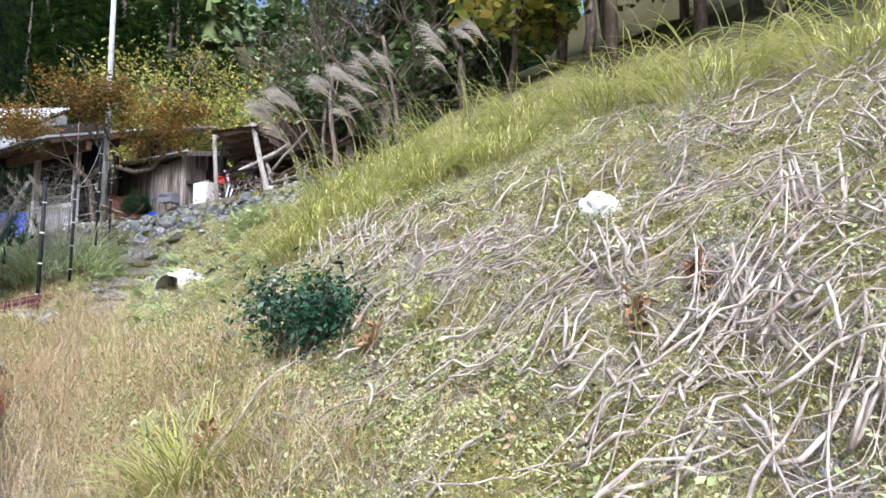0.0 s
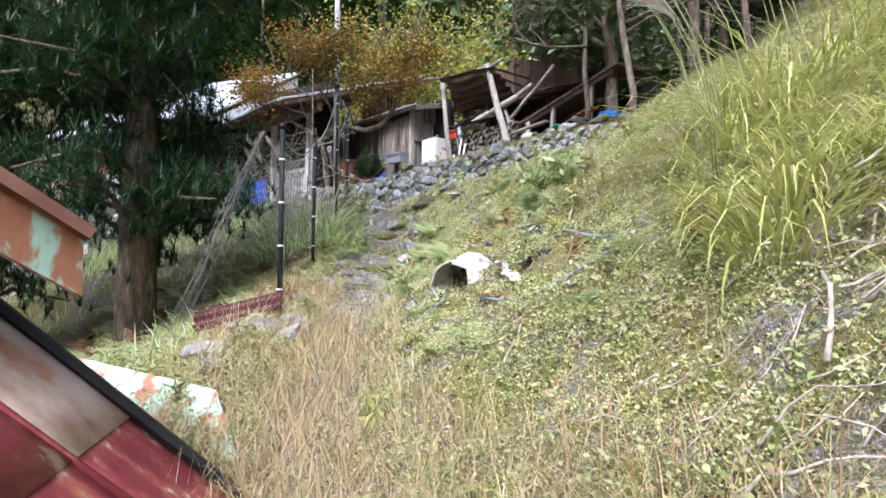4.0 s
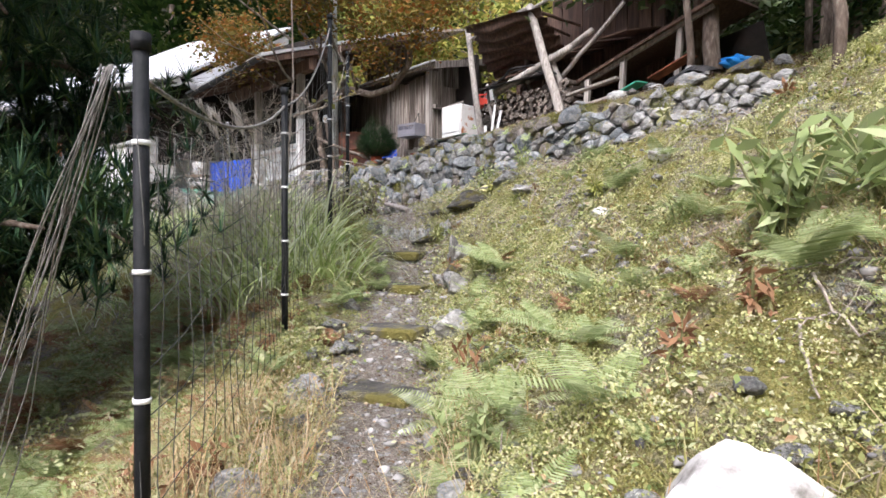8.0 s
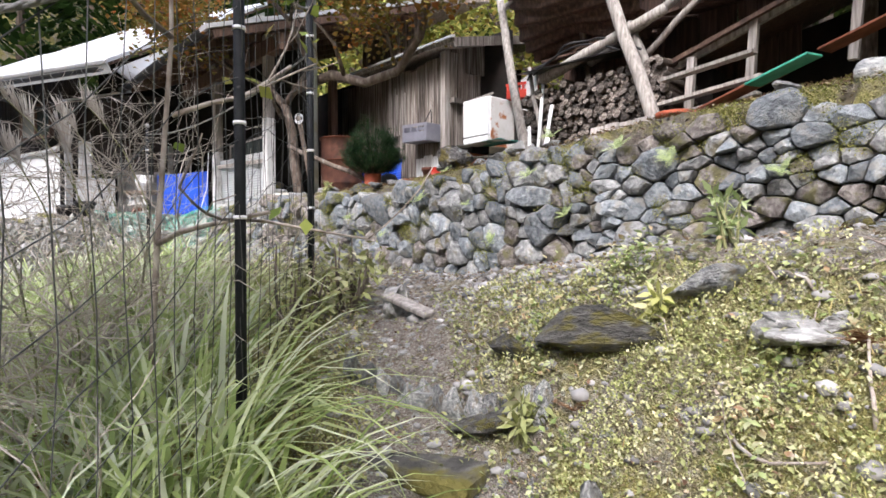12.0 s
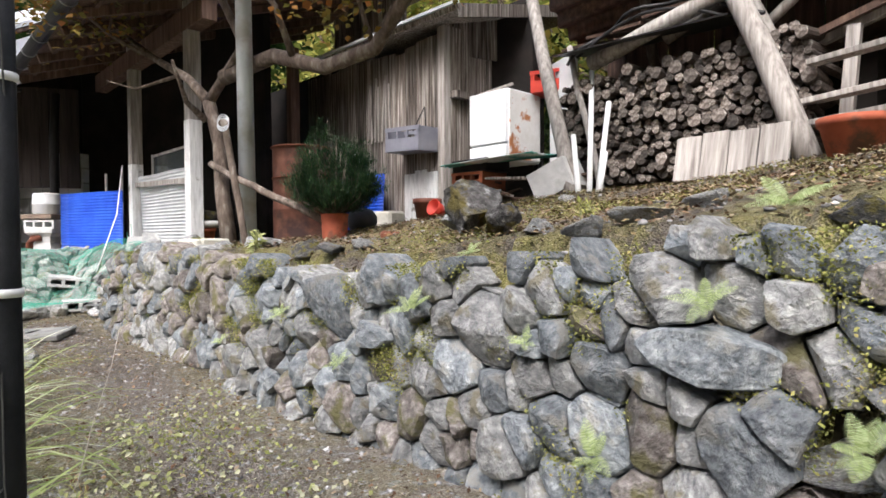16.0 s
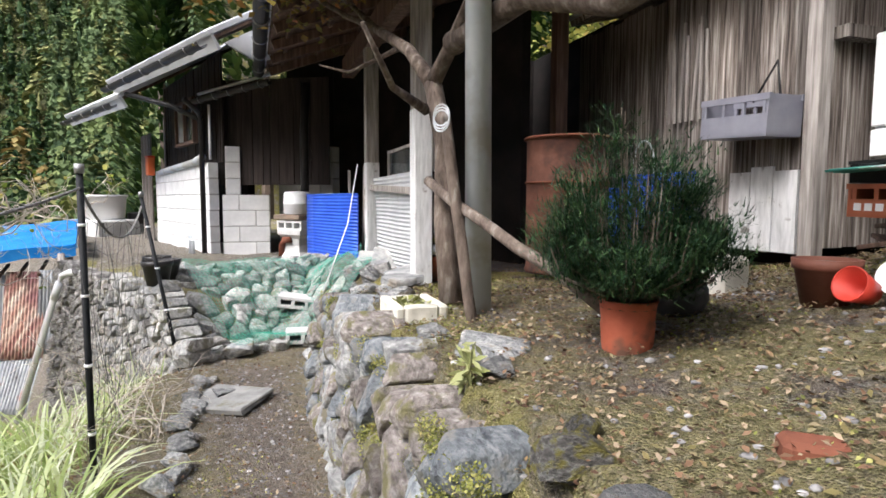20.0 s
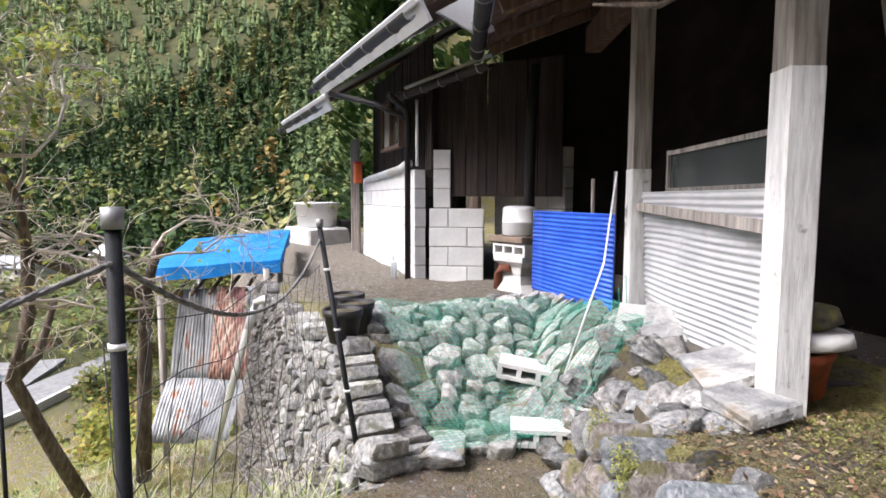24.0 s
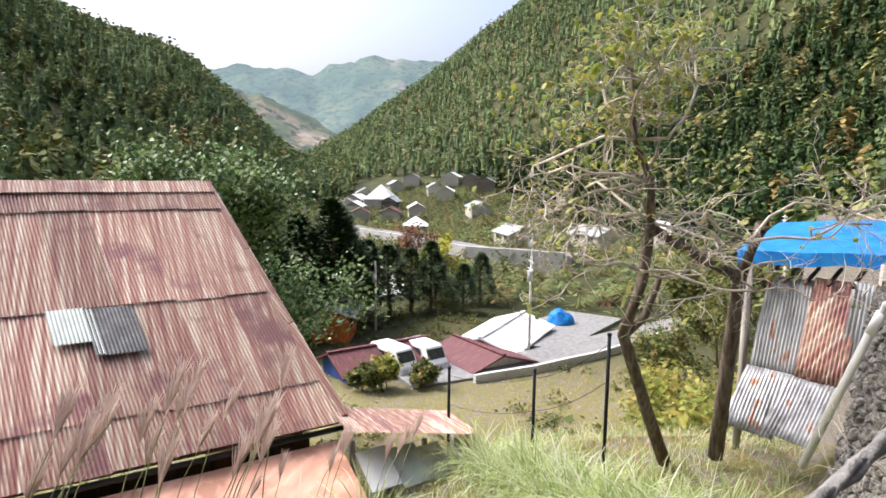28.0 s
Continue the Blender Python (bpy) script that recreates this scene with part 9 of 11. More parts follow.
# green net over the rubble
net = thing("green_net", "green plastic netting draped over the rubble", "net")
nb = Bundle()
for i in range(46):
    a = i / 45
    for along in (0, 1):
        pts = []
        for k in range(15):
            t = k / 14
            s, q = (a, t) if along else (t, a)
            x, y = -10.02 - 1.35 * s + 0.22 * q, 12.98 + 1.3 * q + 0.12 * s
            pts.append((x, y, ground_z(x, y) + 0.105 + 0.02 * math.sin(9 * s + 5 * q) * math.sin(7 * q)))
        nb.tube(pts, 0.0013, 3)
nb.out("mesh", M_GREENNET, net)
nb2 = Bundle()
for i in range(16):
    a = i / 15
    pts = [Vector((-9.98 + 0.1 * a - 0.4 * t, 13.3 + 0.75 * a + 0.35 * t, ground_z(-9.98 - 0.4 * t, 13.4 + 0.6 * a) + 0.05 + 0.45 * t * a)) for t in np.linspace(0, 1, 6)]
    nb2.tube(pts, 0.003, 3)
nb2.out("bunched_edge", M_GREENNET, net)
cord = thing("net_cord", "pale cord tied from porch post to net", "cord")
tube("cord", [uv(-6.36, 0.55, 4.15), (-10.15, 14.1, 3.6), (-10.05, 13.75, 3.0)], 0.006, M_WHITEPLASTIC, cord, 6)


# rope along the fence posts
def rope(label, a, b, sag, r=0.0065):
    a, b = Vector(a), Vector(b)
    t = thing("fence_rope", label, "rope", group="fence ropes")
    for ph in (0, 2.09, 4.19):
        pts = []
        for k in range(61):
            q = k / 60
            c = a.lerp(b, q) - Vector((0, 0, sag * 4 * q * (1 - q)))
            w = q * (b - a).length / 0.05 * 2 * math.pi / 3 + ph
            pts.append(c + Vector((0, 0, 1)) * r * 0.55 * math.sin(w) + (b - a).normalized().cross(Vector((0, 0, 1))) * r * 0.55 * math.cos(w))
        tube("strand", pts, r * 0.62, M_ROPE, t, 5)


M_ROPE = material("grey_rope", [(0.3, (0.12, 0.115, 0.11)), (0.7, (0.3, 0.29, 0.27))], 40, rough=1.0, bump=0.6)
tops = [Vector((x, y, z1 - 0.06)) for x, y, z0, z1 in FENCE]
for k, sag in ((0, 0.12), (1, 0.14), (2, 0.12), (4, 0.22)):
    rope("grey twisted rope slung between fence posts", tops[k], tops[k + 1], sag)
rope("grey twisted rope slung between fence posts", tops[4], (-5.74, 9.93, 3.8), 0.12)
M_WIRE = material("dark_net_twine", [(0.3, (0.03, 0.032, 0.03)), (0.7, (0.1, 0.1, 0.09))], 20, rough=0.9, bump=0)
for k in (0, 1, 2, 3, 4):
    (ax, ay, a0, a1), (bx, by, b0, b1) = FENCE[k], FENCE[k + 1]
    if k == 3:
        bx, by, b0, b1 = ax + (bx - ax) * 0.28, ay + (by - ay) * 0.28, 2.2, 3.6
    t = thing("fence_net", "thin dark garden netting hung between fence posts", "net", group="fence nets")
    n = int(math.hypot(bx - ax, by - ay) / 0.11)
    for i in range(n + 1):
        q = i / n
        wob = lambda s: 0.03 * math.sin(s * 9 + q * 17)
        tube("strand", [(ax + (bx - ax) * q + wob(s), ay + (by - ay) * q + wob(s + 1), a0 + (b0 - a0) * q + 0.15 + s * (a1 + (b1 - a1) * q - a0 - (b0 - a0) * q - 0.35)) for s in np.linspace(0, 1, 6)], 0.0016, M_WIRE, t, 3)
    for i in range(9):
        s = i / 8
        tube("strand", [(ax + (bx - ax) * q, ay + (by - ay) * q, a0 + (b0 - a0) * q + 0.15 + s * (a1 + (b1 - a1) * q - a0 - (b0 - a0) * q - 0.35) + 0.03 * math.sin(q * 11 + i)) for q in np.linspace(0, 1, 8)], 0.0016, M_WIRE, t, 3)
gn = thing("gathered_net", "gathered blue-grey net hanging slantwise by the fence post", "net")
for k in range(11):
    rk = random.Random(k)
    off, ph = Vector((rk.uniform(-1, 1), rk.uniform(-1, 1), rk.uniform(-0.5, 0.5))), rk.uniform(0, 6.28)
    tube("strand", [Vector((-4.2, 5.8, 2.66)).lerp(Vector((-5.15, 6.0, 1.15)), q) + off * (0.008 + 0.075 * q) + Vector((math.sin(9 * q + ph), math.cos(8 * q + ph), 0)) * 0.012 for q in np.linspace(0, 1, 16)], 0.0022, M_ROPE, gn, 4)

# scrap on the slope
M_WHITETIN = material("white_scrap_tin", [(0.3, (0.16, 0.15, 0.135)), (0.45, (0.46, 0.45, 0.43)), (0.75, (0.66, 0.65, 0.63))], 6, rough=0.7, bump=0.3, spots=(0.35, 0.2, 0.1), spot_scale=6, spot_edge=(0.62, 0.72))
junk = thing("crushed_tub", "crushed white enamel tub lying on the slope", "tub", pose(-2.64, 5.82, ground_z(-2.64, 5.82) + 0.06, 14, -12, -22) @ Matrix.Diagonal((0.67, 0.68, 0.7, 1)))
bm = bmesh.new()
rings = []
for i in range(8):
    y = -0.2 + 0.4 * i / 7
    rings.append([bm.verts.new(((0.22 + 0.03 * math.sin(i)) * math.cos(t) * (1 + 0.1 * math.sin(3 * t + i)), y, 0.22 * math.sin(t) * (1 + 0.12 * math.sin(2 * t + i * 0.7)))) for t in np.linspace(-0.3, math.pi + 0.2, 18)])
for a, b in zip(rings, rings[1:]):
    for k in range(17):
        bm.faces.new((a[k], a[k + 1], b[k + 1], b[k]))
bm.faces.new(rings[-1])
for v in bm.verts:
    v.co += Vector((noise.noise(v.co * 9), noise.noise(v.co * 8 + Vector((3, 1, 0))), noise.noise(v.co * 9 + Vector((0, 5, 2))))) * 0.045
tub = part("shell", bm, M_WHITETIN, junk)
tub.modifiers.new("thickness", "SOLIDIFY").thickness = 0.012
for k in range(9):
    x, y = -2.45 + rngr.uniform(-0.3, 0.5), 5.7 + rngr.uniform(-0.5, 0.4)
    c = thing("scrap_sheet", "crumpled scrap of grey and white metal sheet", "scrap", Matrix.Translation((x, y, ground_z(x, y) + 0.015)) @ pose(0, 0, 0, rngr.uniform(-30, 30), rngr.uniform(-30, 30), rngr.uniform(0, 360)), "metal scraps")
    bm = bmesh.new()
    bmesh.ops.create_grid(bm, x_segments=6, y_segments=4, size=0.5)
    for v in bm.verts:
        v.co = Vector((v.co.x * 0.2, v.co.y * 0.11, 0.05 * noise.noise(v.co * 4 + Vector((k, 0, 0)))))
    s = part("sheet", bm, M_WHITETIN if k % 2 else M_GUTTER, c)
    s.modifiers.new("thickness", "SOLIDIFY").thickness = 0.004
M_HOSE = material("pale_blue_hose", [(0.3, (0.15, 0.18, 0.21)), (0.7, (0.27, 0.31, 0.34))], 9, rough=0.5, bump=0.1)
for pts in (((-2.62, 5.55), (-2.74, 5.43), (-2.82, 5.28), (-2.79, 5.14), (-2.72, 5.02), (-2.64, 4.93)), ((-2.32, 5.08), (-2.2, 5.0), (-2.08, 4.94), (-1.97, 4.9), (-1.85, 4.88), (-1.7, 4.88)), ((-2.05, 5.6), (-1.95, 5.52), (-1.84, 5.38), (-1.74, 5.24), (-1.69, 5.1), (-1.66, 4.98))):
    hs = thing("garden_hose", "pale blue-grey hose lying in curves on the slope", "hose", group="hoses")
    tube("hose", [(x, y, ground_z(x, y) + 0.045) for x, y in pts], 0.0075, M_HOSE, hs, 10)
for k in range(90):
    x, y = rngr.uniform(-2.75, -1.2), rngr.uniform(4.6, 6.1)
    if along_path(np.array([x]), np.array([y]))[0][0] > 0.5:
        loose_stone("small pale stone in the rubble of the bank", x, y, rngr.uniform(0.025, 0.075), 0.7, False, 0.2, mat_mesh=rngr.choice(PALEROCKS))
sc = thing("red_tin_scrap", "red-brown corrugated tin offcut beside the rocks", "sheet", pose(-4.03, 5.35, ground_z(-4.03, 5.35) + 0.05, 0, -14, 12))
corrugated("tin", 0.62, 0.15, material("dark_maroon_tin", [(0.3, (0.045, 0.015, 0.016)), (0.7, (0.1, 0.034, 0.034))], 6, (4, 4, 1), rough=0.7, bump=0.3), sc, 0.06, 0.014, pose(0, 0, 0, -28), "", 0.0, "x", 5)
rag2 = thing("white_cloth", "crumpled white plastic bag on the slope", "plastic bag", pose(0.78, 2.85, ground_z(0.78, 2.85) + 0.05))
bm = bmesh.new()
bmesh.ops.create_icosphere(bm, subdivisions=4, radius=0.085)
for v in bm.verts:
    v.co = Vector((v.co.x * 1.1, v.co.y, v.co.z * 0.9)) * (1 + 0.35 * noise.noise(v.co * 30))
part("bag", bm, M_WHITEPLASTIC, rag2, "", True)
for lab, x, y, s in (("white plastic scrap on the slope", -3.06, 8.12, 0.1), ("pale rag on the slope", -2.75, 8.3, 0.1)):
    t = thing("plastic_scrap", lab, "plastic", Matrix.Translation((x, y, ground_z(x, y) + 0.03)))
    bm = bmesh.new()
    bmesh.ops.create_icosphere(bm, subdivisions=3, radius=s * 0.6)
    for v in bm.verts:
        v.co = Vector((v.co.x * 0.95, v.co.y * 0.75, v.co.z * 0.55)) * (1 + 0.5 * noise.noise(v.co * 24) + 0.45 * abs(noise.noise(v.co * 60 + Vector((x, y, 0)))))
    part("scrap", bm, M_WHITETIN, t)

# ---- cut brushwood on the lower slope ----
rsb = np.random.RandomState(77)
def stick(b, x, y, L, r, az, rise, lift=0.0):
    bend = rsb.normal(0, 0.3)
    pts = []
    for k in range(7):
        q = k / 6
        a = az + bend * (q - 0.5)
        px, py = x + math.cos(a) * L * (q - 0.5), y + math.sin(a) * L * (q - 0.5)
        pts.append((px, py, ground_z(px, py) + lift + 0.012 + rise * q * L + rsb.normal(0, 0.012)))
    b.tube(pts, [r * (1 - 0.5 * k / 6) for k in range(7)], 6)


brush = Bundle()
HEAPS = [(-0.45, 3.7, 0.3), (0.3, 3.1, 0.35), (1.2, 2.6, 0.5), (1.5, 3.1, 0.4), (0.4, 2.0, 0.5), (1.0, 1.9, 0.4), (1.9, 2.6, 0.4), (0.7, 1.4, 0.35), (-0.7, 4.1, 0.35), (0.0, 2.6, 0.4)]
for k in range(1500):
    hx, hy, hr = HEAPS[k % len(HEAPS)]
    x, y = (hx + rsb.normal(0, hr), hy + rsb.normal(0, hr)) if k % 4 else (rsb.uniform(-1.0, 2.6), rsb.uniform(0.9, 4.4))
    d_, _ = along_path(np.array([x]), np.array([y]))
    if d_[0] < 0.55 or y > 4.3 - 0.25 * x:
        continue
    stick(brush, x, y, rsb.uniform(0.08, 0.55), 0.0013 + 0.0075 * rsb.uniform(0, 1) ** 3, rsb.normal(0.3, 0.8), rsb.uniform(-0.04, 0.14), rsb.uniform(0, 0.12))
tagged(brush.out("cut_branches", M_PALEBARK, None, True), "pale cut branches strewn over the slope", "branches", kind="stuff")
for k, (x, y, n, L, sp) in enumerate(((0.25, 3.15, 22, 0.36, 0.7), (-0.45, 3.6, 20, 0.3, 0.9), (-0.72, 4.1, 46, 0.6, 1.2), (1.3, 2.1, 40, 0.7, 1.2), (1.55, 3.1, 12, 0.22, 0.7), (0.75, 2.35, 26, 0.55, 1.3), (-0.5, 3.85, 30, 0.5, 1.2), (1.9, 2.4, 30, 0.6, 1.2), (0.9, 1.75, 22, 0.5, 1.4))):
    t = thing("brushwood_stump", "cut shrub stump with a fan of bare broken stems", "stump", group="brushwood stumps")
    b = Bundle()
    z0 = ground_z(x, y)
    for i in range(n):
        az, tilt = rsb.uniform(0, 6.28), min(1.45, abs(rsb.normal(0.55, sp * 0.5)))
        ln = L * rsb.uniform(0.15, 0.5)
        th = rsb.uniform(0.5, 1.2)
        bx, by = x + rsb.normal(0, 0.09), y + rsb.normal(0, 0.09)
        d = Vector((math.cos(az) * math.sin(tilt), math.sin(az) * math.sin(tilt), max(0.12, math.cos(tilt))))
        p0 = Vector((bx, by, ground_z(bx, by) - 0.03))
        tube("stem", [p0, p0 + d * ln * 0.5 + Vector((rsb.normal(0, 0.02), rsb.normal(0, 0.02), 0.01)), p0 + d * ln], [0.011 * th, 0.008 * th, 0.004 * th], M_PALEBARK, t, 6)
twigs = Bundle()
for k in range(420):
    x, y = rsb.uniform(-4.4, 0.6), rsb.uniform(3.5, 9.2)
    d_, _ = along_path(np.array([x]), np.array([y]))
    if 0.35 < d_[0] < 3.2:
        stick(twigs, x, y, rsb.uniform(0.08, 0.35), rsb.uniform(0.002, 0.006), rsb.uniform(0, 6.28), rsb.uniform(0, 0.1), 0.01)
tagged(twigs.out("fallen_twigs", M_PALEBARK, None, True), "thin fallen twigs on the slope", "twigs", kind="stuff")

# ---- red and mint tin roof beside the path's start ----
low = thing("tin_roofed_hut", "hut with flaking red and mint green tin roof beside the path", "hut", kind="structure")
T0, EV, RV = Vector((-2.75, 3.88, 0.8)), Vector((0.51, -0.86, 0.0)), Vector((-0.53, -0.5, 0.684))
nrm = EV.cross(RV).normalized()
if nrm.z < 0:
    nrm = -nrm
M_REDTIN = material("dark_red_tin", [(0.3, (0.15, 0.022, 0.03)), (0.5, (0.22, 0.04, 0.045)), (0.6, (0.3, 0.09, 0.07)), (0.66, (0.5, 0.36, 0.3)), (0.8, (0.6, 0.5, 0.44))], 2.4, (5, 5, 1.2), rough=0.5, bump=0.25, bump_scale=14, spots=(0.33, 0.13, 0.06), spot_scale=2.6, spot_edge=(0.58, 0.68))
M_TANTIN = material("weathered_tan_tin", [(0.3, (0.26, 0.13, 0.09)), (0.45, (0.42, 0.29, 0.22)), (0.6, (0.54, 0.43, 0.36)), (0.78, (0.62, 0.53, 0.46))], 2.2, (3, 3, 1.2), rough=0.7, bump=0.2, bump_scale=14, spots=(0.42, 0.15, 0.05), spot_scale=2.2, spot_edge=(0.58, 0.68))
M_MINTTIN = material("flaking_mint_sheet", [(0.3, (0.34, 0.52, 0.46)), (0.5, (0.44, 0.63, 0.56)), (0.58, (0.55, 0.68, 0.62)), (0.64, (0.34, 0.11, 0.09)), (0.8, (0.2, 0.04, 0.04))], 2.8, (4, 4, 1.3), rough=0.55, bump=0.35, bump_scale=14, spots=(0.27, 0.07, 0.06), spot_scale=3.4, spot_edge=(0.57, 0.62))
STRIPS = ((0.0, 0.42), (0.42, 0.8), (0.8, 1.15), (1.15, 1.5), (1.5, 1.8), (1.8, 2.1), (2.1, 2.9), (2.9, 4.2))
for i, (s0, s1) in enumerate(STRIPS):
    for q0, q1, mat in ((0.0, 0.55, M_REDTIN if i < 4 else M_MINTTIN), (0.55, 3.2, M_TANTIN if i == 0 else M_REDTIN if i < 3 else M_MINTTIN)):
        vs, fs = [], []
        for k in range(7):
            for j in range(17):
                ss, qq = s0 + (s1 - s0) * k / 6, q0 + (q1 + 0.03 - q0) * j / 16
                vs.append(T0 + EV * ss + RV * qq + nrm * (0.006 * noise.noise(Vector((ss * 2, qq * 2, 0))) + (0.006 if q0 > 0 else 0)))
        for k in range(6):
            for j in range(16):
                c_ = k * 17 + j
                fs.append((c_, c_ + 17, c_ + 18, c_ + 1))
        sh = mesh_ob("roof_sheet", vs, fs, mat, low, True)
        sh.modifiers.new("thickness", "SOLIDIFY").thickness = 0.012
    tube("seam", [T0 + EV * s1 + RV * q + nrm * 0.012 for q in (0, 0.8, 1.6, 3.2)], 0.013, M_REDTIN, low, 6)
tube("hip_cap", [T0 + nrm * 0.03 - RV * 0.05, T0 + RV * 1.6 + nrm * 0.03, T0 + RV * 3.2 + nrm * 0.03], 0.022, M_GUTTER, low, 6, "dark hip flashing", False)
W0 = Vector((-3.3, 4.3, 1.12))
mesh_ob("end_slope", [T0 - Vector((0, 0, 0.01)), W0, W0 + Vector((-1.2, 0.25, 0.05)), T0 + RV * 2.4], [(0, 1, 2, 3)], M_MINT, low, False, "mint-white tin end slope").modifiers.new("thickness", "SOLIDIFY").thickness = 0.02
F0, FD = Vector((-2.87, 3.3, 1.66)), Vector((-0.18, -0.844, 0.504))
for off, h, mat in ((0.0, 0.2, M_MINT),):
    a, b = F0, F0 + FD * 2.6
    side = Vector((-0.97, 0.22, 0.02))
    vs = []
    for p in (a, b):
        vs += [p + Vector((0, 0, 0.05)), p + Vector((0, 0, -0.09)), p + Vector((0, 0, -0.09)) + side * 0.03, p + Vector((0, 0, 0.05)) + side * 0.03]
    mesh_ob("fascia", vs, [(0, 1, 5, 4), (1, 2, 6, 5), (2, 3, 7, 6), (3, 0, 4, 7), (0, 3, 2, 1), (4, 5, 6, 7)], mat, low, False, "mint green fascia with rust")
    vs = [a + Vector((0, 0, 0.055)) - side * 0.03, b + Vector((0, 0, 0.055)) - side * 0.03, b + side * 1.6 + Vector((0, 0, 0.25)), a + side * 1.6 + Vector((0, 0, 0.25))]
    mesh_ob("upper_roof", vs, [(0, 1, 2, 3)], M_RUST, low, False, "rusty upper roof sheet").modifiers.new("thickness", "SOLIDIFY").thickness = 0.03
tube("upper_rim", [F0 + Vector((0.01, 0, 0.06)), F0 + FD * 2.6 + Vector((0.01, 0, 0.06))], 0.014, M_RUSTY, low, 6)
bm = bmesh.new()
box(bm, 1.4, 2.0, 1.3, Matrix.Translation((-4.4, 2.2, -0.3)) @ pose(0, 0, 0, 0, 0, -12))
part("dark_wall", bm, M_DARKWOOD, low)
tube("hanging_wire", [F0 + FD * 1.2 + Vector((-0.05, 0, -0.1)), F0 + FD * 1.1 + Vector((0.05, 0.1, -0.6)), F0 + FD * 1.3 + Vector((-0.1, 0, -0.75))], 0.004, M_GUTTER, low, 5)
wsh = thing("white_sheet", "white plastic sheet lying below the pine", "sheet", pose(-7.6, 5.6, ground_z(-7.6, 5.6) + 0.35, 6, 4, 20))
corrugated("sheet", 2.2, 1.2, M_WHITECORR, wsh, 0.3, 0.02, pose(0, 0, 0, 84), "", 0.08, "x", 8)


# ---- the valley beyond the path's end ----
L_FARBUSH = leaf_material("valley_bushes", [(0.05, 0.08, 0.02), (0.09, 0.12, 0.03), (0.14, 0.17, 0.05), (0.20, 0.20, 0.06), (0.24, 0.15, 0.05)], 0.8, 0.2)
L_PALELEAF = leaf_material("pale_backed_leaves", [(0.05, 0.10, 0.03), (0.10, 0.18, 0.05), (0.18, 0.27, 0.09), (0.34, 0.41, 0.23)], 0.45, 0.2)
L_GOLD = leaf_material("golden_leaves", [(0.3, 0.3, 0.03), (0.42, 0.42, 0.05), (0.5, 0.46, 0.08)], 0.7, 0.3)
L_RUSSET = leaf_material("russet_leaves", [(0.13, 0.05, 0.03), (0.2, 0.09, 0.05), (0.24, 0.14, 0.07)], 0.8, 0.2)
M_GREYTIN = material("grey_tin_roof", [(0.3, (0.26, 0.28, 0.3)), (0.7, (0.42, 0.44, 0.46))], 3, rough=0.6, bump=0.1, vary=0.25)
M_PLASTER = material("weathered_plaster", [(0.3, (0.42, 0.39, 0.34)), (0.7, (0.62, 0.59, 0.53))], 2, rough=0.9, bump=0.1, vary=0.2)
M_WHITEROOF = material("white_painted_tin", [(0.3, (0.74, 0.74, 0.73)), (0.7, (0.84, 0.84, 0.83))], 2, rough=0.5, bump=0.05)
M_MAROON = material("maroon_tin_roof", [(0.3, (0.085, 0.028, 0.032)), (0.6, (0.14, 0.05, 0.052)), (0.8, (0.24, 0.15, 0.14))], 2.5, (3, 0.6, 1), rough=0.6, bump=0.1, spots=(0.5, 0.45, 0.42), spot_scale=0.7, spot_edge=(0.66, 0.7))
M_ASPHALT = material("worn_asphalt", [(0.3, (0.16, 0.16, 0.16)), (0.7, (0.27, 0.27, 0.26))], 3, rough=0.95, bump=0.2, world_space=True)
M_CONCWALL = material("concrete_revetment", [(0.3, (0.3, 0.3, 0.29)), (0.7, (0.46, 0.46, 0.44))], 0.4, rough=0.95, bump=0.1)
M_GLASS = material("dark_window_glass", [(0.3, (0.02, 0.025, 0.03)), (0.7, (0.05, 0.06, 0.065))], 2, rough=0.08, bump=0, spec=0.6)
M_TYRE = material("tyre_rubber", [(0.3, (0.012, 0.012, 0.012)), (0.7, (0.03, 0.03, 0.03))], 8, rough=0.9)
M_VANWHITE = material("white_car_paint", [(0.3, (0.76, 0.77, 0.78)), (0.7, (0.82, 0.82, 0.82))], 3, rough=0.25, bump=0, spec=0.5)
rsf = np.random.RandomState(606)


def polar(yaw, r):
    return VIEW[0] - np.sin(np.radians(yaw)) * r, VIEW[1] + np.cos(np.radians(yaw)) * r


# conifer woods on the mountain sides
def woods_spots(r, yaw0, yaw1, r0, r1, n, inner):
    yaw = r.uniform(yaw0, yaw1, n)
    rad = np.sqrt(r.uniform(r0 ** 2, r1 ** 2, n))
    k = rad > np.interp(yaw, inner[0], inner[1])
    x, y = polar(yaw[k], rad[k])
    return x, y


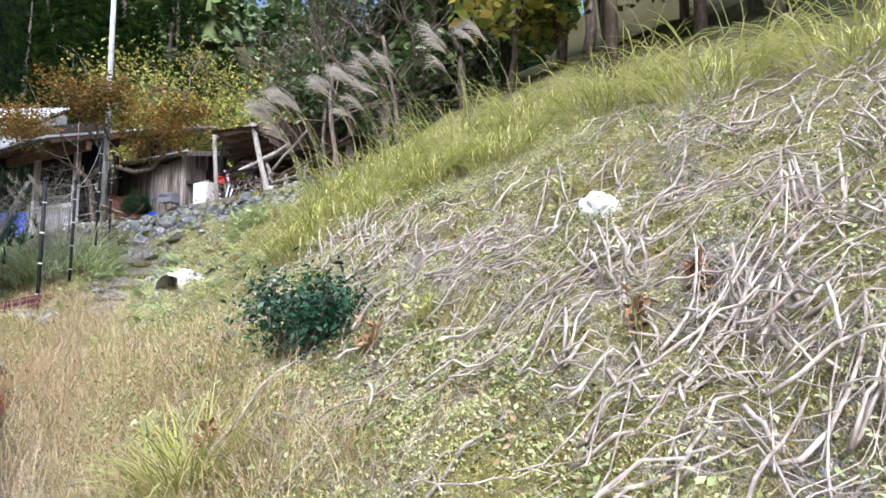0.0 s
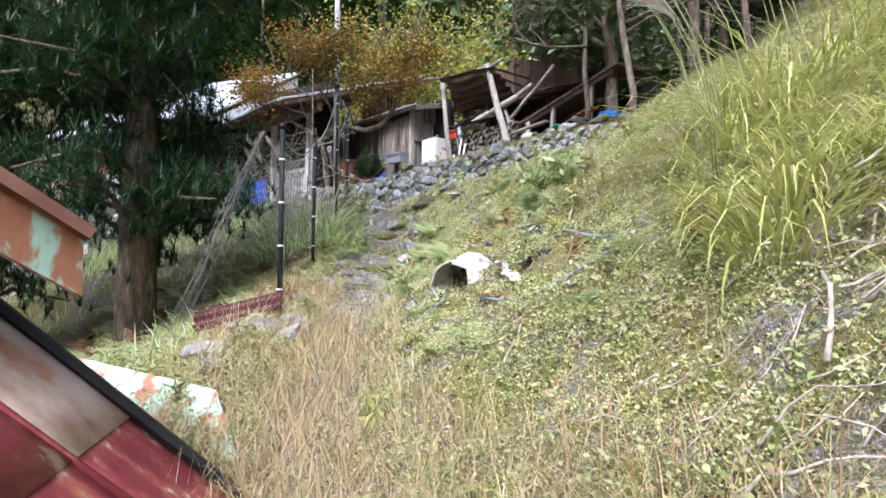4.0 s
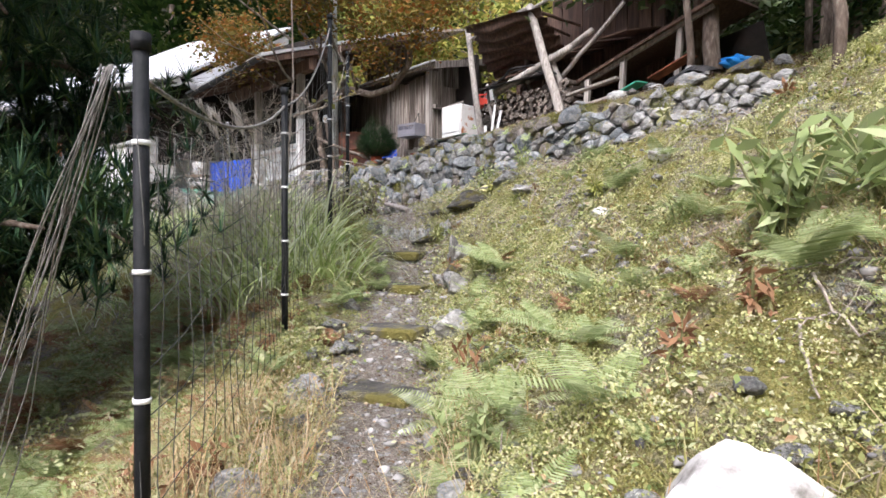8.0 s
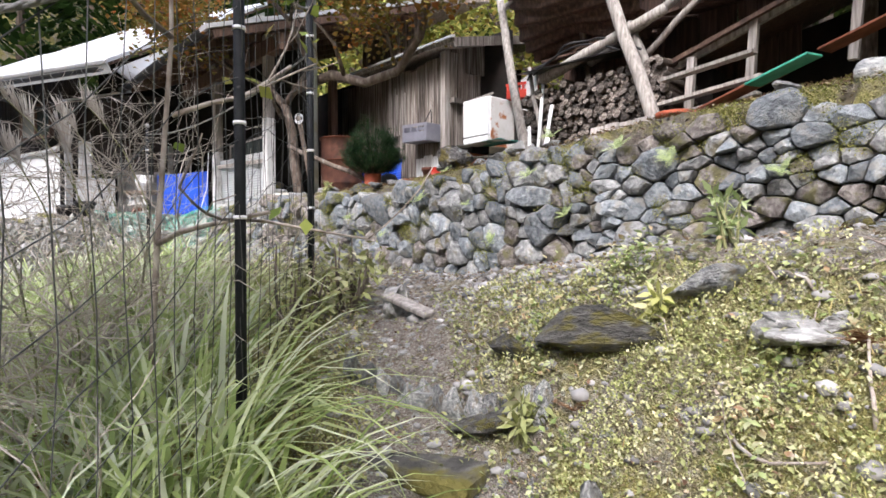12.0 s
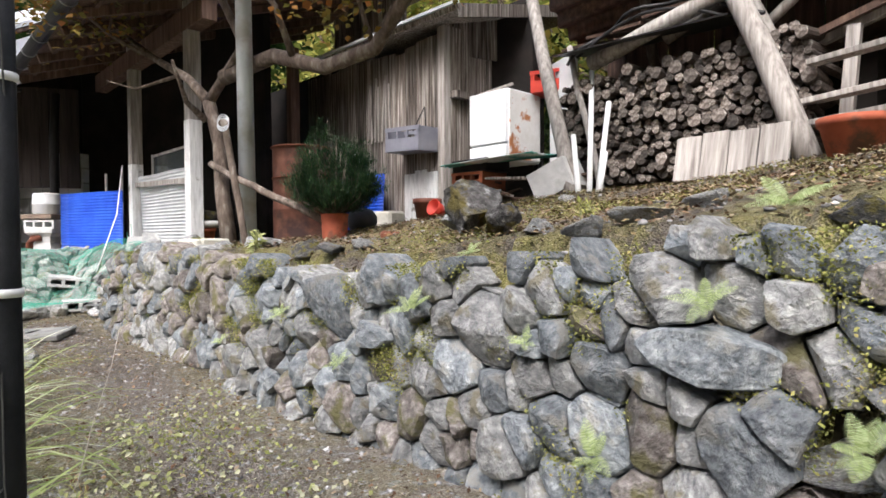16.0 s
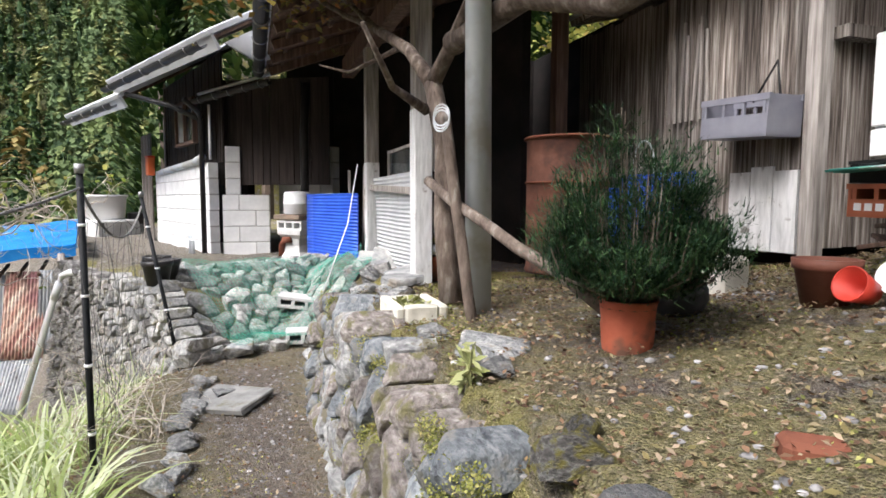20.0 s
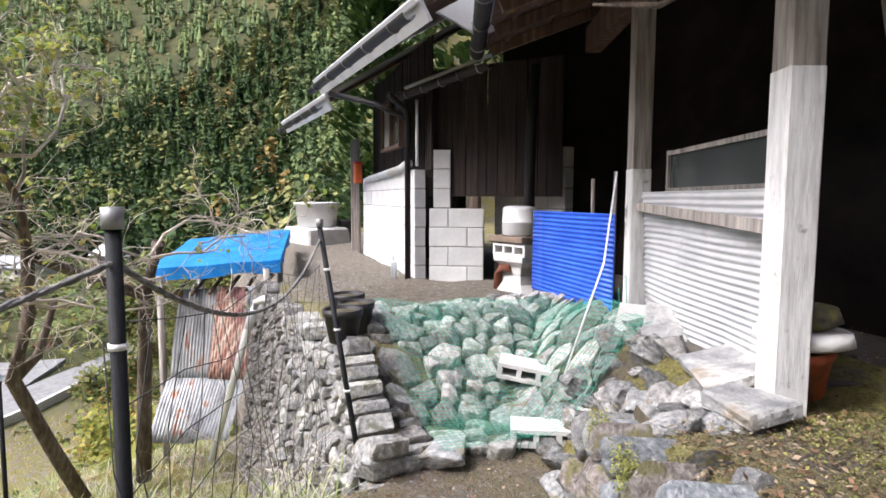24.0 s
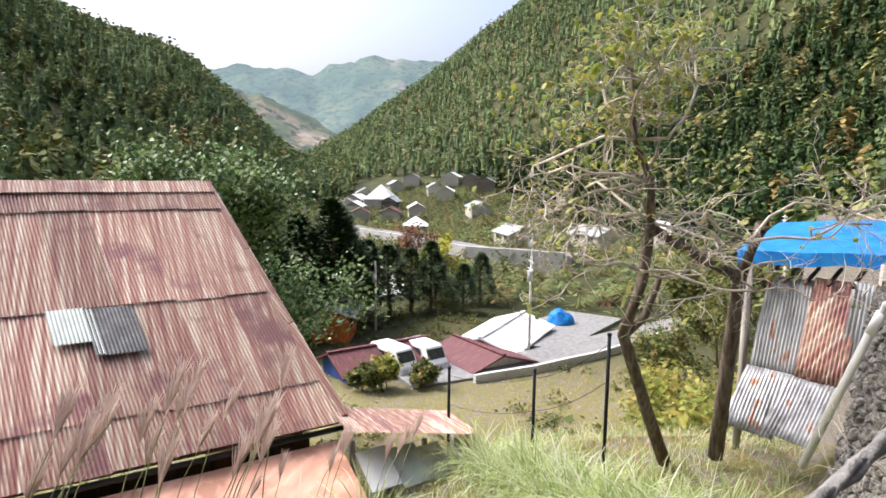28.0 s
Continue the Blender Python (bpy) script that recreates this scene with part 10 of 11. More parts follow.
def forest(name, label, x, y, hts, mat, seed, sprays, width=0.2, round_=False):
    """Trees of a dark core and many ragged sprays each."""
    r = np.random.RandomState(seed)
    n = len(x)
    z = surface(x, y) - 0.5
    h = r.uniform(*hts, n)
    V, F = [], []
    sides = 6
    a = np.arange(sides)[None] / sides * 2 * np.pi + r.uniform(0, 6.28, n)[:, None]
    rr = (h * width * (0.2 if round_ else 0.6))[:, None] * r.uniform(0.7, 1.2, (n, sides))
    ring = np.stack([x[:, None] + np.cos(a) * rr, y[:, None] + np.sin(a) * rr, np.broadcast_to(z[:, None] + 0.1 * h[:, None], (n, sides))], -1)
    tip = np.stack([x, y, z + h * (0.6 if round_ else 0.9)], -1)[:, None]
    V.append(np.concatenate([ring, tip], 1).reshape(-1, 3))
    o, j = np.arange(n)[:, None] * (sides + 1), np.arange(sides)[None]
    F.append(np.stack([o + j, o + (j + 1) % sides, np.broadcast_to(o + sides, (n, sides))], -1).reshape(-1, 3))
    q = r.uniform(0.05, 0.97, (n, sprays))
    az = r.uniform(0, 6.28, (n, sprays))
    rad = h[:, None] * width * (np.sin(np.pi * (0.25 + 0.72 * q)) if round_ else (1 - q) ** 0.75 + 0.05)
    root = np.stack([x[:, None] + np.cos(az) * rad * 0.35, y[:, None] + np.sin(az) * rad * 0.35, z[:, None] + h[:, None] * (q + 0.05)], -1)
    out = np.stack([np.cos(az), np.sin(az), r.uniform(-0.35, 0.3, (n, sprays))], -1) * (rad * r.uniform(0.55, 1.0, (n, sprays)))[..., None]
    sd = np.stack([-np.sin(az), np.cos(az), np.zeros_like(az)], -1) * (h[:, None] * r.uniform(0.08, 0.15, (n, sprays)) * (0.6 if sprays > 20 else 1.0))[..., None]
    up = np.array([0, 0, 1.0]) * (h[:, None, None] * r.uniform(0.0, 0.07, (n, sprays))[..., None])
    V.append(np.stack([root + up, root + out * 0.75 + sd, root + out - up, root + out * 0.75 - sd], 2).reshape(-1, 3))
    m = n * sprays
    b = n * (sides + 1) + np.arange(m)[:, None] * 4
    F.append(np.concatenate([b + np.array([[0, 1, 2]]), b + np.array([[0, 2, 3]])], 0))
    return tagged(fast_mesh(name, np.concatenate(V), np.concatenate(F), mat), label, "forest", kind="stuff")


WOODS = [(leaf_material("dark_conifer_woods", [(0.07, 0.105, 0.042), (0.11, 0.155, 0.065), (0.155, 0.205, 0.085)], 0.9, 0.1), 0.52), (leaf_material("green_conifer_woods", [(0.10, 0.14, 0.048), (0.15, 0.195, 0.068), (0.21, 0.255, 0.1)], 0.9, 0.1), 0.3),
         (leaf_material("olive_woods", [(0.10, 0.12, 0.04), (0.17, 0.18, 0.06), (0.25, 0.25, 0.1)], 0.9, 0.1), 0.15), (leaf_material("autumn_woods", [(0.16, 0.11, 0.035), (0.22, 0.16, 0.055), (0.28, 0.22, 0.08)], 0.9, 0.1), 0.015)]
RIGHT_IN, LEFT_IN = ([50, 80, 95, 104, 112, 122, 130], [75, 85, 140, 200, 300, 360, 420]), ([124, 130, 140, 190], [300, 200, 110, 110])
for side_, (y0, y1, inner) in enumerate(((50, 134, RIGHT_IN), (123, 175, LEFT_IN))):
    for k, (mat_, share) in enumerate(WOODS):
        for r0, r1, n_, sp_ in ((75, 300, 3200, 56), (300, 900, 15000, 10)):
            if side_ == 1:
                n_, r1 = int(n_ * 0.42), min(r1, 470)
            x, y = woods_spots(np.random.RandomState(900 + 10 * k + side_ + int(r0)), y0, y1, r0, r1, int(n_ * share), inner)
            # near right woods take the darker cedar leaves in place of shade
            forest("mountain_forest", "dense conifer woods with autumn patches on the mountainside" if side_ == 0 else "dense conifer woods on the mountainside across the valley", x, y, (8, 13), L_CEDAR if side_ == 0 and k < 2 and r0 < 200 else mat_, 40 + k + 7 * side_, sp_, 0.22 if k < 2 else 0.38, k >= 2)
for k, (mat_, share) in enumerate(WOODS):
    x, y = woods_spots(np.random.RandomState(930 + k), 20, 78, 70, 260, int(2200 * share), ([20, 78], [60, 75]))
    forest("hill_forest", "tall conifers on the near hillside", x, y, (10, 15), mat_, 60 + k, 50, 0.19 if k < 2 else 0.32, k >= 2)
    x, y = woods_spots(np.random.RandomState(940 + k), -100, 22, 26, 130, int(900 * share), ([-100, 22], [26, 26]))
    forest("hill_forest", "tall conifers on the hill above the slope", x, y, (10, 15), mat_, 70 + k, 44, 0.19 if k < 2 else 0.32, k >= 2)
for k, (mat_, n_) in enumerate(((L_FARBUSH, 2000), (WOODS[2][0], 1700), (WOODS[1][0], 1500), (WOODS[3][0], 500), (L_RUSSET, 130))):
    x, y = woods_spots(np.random.RandomState(950 + k), 74, 142, 58, 300, n_, ([74, 142], [58, 58]))
    forest("valley_trees", "small trees and bushes scattered on the valley floor", x, y, (1.6, 3.8), mat_, 80 + k, 38, 0.55, True)

# far ridges: a brown spur, then the bluish range that closes the valley
def ridge(label, yaws, skyline, near, reach, stops, haze, seed, turns=220, rows=36):
    yw_ = np.linspace(yaws[0], yaws[-1], turns)
    el_ = np.interp(yw_, yaws, skyline)
    v, f = [], []
    for k in range(rows):
        q = k / (rows - 1)
        for a_, e_ in zip(yw_, el_):
            fold = 1 - abs(noise.noise(Vector((a_ * 0.16 + seed, q * 0.9, seed)))) * 2
            x, y = polar(a_, near + (reach - near) * q + 90 * fold * (1 - q))
            wob = noise.fractal(Vector((a_ * 0.5, q * 4, seed)), 0.9, 2.0, 6)
            v.append((x, y, -14 + (math.tan(radians(e_)) * reach + 18) * (q ** 1.15 + 0.3 * (fold - 0.6) * q * (1 - q)) + reach * 0.009 * wob * q))
    for k in range(rows - 1):
        for j in range(turns - 1):
            i = k * turns + j
            f.append((i, i + 1, i + turns + 1, i + turns))
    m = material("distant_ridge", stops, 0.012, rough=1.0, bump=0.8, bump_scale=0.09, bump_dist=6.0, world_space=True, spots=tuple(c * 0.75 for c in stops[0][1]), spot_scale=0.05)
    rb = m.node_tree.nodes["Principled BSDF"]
    # faint bluish glow stands in for the haze of distance
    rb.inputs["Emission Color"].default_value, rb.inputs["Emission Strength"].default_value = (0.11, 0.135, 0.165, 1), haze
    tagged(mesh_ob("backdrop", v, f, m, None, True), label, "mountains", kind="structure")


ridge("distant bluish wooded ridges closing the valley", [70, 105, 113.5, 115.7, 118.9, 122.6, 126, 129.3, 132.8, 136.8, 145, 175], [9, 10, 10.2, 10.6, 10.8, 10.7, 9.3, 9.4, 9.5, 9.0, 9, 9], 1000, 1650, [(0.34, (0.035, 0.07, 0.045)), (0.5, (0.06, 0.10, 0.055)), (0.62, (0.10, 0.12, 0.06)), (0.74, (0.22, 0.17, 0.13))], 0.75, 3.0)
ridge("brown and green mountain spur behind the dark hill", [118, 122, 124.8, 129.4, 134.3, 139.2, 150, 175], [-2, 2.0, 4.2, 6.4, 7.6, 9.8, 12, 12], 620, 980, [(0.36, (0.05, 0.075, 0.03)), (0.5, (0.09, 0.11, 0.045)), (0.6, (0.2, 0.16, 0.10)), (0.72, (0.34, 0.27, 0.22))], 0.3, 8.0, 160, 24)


# houses of the village
def cottage(label, x, y, turn, w, d, h, rh, wall, roof, z=None, over=0.45, name="village_house", hip=False, group="village houses", windows=2):
    z = ground_z(x, y) + 1.0 if z is None else z
    t = thing(name, label, "house", pose(x, y, z, 0, 0, turn), group)
    part("wall", boxed(w, d, h + 1.8, pose(0, 0, -1.8)), wall, t)
    if hip:
        a, b = w / 2 + over, d / 2 + over
        mesh_ob("roof", [(-a, -b, h), (a, -b, h), (a, b, h), (-a, b, h), (-0.12 * w, 0, h + rh), (0.12 * w, 0, h + rh), (-a, -b, h - 0.12), (a, -b, h - 0.12), (a, b, h - 0.12), (-a, b, h - 0.12)],
                [(0, 1, 5, 4), (1, 2, 5), (2, 3, 4, 5), (3, 0, 4), (0, 6, 7, 1), (1, 7, 8, 2), (2, 8, 9, 3), (3, 9, 6, 0), (9, 8, 7, 6)], roof, t)
    else:
        a, b = w / 2 + over, d / 2 + over
        for sg in (-1, 1):
            mesh_ob("roof_slope", [(-a, sg * b, h - 0.12), (a, sg * b, h - 0.12), (a, 0, h + rh), (-a, 0, h + rh), (-a, sg * b, h - 0.24), (a, sg * b, h - 0.24), (a, 0, h + rh - 0.12), (-a, 0, h + rh - 0.12)],
                    [(0, 1, 2, 3), (7, 6, 5, 4), (0, 4, 5, 1), (1, 5, 6, 2), (2, 6, 7, 3), (3, 7, 4, 0)], roof, t)
        mesh_ob("gable", [(-w / 2, -d / 2, h), (-w / 2, d / 2, h), (-w / 2, 0, h + rh - 0.12), (w / 2, -d / 2, h), (w / 2, d / 2, h), (w / 2, 0, h + rh - 0.12)], [(0, 2, 1), (3, 4, 5), (0, 3, 5, 2), (1, 2, 5, 4)], wall, t)
        part("ridge_cap", boxed(2 * a, 0.3, 0.1, pose(0, 0, h + rh - 0.03)), roof, t)
    for sg in (-1, 1):
        for k in range(windows):
            xx = w * ((k + 0.5) / windows - 0.5)
            wf = part("window", boxed(min(1.7, w * 0.3), 0.08, min(1.1, h * 0.42), pose(xx, sg * (d / 2 + 0.01), min(0.9, h * 0.36))), M_GREYWOOD, t)
            part("pane", boxed(min(1.5, w * 0.26), 0.05, min(0.95, h * 0.35), pose(xx, sg * (d / 2 + 0.04), min(0.97, h * 0.4))), M_GLASS, wf)
    return t


for x, y, turn, w, d, h, rh, wl, rf, lab, hip in (
        (-224, -115, 20, 13, 12, 2.2, 6.0, M_PLASTER, M_WHITEROOF, "house with steep white tin-covered hip roof", True),
        (-283, -131, 25, 13, 8, 3.0, 2.2, M_PLASTER, M_GREYTIN, "village house with grey tiled roof on the slope", False),
        (-277, -105, 15, 15, 8, 3.0, 2.2, M_PLASTER, M_WHITEROOF, "long village house with pale roof on the slope", False),
        (-203, -63, 35, 10, 7, 2.6, 1.8, M_PLASTER, M_GREYTIN, "small village house with grey roof", False),
        (-270, -92, 20, 12, 8, 3.0, 2.2, M_OLDWOOD, M_GREYTIN, "dark timber village house high on the slope", False),
        (-222, -126, 10, 10, 7, 2.8, 2.0, M_PLASTER, M_WHITEROOF, "village house with white roof", False),
        (-243, -135, 35, 11, 8, 3.0, 2.2, M_PLASTER, M_GREYTIN, "village house with grey roof", False),
        (-182, -87, 25, 11, 7, 2.4, 1.8, M_PLASTER, M_MAROON, "village house with brown roof", False),
        (-177, -96, 30, 9, 6, 2.4, 1.8, M_PLASTER, M_MAROON, "low village house with maroon roof", False),
        (-197, -111, 20, 9, 7, 2.6, 1.8, M_PLASTER, M_WHITEROOF, "village house with pale tin roof", False),
        (-206, -120, 30, 9, 7, 2.6, 1.8, M_PLASTER, M_GREYTIN, "village house with grey tin roof", False),
        (-150, -61, 25, 8, 6, 1.6, 2.4, M_PLASTER, M_WHITEROOF, "village house with white hip roof", True),
        (-252, -103, 30, 11, 7, 2.8, 2.0, M_PLASTER, M_GREYTIN, "village house with grey tin roof", False),
        (-256, -79, 15, 12, 8, 3.0, 2.2, M_OLDWOOD, M_GREYTIN, "dark timber house high on the slope", False),
        (-267, -132, 40, 10, 7, 2.8, 2.0, M_PLASTER, M_GREYTIN, "village house with grey tiled roof on the slope", False),
        (-213, -104, 15, 9, 6, 2.6, 1.8, M_OLDWOOD, M_GREYTIN, "dark village house with grey roof", False),
        (-236, -120, 30, 9, 7, 2.8, 2.0, M_PLASTER, M_MAROON, "village house with brown roof", False),
        (-196, -84, 30, 9, 6, 2.6, 1.8, M_PLASTER, M_WHITEROOF, "village house with pale roof", False),
        (-240, -92, 20, 10, 7, 2.8, 2.0, M_PLASTER, M_WHITEROOF, "village house with white roof", False),
        (-144, 5, 50, 9, 6, 2.4, 1.8, M_PLASTER, M_WHITEROOF, "village house with pale roof by the road", False),
        (-135, -10, 45, 10, 6, 2.2, 1.6, M_PLASTER, M_GREYTIN, "village house with grey roof by the road", False),
        (-128, -26, 40, 9, 6, 2.2, 1.6, M_PLASTER, M_GREYTIN, "village house with grey roof by the road", False)):
    cottage(lab, x, y, turn, w, d, h, rh, wl, rf, hip=hip)


def ribbon(name, label, cat, pts, width, high, mat, lift=0.0, kind="structure"):
    """A road or wall that follows the ground along pts."""
    v, f = [], []
    fine = []
    for (ax, ay), (bx, by) in zip(pts, pts[1:]):
        for k in range(8):
            fine.append((ax + (bx - ax) * k / 8, ay + (by - ay) * k / 8))
    fine.append(pts[-1])
    zs = [ground_z(x, y) for x, y in fine]
    for k, (x, y) in enumerate(fine):
        a, b = fine[max(0, k - 1)], fine[min(len(fine) - 1, k + 1)]
        d = Vector((b[0] - a[0], b[1] - a[1], 0)).normalized()
        n = Vector((-d.y, d.x, 0)) * width / 2
        z = sum(zs[max(0, k - 3):k + 4]) / len(zs[max(0, k - 3):k + 4]) + lift
        for sg, dz in ((-1, -1.0), (-1, high), (1, high), (1, -1.0)):
            v.append((x + sg * n.x, y + sg * n.y, z + dz))
    for k in range(len(fine) - 1):
        for j in range(3):
            f.append((4 * k + j, 4 * k + 4 + j, 4 * k + 5 + j, 4 * k + 1 + j))
    f.append((0, 1, 2, 3))
    f.append(tuple(4 * len(fine) - 4 + j for j in (3, 2, 1, 0)))
    return tagged(mesh_ob(name, v, f, mat), label, cat, kind=kind)


ribbon("wall_riverside", "long grey concrete retaining wall below the village", "wall", [(-150, -92), (-130, -72), (-107, -41), (-93, -23), (-91, -7)], 0.8, 3.2, M_CONCWALL)
ribbon("road_upper", "pale mountain road above the retaining wall", "road", [(-152, -90), (-134, -70), (-111, -39), (-97, -22), (-95, -6)], 4.5, 2.6, M_ASPHALT)
ribbon("river", "pale gravel river bed on the valley floor", "river", [(-120, -70), (-90, -38), (-70, -24), (-64, -20), (-60, -30)], 4.0, 0.35, M_CONCRETE)
ribbon("road", "grey lane running down past the parked vans", "road", [(-35, -3.5), (-37.5, -1.6), (-41.0, 1.0), (-46, 3.6), (-54.3, 7.0), (-66, 12)], 3.0, 0.22, M_ASPHALT)
ribbon("road_verge", "low pale concrete kerb beside the lane", "kerb", [(-36.6, 0.2), (-39.9, 2.7), (-45.2, 5.4), (-53.8, 8.8)], 0.25, 0.5, M_CONCRETE)
ribbon("parking_lot", "grey gravel parking area by the lane", "parking", [(-46, 0.4), (-52, 1.2), (-60, 2.4)], 5.5, 0.3, M_ASPHALT)

# long maroon shed, red-and-white roofed barn
cottage("long shed with maroon tin roof and blue siding", -36.64, -5.87, -32, 5.7, 3.4, 1.75, 0.75, material("blue_siding", [(0.3, (0.02, 0.06, 0.28)), (0.7, (0.05, 0.12, 0.4))], 3, rough=0.6), M_MAROON, z=-8.5, name="shed_below", group="", windows=3)
cottage("barn with patched maroon tin roof", -40.90, -1.26, 58, 4.3, 4.7, 1.4, 0.75, M_PLASTER, M_MAROON, z=-8.7, name="barn_below", group="")
cottage("low hall with white painted tin roof", -47.22, -1.63, -3, 7.8, 4.2, 1.6, 0.7, M_PLASTER, M_WHITEROOF, z=-9.0, name="hall_below", group="")
cottage("small hut with an orange painted front", -43.0, -13.4, 25, 4.0, 2.6, 2.0, 0.5, material("orange_paint", [(0.3, (0.55, 0.14, 0.03)), (0.7, (0.65, 0.2, 0.05))], 3, rough=0.7), M_GREYTIN, z=-7.9, name="orange_hut", group="")


def van(label, x, y, turn, z=None):
    t = thing("kei_van", label, "van", pose(x, y, ground_z(x, y) if z is None else z, 0, 0, turn), "parked vans")
    t.matrix_world = t.matrix_world @ Matrix.Diagonal((0.92, 0.95, 0.86, 1))
    prof = [(-1.65, 0.3), (1.6, 0.3), (1.68, 0.75), (1.5, 1.0), (1.05, 1.82), (0.8, 1.9), (-1.5, 1.9), (-1.66, 1.75)]
    v = [(px, sg * 0.72 * (0.9 if pz > 1.5 else 1), pz) for sg in (-1, 1) for px, pz in prof]
    n = len(prof)
    f = [tuple(range(n)), tuple(range(2 * n - 1, n - 1, -1))] + [(k, k + n, (k + 1) % n + n, (k + 1) % n) for k in range(n)]
    ob = mesh_ob("body", v, f, M_VANWHITE, t)
    ob.modifiers.new("edges", "BEVEL").width = 0.05
    part("windscreen", boxed(0.02, 1.2, 0.72, pose(1.46, 0, 1.06, 0, -29), 0.005), M_GLASS, t)
    for sg in (-1, 1):
        part("side_window", boxed(2.0, 0.02, 0.5, pose(-0.35, sg * 0.7, 1.15, -6 * sg)), M_GLASS, t)
        part("headlight", boxed(0.03, 0.25, 0.14, pose(1.66, sg * 0.52, 0.66), 0.005), M_SILVER, t)
        for xx in (-1.05, 1.1):
            tube("wheel", [(xx, sg * 0.56, 0.28), (xx, sg * 0.73, 0.28)], 0.28, M_TYRE, t, 16)
    part("bumper", boxed(0.12, 1.4, 0.2, pose(1.62, 0, 0.32), 0.02), M_VANWHITE, t)


van("white van parked nose out by the blue shed", -36.6, -4.9, 66)
van("white van parked beside the lane", -38.3, -3.7, 60)
for x, y, h in ((-46.5, -12.0, 5.5), (-44.6, 1.0, 6.5), (-107, 22, 9), (-70, -6, 7), (-90, -12, 8)):
    t = thing("far_utility_pole", "thin grey concrete utility pole in the valley", "pole", group="valley poles")
    z = ground_z(x, y)
    tube("shaft", [(x, y, z - 0.3), (x, y, z + h)], [0.1, 0.075], M_CONCRETE, t, 10)
    for k in range(2):
        part("crossarm", boxed(1.1, 0.1, 0.1, pose(x, y, z + h - 0.4 - 0.5 * k, 0, 0, 30)), M_POLE, t)
    tube("transformer", [(x + 0.25, y, z + h - 1.6), (x + 0.25, y, z + h - 0.9)], 0.18, M_POLE, t, 10)
for a, b in (((-46.5, -12.0, 5.3), (-70, -6, 6.8)), ((-46.5, -12.0, 4.9), (-44.6, 1.0, 6.1)), ((-70, -6, 6.8), (-90, -12, 7.8)), ((-46.5, -12.0, 5.3), (-24, -16, 6.5))):
    A, B = Vector((a[0], a[1], ground_z(a[0], a[1]) + a[2])), Vector((b[0], b[1], ground_z(b[0], b[1]) + b[2]))
    t = thing("power_line", "black power line sagging between poles", "cable", group="power lines")
    tube("wire", [A.lerp(B, k / 10) - Vector((0, 0, 1.2 * (1 - (k / 5 - 1) ** 2))) for k in range(11)], 0.014, M_GUTTER, t, 5)
tp = thing("tarpaulin_heap", "bright blue tarpaulin thrown over a heap", "tarpaulin", pose(-54.6, 0.8, ground_z(-54.6, 0.8) + 0.2))
bm = bmesh.new()
bmesh.ops.create_icosphere(bm, subdivisions=3, radius=1.0)
for v in bm.verts:
    v.co = Vector((v.co.x * 1.5, v.co.y * 1.1, max(-0.1, v.co.z) * 1.25)) * (1 + 0.22 * noise.noise(v.co * 1.7))
part("sheet", bm, M_TARPBLUE, tp)
fe = thing("far_fence", "grey metal guard fence on the far bank", "fence", kind="structure")
for k in range(26):
    x, y = -112 + 0.55 * k * 0.35, 30 - 0.55 * k
    part("slat", boxed(0.14, 0.5, 1.3, pose(x, y, ground_z(x, y))), M_GREYTIN, fe)

# trees in the valley
broad_tree("large dark tree with pale-backed leaves behind the rusty roof", -21.3, -2.9, 15.0, 3.0, 15000, L_PALELEAF, 701, (0.13, 0.25), z0=-6.2, name="large_tree")
broad_tree("large dark tree with pale-backed leaves behind the rusty roof", -24.0, -3.0, 11.5, 2.8, 11000, L_PALELEAF, 702, (0.13, 0.25), z0=-6.6, name="large_tree")
for k, (x, y, h, c, mat, lab) in enumerate(((-72, -18.7, 6.5, 2.2, L_GOLD, "golden yellow tree on the valley floor"), (-84, -28, 5.5, 3.4, L_RUSSET, "russet tree on the valley floor"), (-78, -30, 5.0, 2.6, L_FARBUSH, "olive tree on the valley floor"), (-60, 10.5, 4, 2.2, L_FARBUSH, "pale green orchard bush"), (-66, 13, 4.5, 2.4, L_FARBUSH, "pale green orchard bush"),
                                            (-55, 13, 4, 2.2, L_FARBUSH, "pale green orchard bush"), (-74, 16, 5, 2.6, L_FARBUSH, "pale green orchard bush"), (-48, 12.5, 3.6, 2.0, L_FARBUSH, "pale green orchard bush"), (-85, 18, 5, 2.8, L_FARBUSH, "green bush below the guard fence"), (-95, 24, 5, 3, L_FARBUSH, "green bush below the guard fence"),
                                            (-40, 9.5, 3.4, 1.8, L_FARBUSH, "green bush by the lane"), (-33.6, -3.6, 1.5, 0.7, L_YELLOW, "yellowing bush before the parked vans"), (-34.6, -2.4, 1.3, 0.6, L_FARBUSH, "green bush before the parked vans"), (-32.6, -4.6, 1.5, 0.7, L_FARBUSH, "green bush before the parked vans"), (-31, 10.0, 3.2, 1.6, L_YELLOW, "yellowing bush below the terrace"), (-24, 12.2, 3.4, 1.6, L_YELLOW, "yellowing bush below the terrace"), (-28, 13.5, 4, 2.0, L_FARBUSH, "green bush below the terrace"), (-62, 24, 9, 3.4, L_ORANGE, "orange autumn tree at the forest edge"), (-95, 34, 9, 4, L_YELLOW, "yellowing tree at the forest edge"), (-70, 30, 9, 3.5, L_YELLOW, "yellowing tree at the forest edge"))):
    broad_tree(lab, x, y, h, c, 1500, mat, 720 + k, (0.16, 0.34) if x > -58 else (0.3, 0.6))
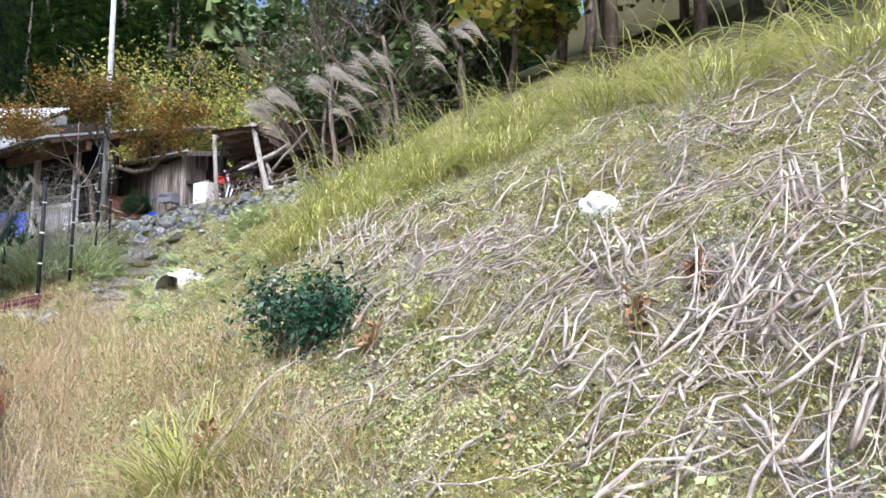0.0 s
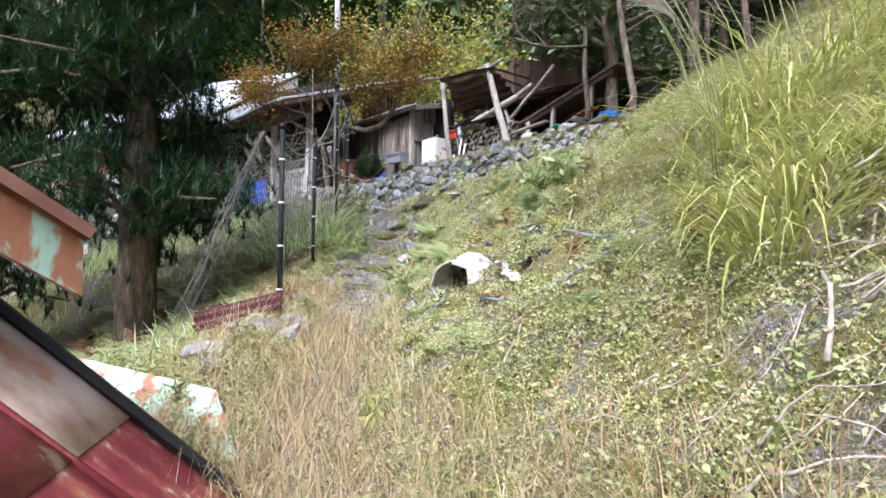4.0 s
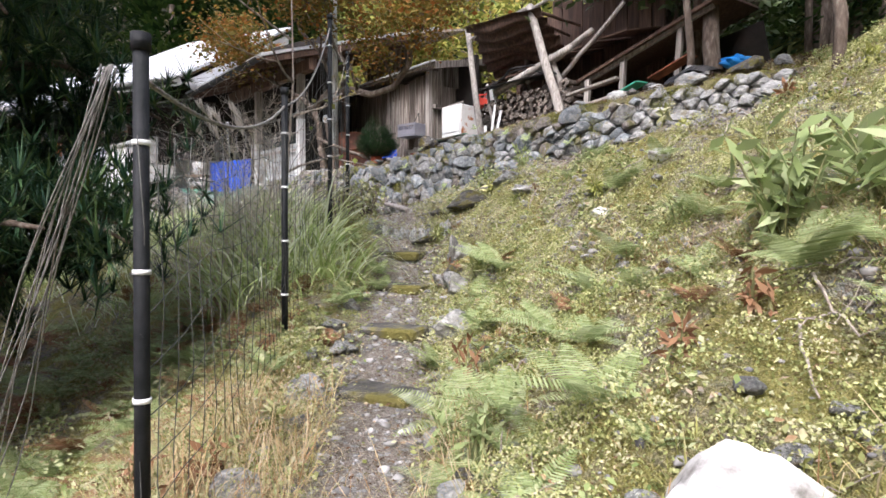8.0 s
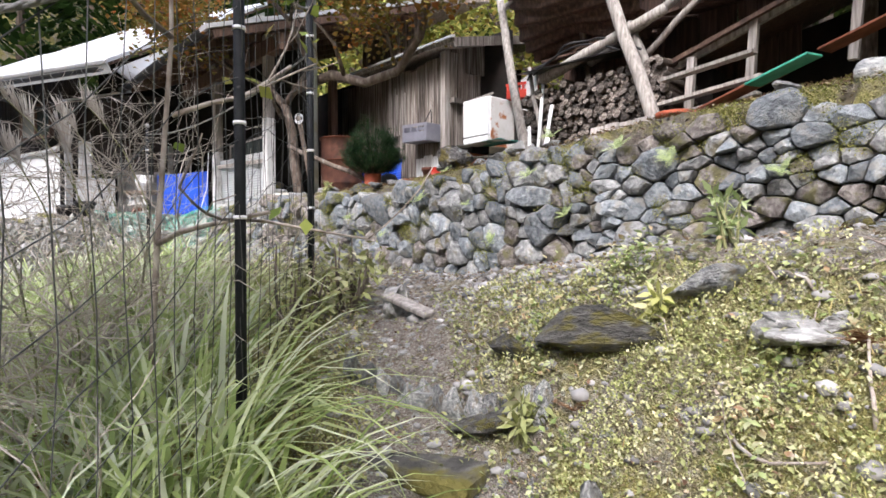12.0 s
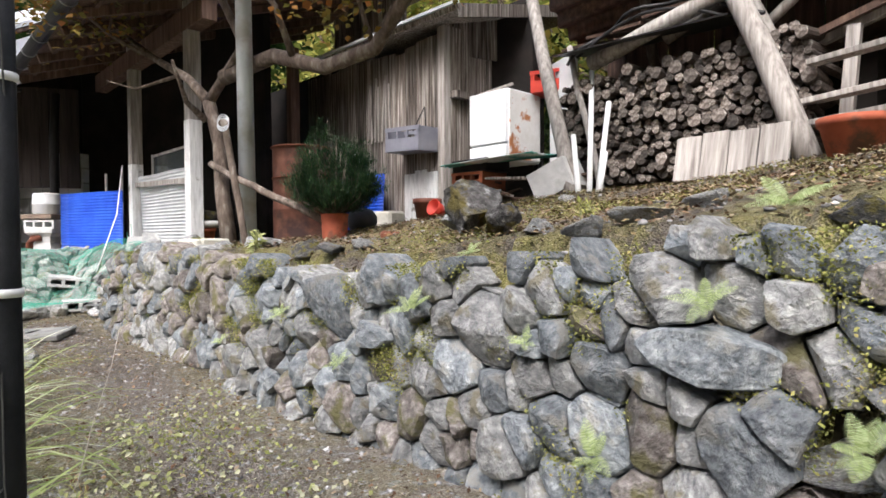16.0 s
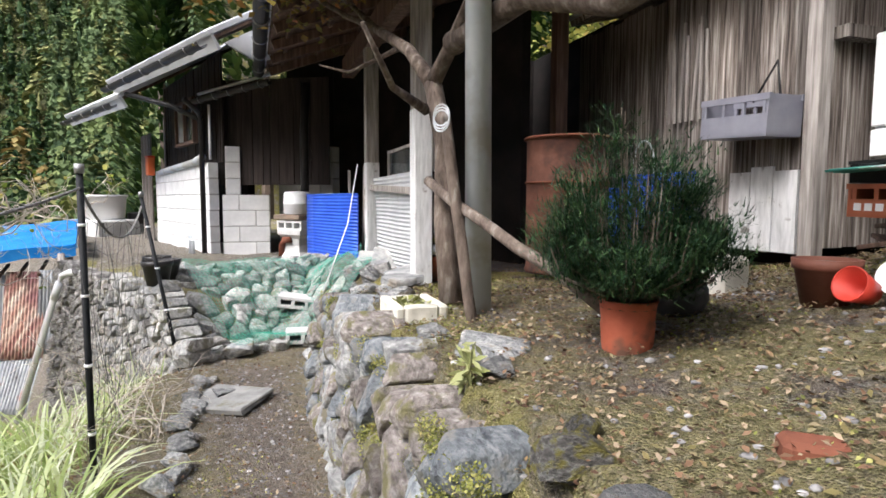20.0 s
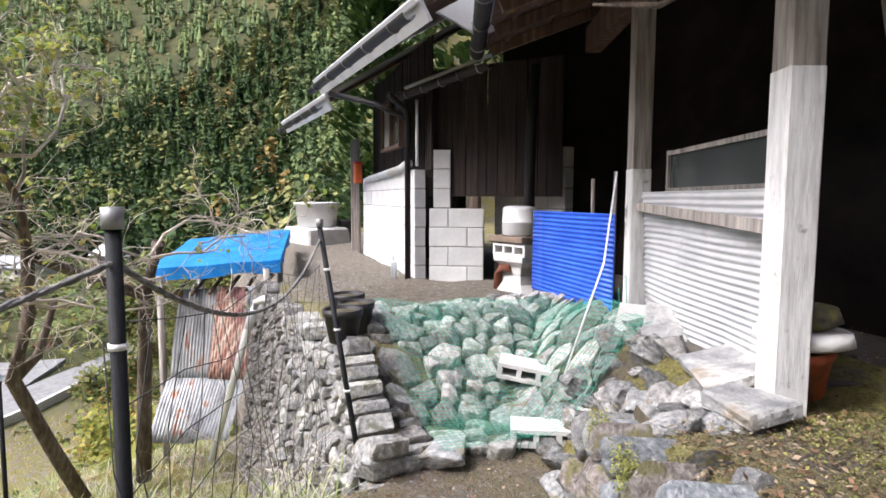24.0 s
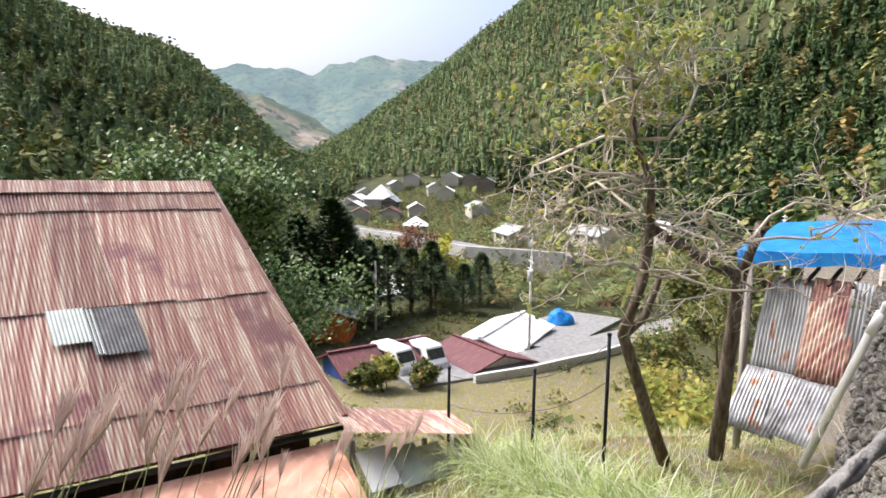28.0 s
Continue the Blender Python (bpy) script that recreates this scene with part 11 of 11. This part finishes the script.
for x, y, h in ((-44.1, -14.4, 9.5), (-42.0, -15.5, 8.5), (-46.5, -15.0, 9.0), (-49, -14.2, 6.5), (-52.3, -14, 6.0), (-54.5, -13.0, 5.6), (-57, -12.2, 6.2), (-60.2, -13.2, 5.2), (-56.3, -8.5, 4.4), (-39.5, -16.5, 9), (-50, -17, 8), (-37, -15, 8.5), (-62, -9, 5)):
    cedar(x, y, h * 1.1, "dark green conifer on the valley floor", 2.0)
# low bushes over the valley slope
bush_xy = np.column_stack([rsf.uniform(-62, -17, 520), rsf.uniform(-16, 16, 520)])
ok = []
for x, y in bush_xy:
    clear = min(math.hypot(x - a, y - b) for a, b in ((-36, -5), (-33, -4), (-38, -3), (-42, -1), (-46, -1), (-47, 1.5), (-52, 2.5), (-57, 3), (-34.5, 1), (-30, 2), (-26, 4), (-22, 5), (-38, 4), (-45, 5), (-50, 6), (-50, -2), (-54, 0)))
    u_ = (x + 5.0) * UX + (y - 10.96) * UY
    v_ = -(x + 5.0) * UY + (y - 10.96) * UX
    if clear > 3.0 and v_ < -6.0 and not (-17 < x < -8 and y < 7.5):
        ok.append((x, y))
pts = []
for x, y in ok:
    sz = rsf.uniform(0.25, 0.8)
    m = int(90 * sz) + 20
    q = rsf.normal(0, 0.4, (m, 3)) * sz
    gx_, gy_ = x + q[:, 0], y + q[:, 1]
    pts.append(np.column_stack([gx_, gy_, surface(gx_, gy_) + np.abs(q[:, 2]) * 1.1]))
tagged(leaf_cards(np.concatenate(pts), rsf, (0.1, 0.24), L_FARBUSH, "valley_scrub", None, 0.3, 0.6), "low green and yellow scrub on the valley slope", "scrub", kind="stuff")
xy = np.column_stack([rsf.uniform(-44, -15, 16000), rsf.uniform(-6, 12.4, 16000)])
tagged(grass("valley_grass", xy, rsf, L_DRY, (0.1, 0.3), (0.01, 0.025), (0.1, 0.7), (0.2, 0.8), None, None, 2), "tan grass on the field below", "grass", kind="stuff")

xy = np.column_stack([rsf.uniform(-30, -13.5, 70000), rsf.uniform(0, 12.4, 70000)])
tagged(grass("field_stubble", xy, rsf, L_DRY, (0.05, 0.2), (0.006, 0.014), (0.1, 0.9), (0.2, 0.9), None, None, 2), "short tan grass on the sloping field", "grass", kind="stuff")

# ---- low fence in the field ----
LOWF = [(-14.4, 10.3, 0.6, 2.15), (-14.9, 9.3, 0.2, 1.42), (-15.3, 7.9, 0.0, 1.12)]
for x, y, z0, z1 in LOWF:
    f = thing("field_fence_post", "thin black steel fence post in the field", "fence post", group="field fence posts")
    tube("shaft", [(x, y, min(z0, ground_z(x, y) - 0.1)), (x, y, z1)], 0.022, M_BLACKPOST, f, 10)
    tube("cap", [(x, y, z1), (x, y, z1 + 0.03)], 0.026, M_BLACKPOST, f, 10)
for k, (a, b) in enumerate(zip(LOWF, LOWF[1:])):
    for q in (0.1, 0.55):
        w = thing("fence_wire", "thin dark wire of the field fence", "wire", group="fence wires")
        A, B = Vector((a[0], a[1], a[3] - q)), Vector((b[0], b[1], b[3] - q))
        tube("wire", [A.lerp(B, j / 6) - Vector((0, 0, 0.08 * (1 - (j / 3 - 1) ** 2))) for j in range(7)], 0.004, M_GUTTER, w, 4)

# ---- tarpaulin-roofed stand of tin sheets below the terrace wall ----
st = thing("tarpaulin_stand", "lean-to of rusty tin under a bright blue tarpaulin", "shelter")
A, B, C, D = Vector((-15.6, 11.6, 3.08)), Vector((-14.85, 13.1, 3.22)), Vector((-16.7, 13.6, 3.55)), Vector((-17.2, 12.2, 3.4))
bm = bmesh.new()
nn = 14
grid = [[None] * (nn + 1) for _ in range(nn + 1)]
for i in range(nn + 1):
    for j in range(nn + 1):
        p = A.lerp(B, i / nn).lerp(D.lerp(C, i / nn), j / nn)
        p.z += 0.03 * noise.noise(p * 2.2) - 0.06 * j / nn
        grid[i][j] = bm.verts.new(p)
for i in range(nn):
    for j in range(nn):
        bm.faces.new((grid[i][j], grid[i + 1][j], grid[i + 1][j + 1], grid[i][j + 1]))
for edge in ([grid[i][0] for i in range(nn + 1)], [grid[0][j] for j in range(nn + 1)], [grid[nn][j] for j in range(nn + 1)]):
    low_ = [bm.verts.new(v.co + Vector((0.03 * noise.noise(v.co * 5), 0.03 * noise.noise(v.co * 6 + Vector((3, 0, 0))), -0.15 - 0.03 * noise.noise(v.co * 3)))) for v in edge]
    for k in range(nn):
        bm.faces.new((edge[k], low_[k], low_[k + 1], edge[k + 1]))
tarp = part("tarpaulin", bm, M_TARPBLUE, st, "bright blue tarpaulin with hanging edge")
tarp.modifiers.new("thickness", "SOLIDIFY").thickness = 0.01
for x, y, z1 in ((-15.55, 11.75, 3.0), (-14.95, 12.95, 3.1), (-16.9, 12.3, 3.2), (-16.5, 13.4, 3.3)):
    tube("post", [(x, y, ground_z(x, y) - 0.2), (x + 0.02, y, z1)], 0.045, M_GREYWOOD, st, 8)
M_OLDTIN = material("old_grey_tin", [(0.3, (0.14, 0.13, 0.13)), (0.45, (0.26, 0.27, 0.28)), (0.58, (0.38, 0.39, 0.4)), (0.66, (0.26, 0.12, 0.07))], 2.2, (3, 3, 0.6), rough=0.5, metal=0.3, bump=0.2)
for k, (x, y, z, tilt, turn, w, h, mat) in enumerate(((-15.25, 12.05, 1.65, -14, 60, 0.55, 1.2, M_OLDTIN), (-14.95, 12.45, 1.75, -16, 58, 0.5, 1.15, M_RUSTSHEET), (-14.85, 11.8, 1.1, -38, 62, 0.55, 0.8, M_OLDTIN), (-14.55, 12.15, 1.2, -42, 57, 0.55, 0.75, M_OLDTIN), (-14.75, 12.8, 1.8, -12, 55, 0.5, 1.1, M_OLDTIN))):
    corrugated("tin_sheet", w, h, mat, st, 0.04, 0.006, pose(x, y, z, tilt, 0, turn), "", 0.05, "z", k)
for k in range(6):
    a = Vector((-15.5 + 0.12 * k, 11.9 + 0.2 * k, 2.75 + 0.02 * k))
    tube("stick", [a, a + Vector((-0.5, 0.2, 0.12))], 0.025, M_DARKWOOD, st, 6)
pi = thing("drain_pipe", "white plastic drain pipe with an elbow", "pipe")
tube("pipe", [(-12.75, 12.85, 3.04), (-13.05, 12.6, 3.04), (-13.12, 12.55, 3.0), (-13.16, 12.51, 2.88), (-13.5, 12.15, 1.4)], 0.034, M_WHITEPLASTIC, pi, 14)
tube("collar", [(-13.14, 12.53, 2.93), (-13.19, 12.48, 2.75)], 0.04, M_WHITEPLASTIC, pi, 14)
tk = thing("water_tank", "white plastic water tank on the terrace", "tank", pose(-18.6, 14.5, 3.43, 0, 0, 15))
part("tub", lathe([(0.3, 0), (0.36, 0.02), (0.4, 0.42), (0.43, 0.43), (0.43, 0.47), (0.39, 0.47), (0.36, 0.4)], 30), M_WHITEPLASTIC, tk, "", True)
bk = thing("dark_bucket", "dark plastic barrel standing by the house wall", "barrel", pose(-18.4, 15.05, 3.16))
part("barrel", lathe([(0.14, 0), (0.16, 0.02), (0.19, 0.2), (0.19, 0.36), (0.2, 0.37), (0.2, 0.4), (0.18, 0.4), (0.17, 0.3)], 24), M_GUTTER, bk, "", True)

pl = thing("stone_plinth", "low grey stone plinth under the water tank", "plinth", pose(-18.6, 14.5, 2.6, 0, 0, 15))
part("plinth", boxed(1.0, 0.9, 0.83, Matrix(), 0.04), M_CONCRETE, pl)
pv = thing("paving_stone", "flat grey paving stone lying beside the path", "stone", pose(-9.2, 12.52, ground_z(-9.2, 12.52) - 0.01, 3, -2, 30))
bm = boxed(0.42, 0.36, 0.045, Matrix(), 0.01)
for v in bm.verts:
    v.co.xy += Vector((noise.noise(v.co * 7), noise.noise(v.co * 7 + Vector((4, 0, 0))))) * 0.05
M_SLAB = material("weathered_slab", [(0.3, (0.15, 0.145, 0.135)), (0.55, (0.22, 0.22, 0.21)), (0.75, (0.29, 0.285, 0.26))], 9, rough=0.95, bump=0.5, bump_scale=40, spots=(0.12, 0.11, 0.06), spot_scale=5, spot_edge=(0.58, 0.72))
part("slab", bm, M_SLAB, pv)
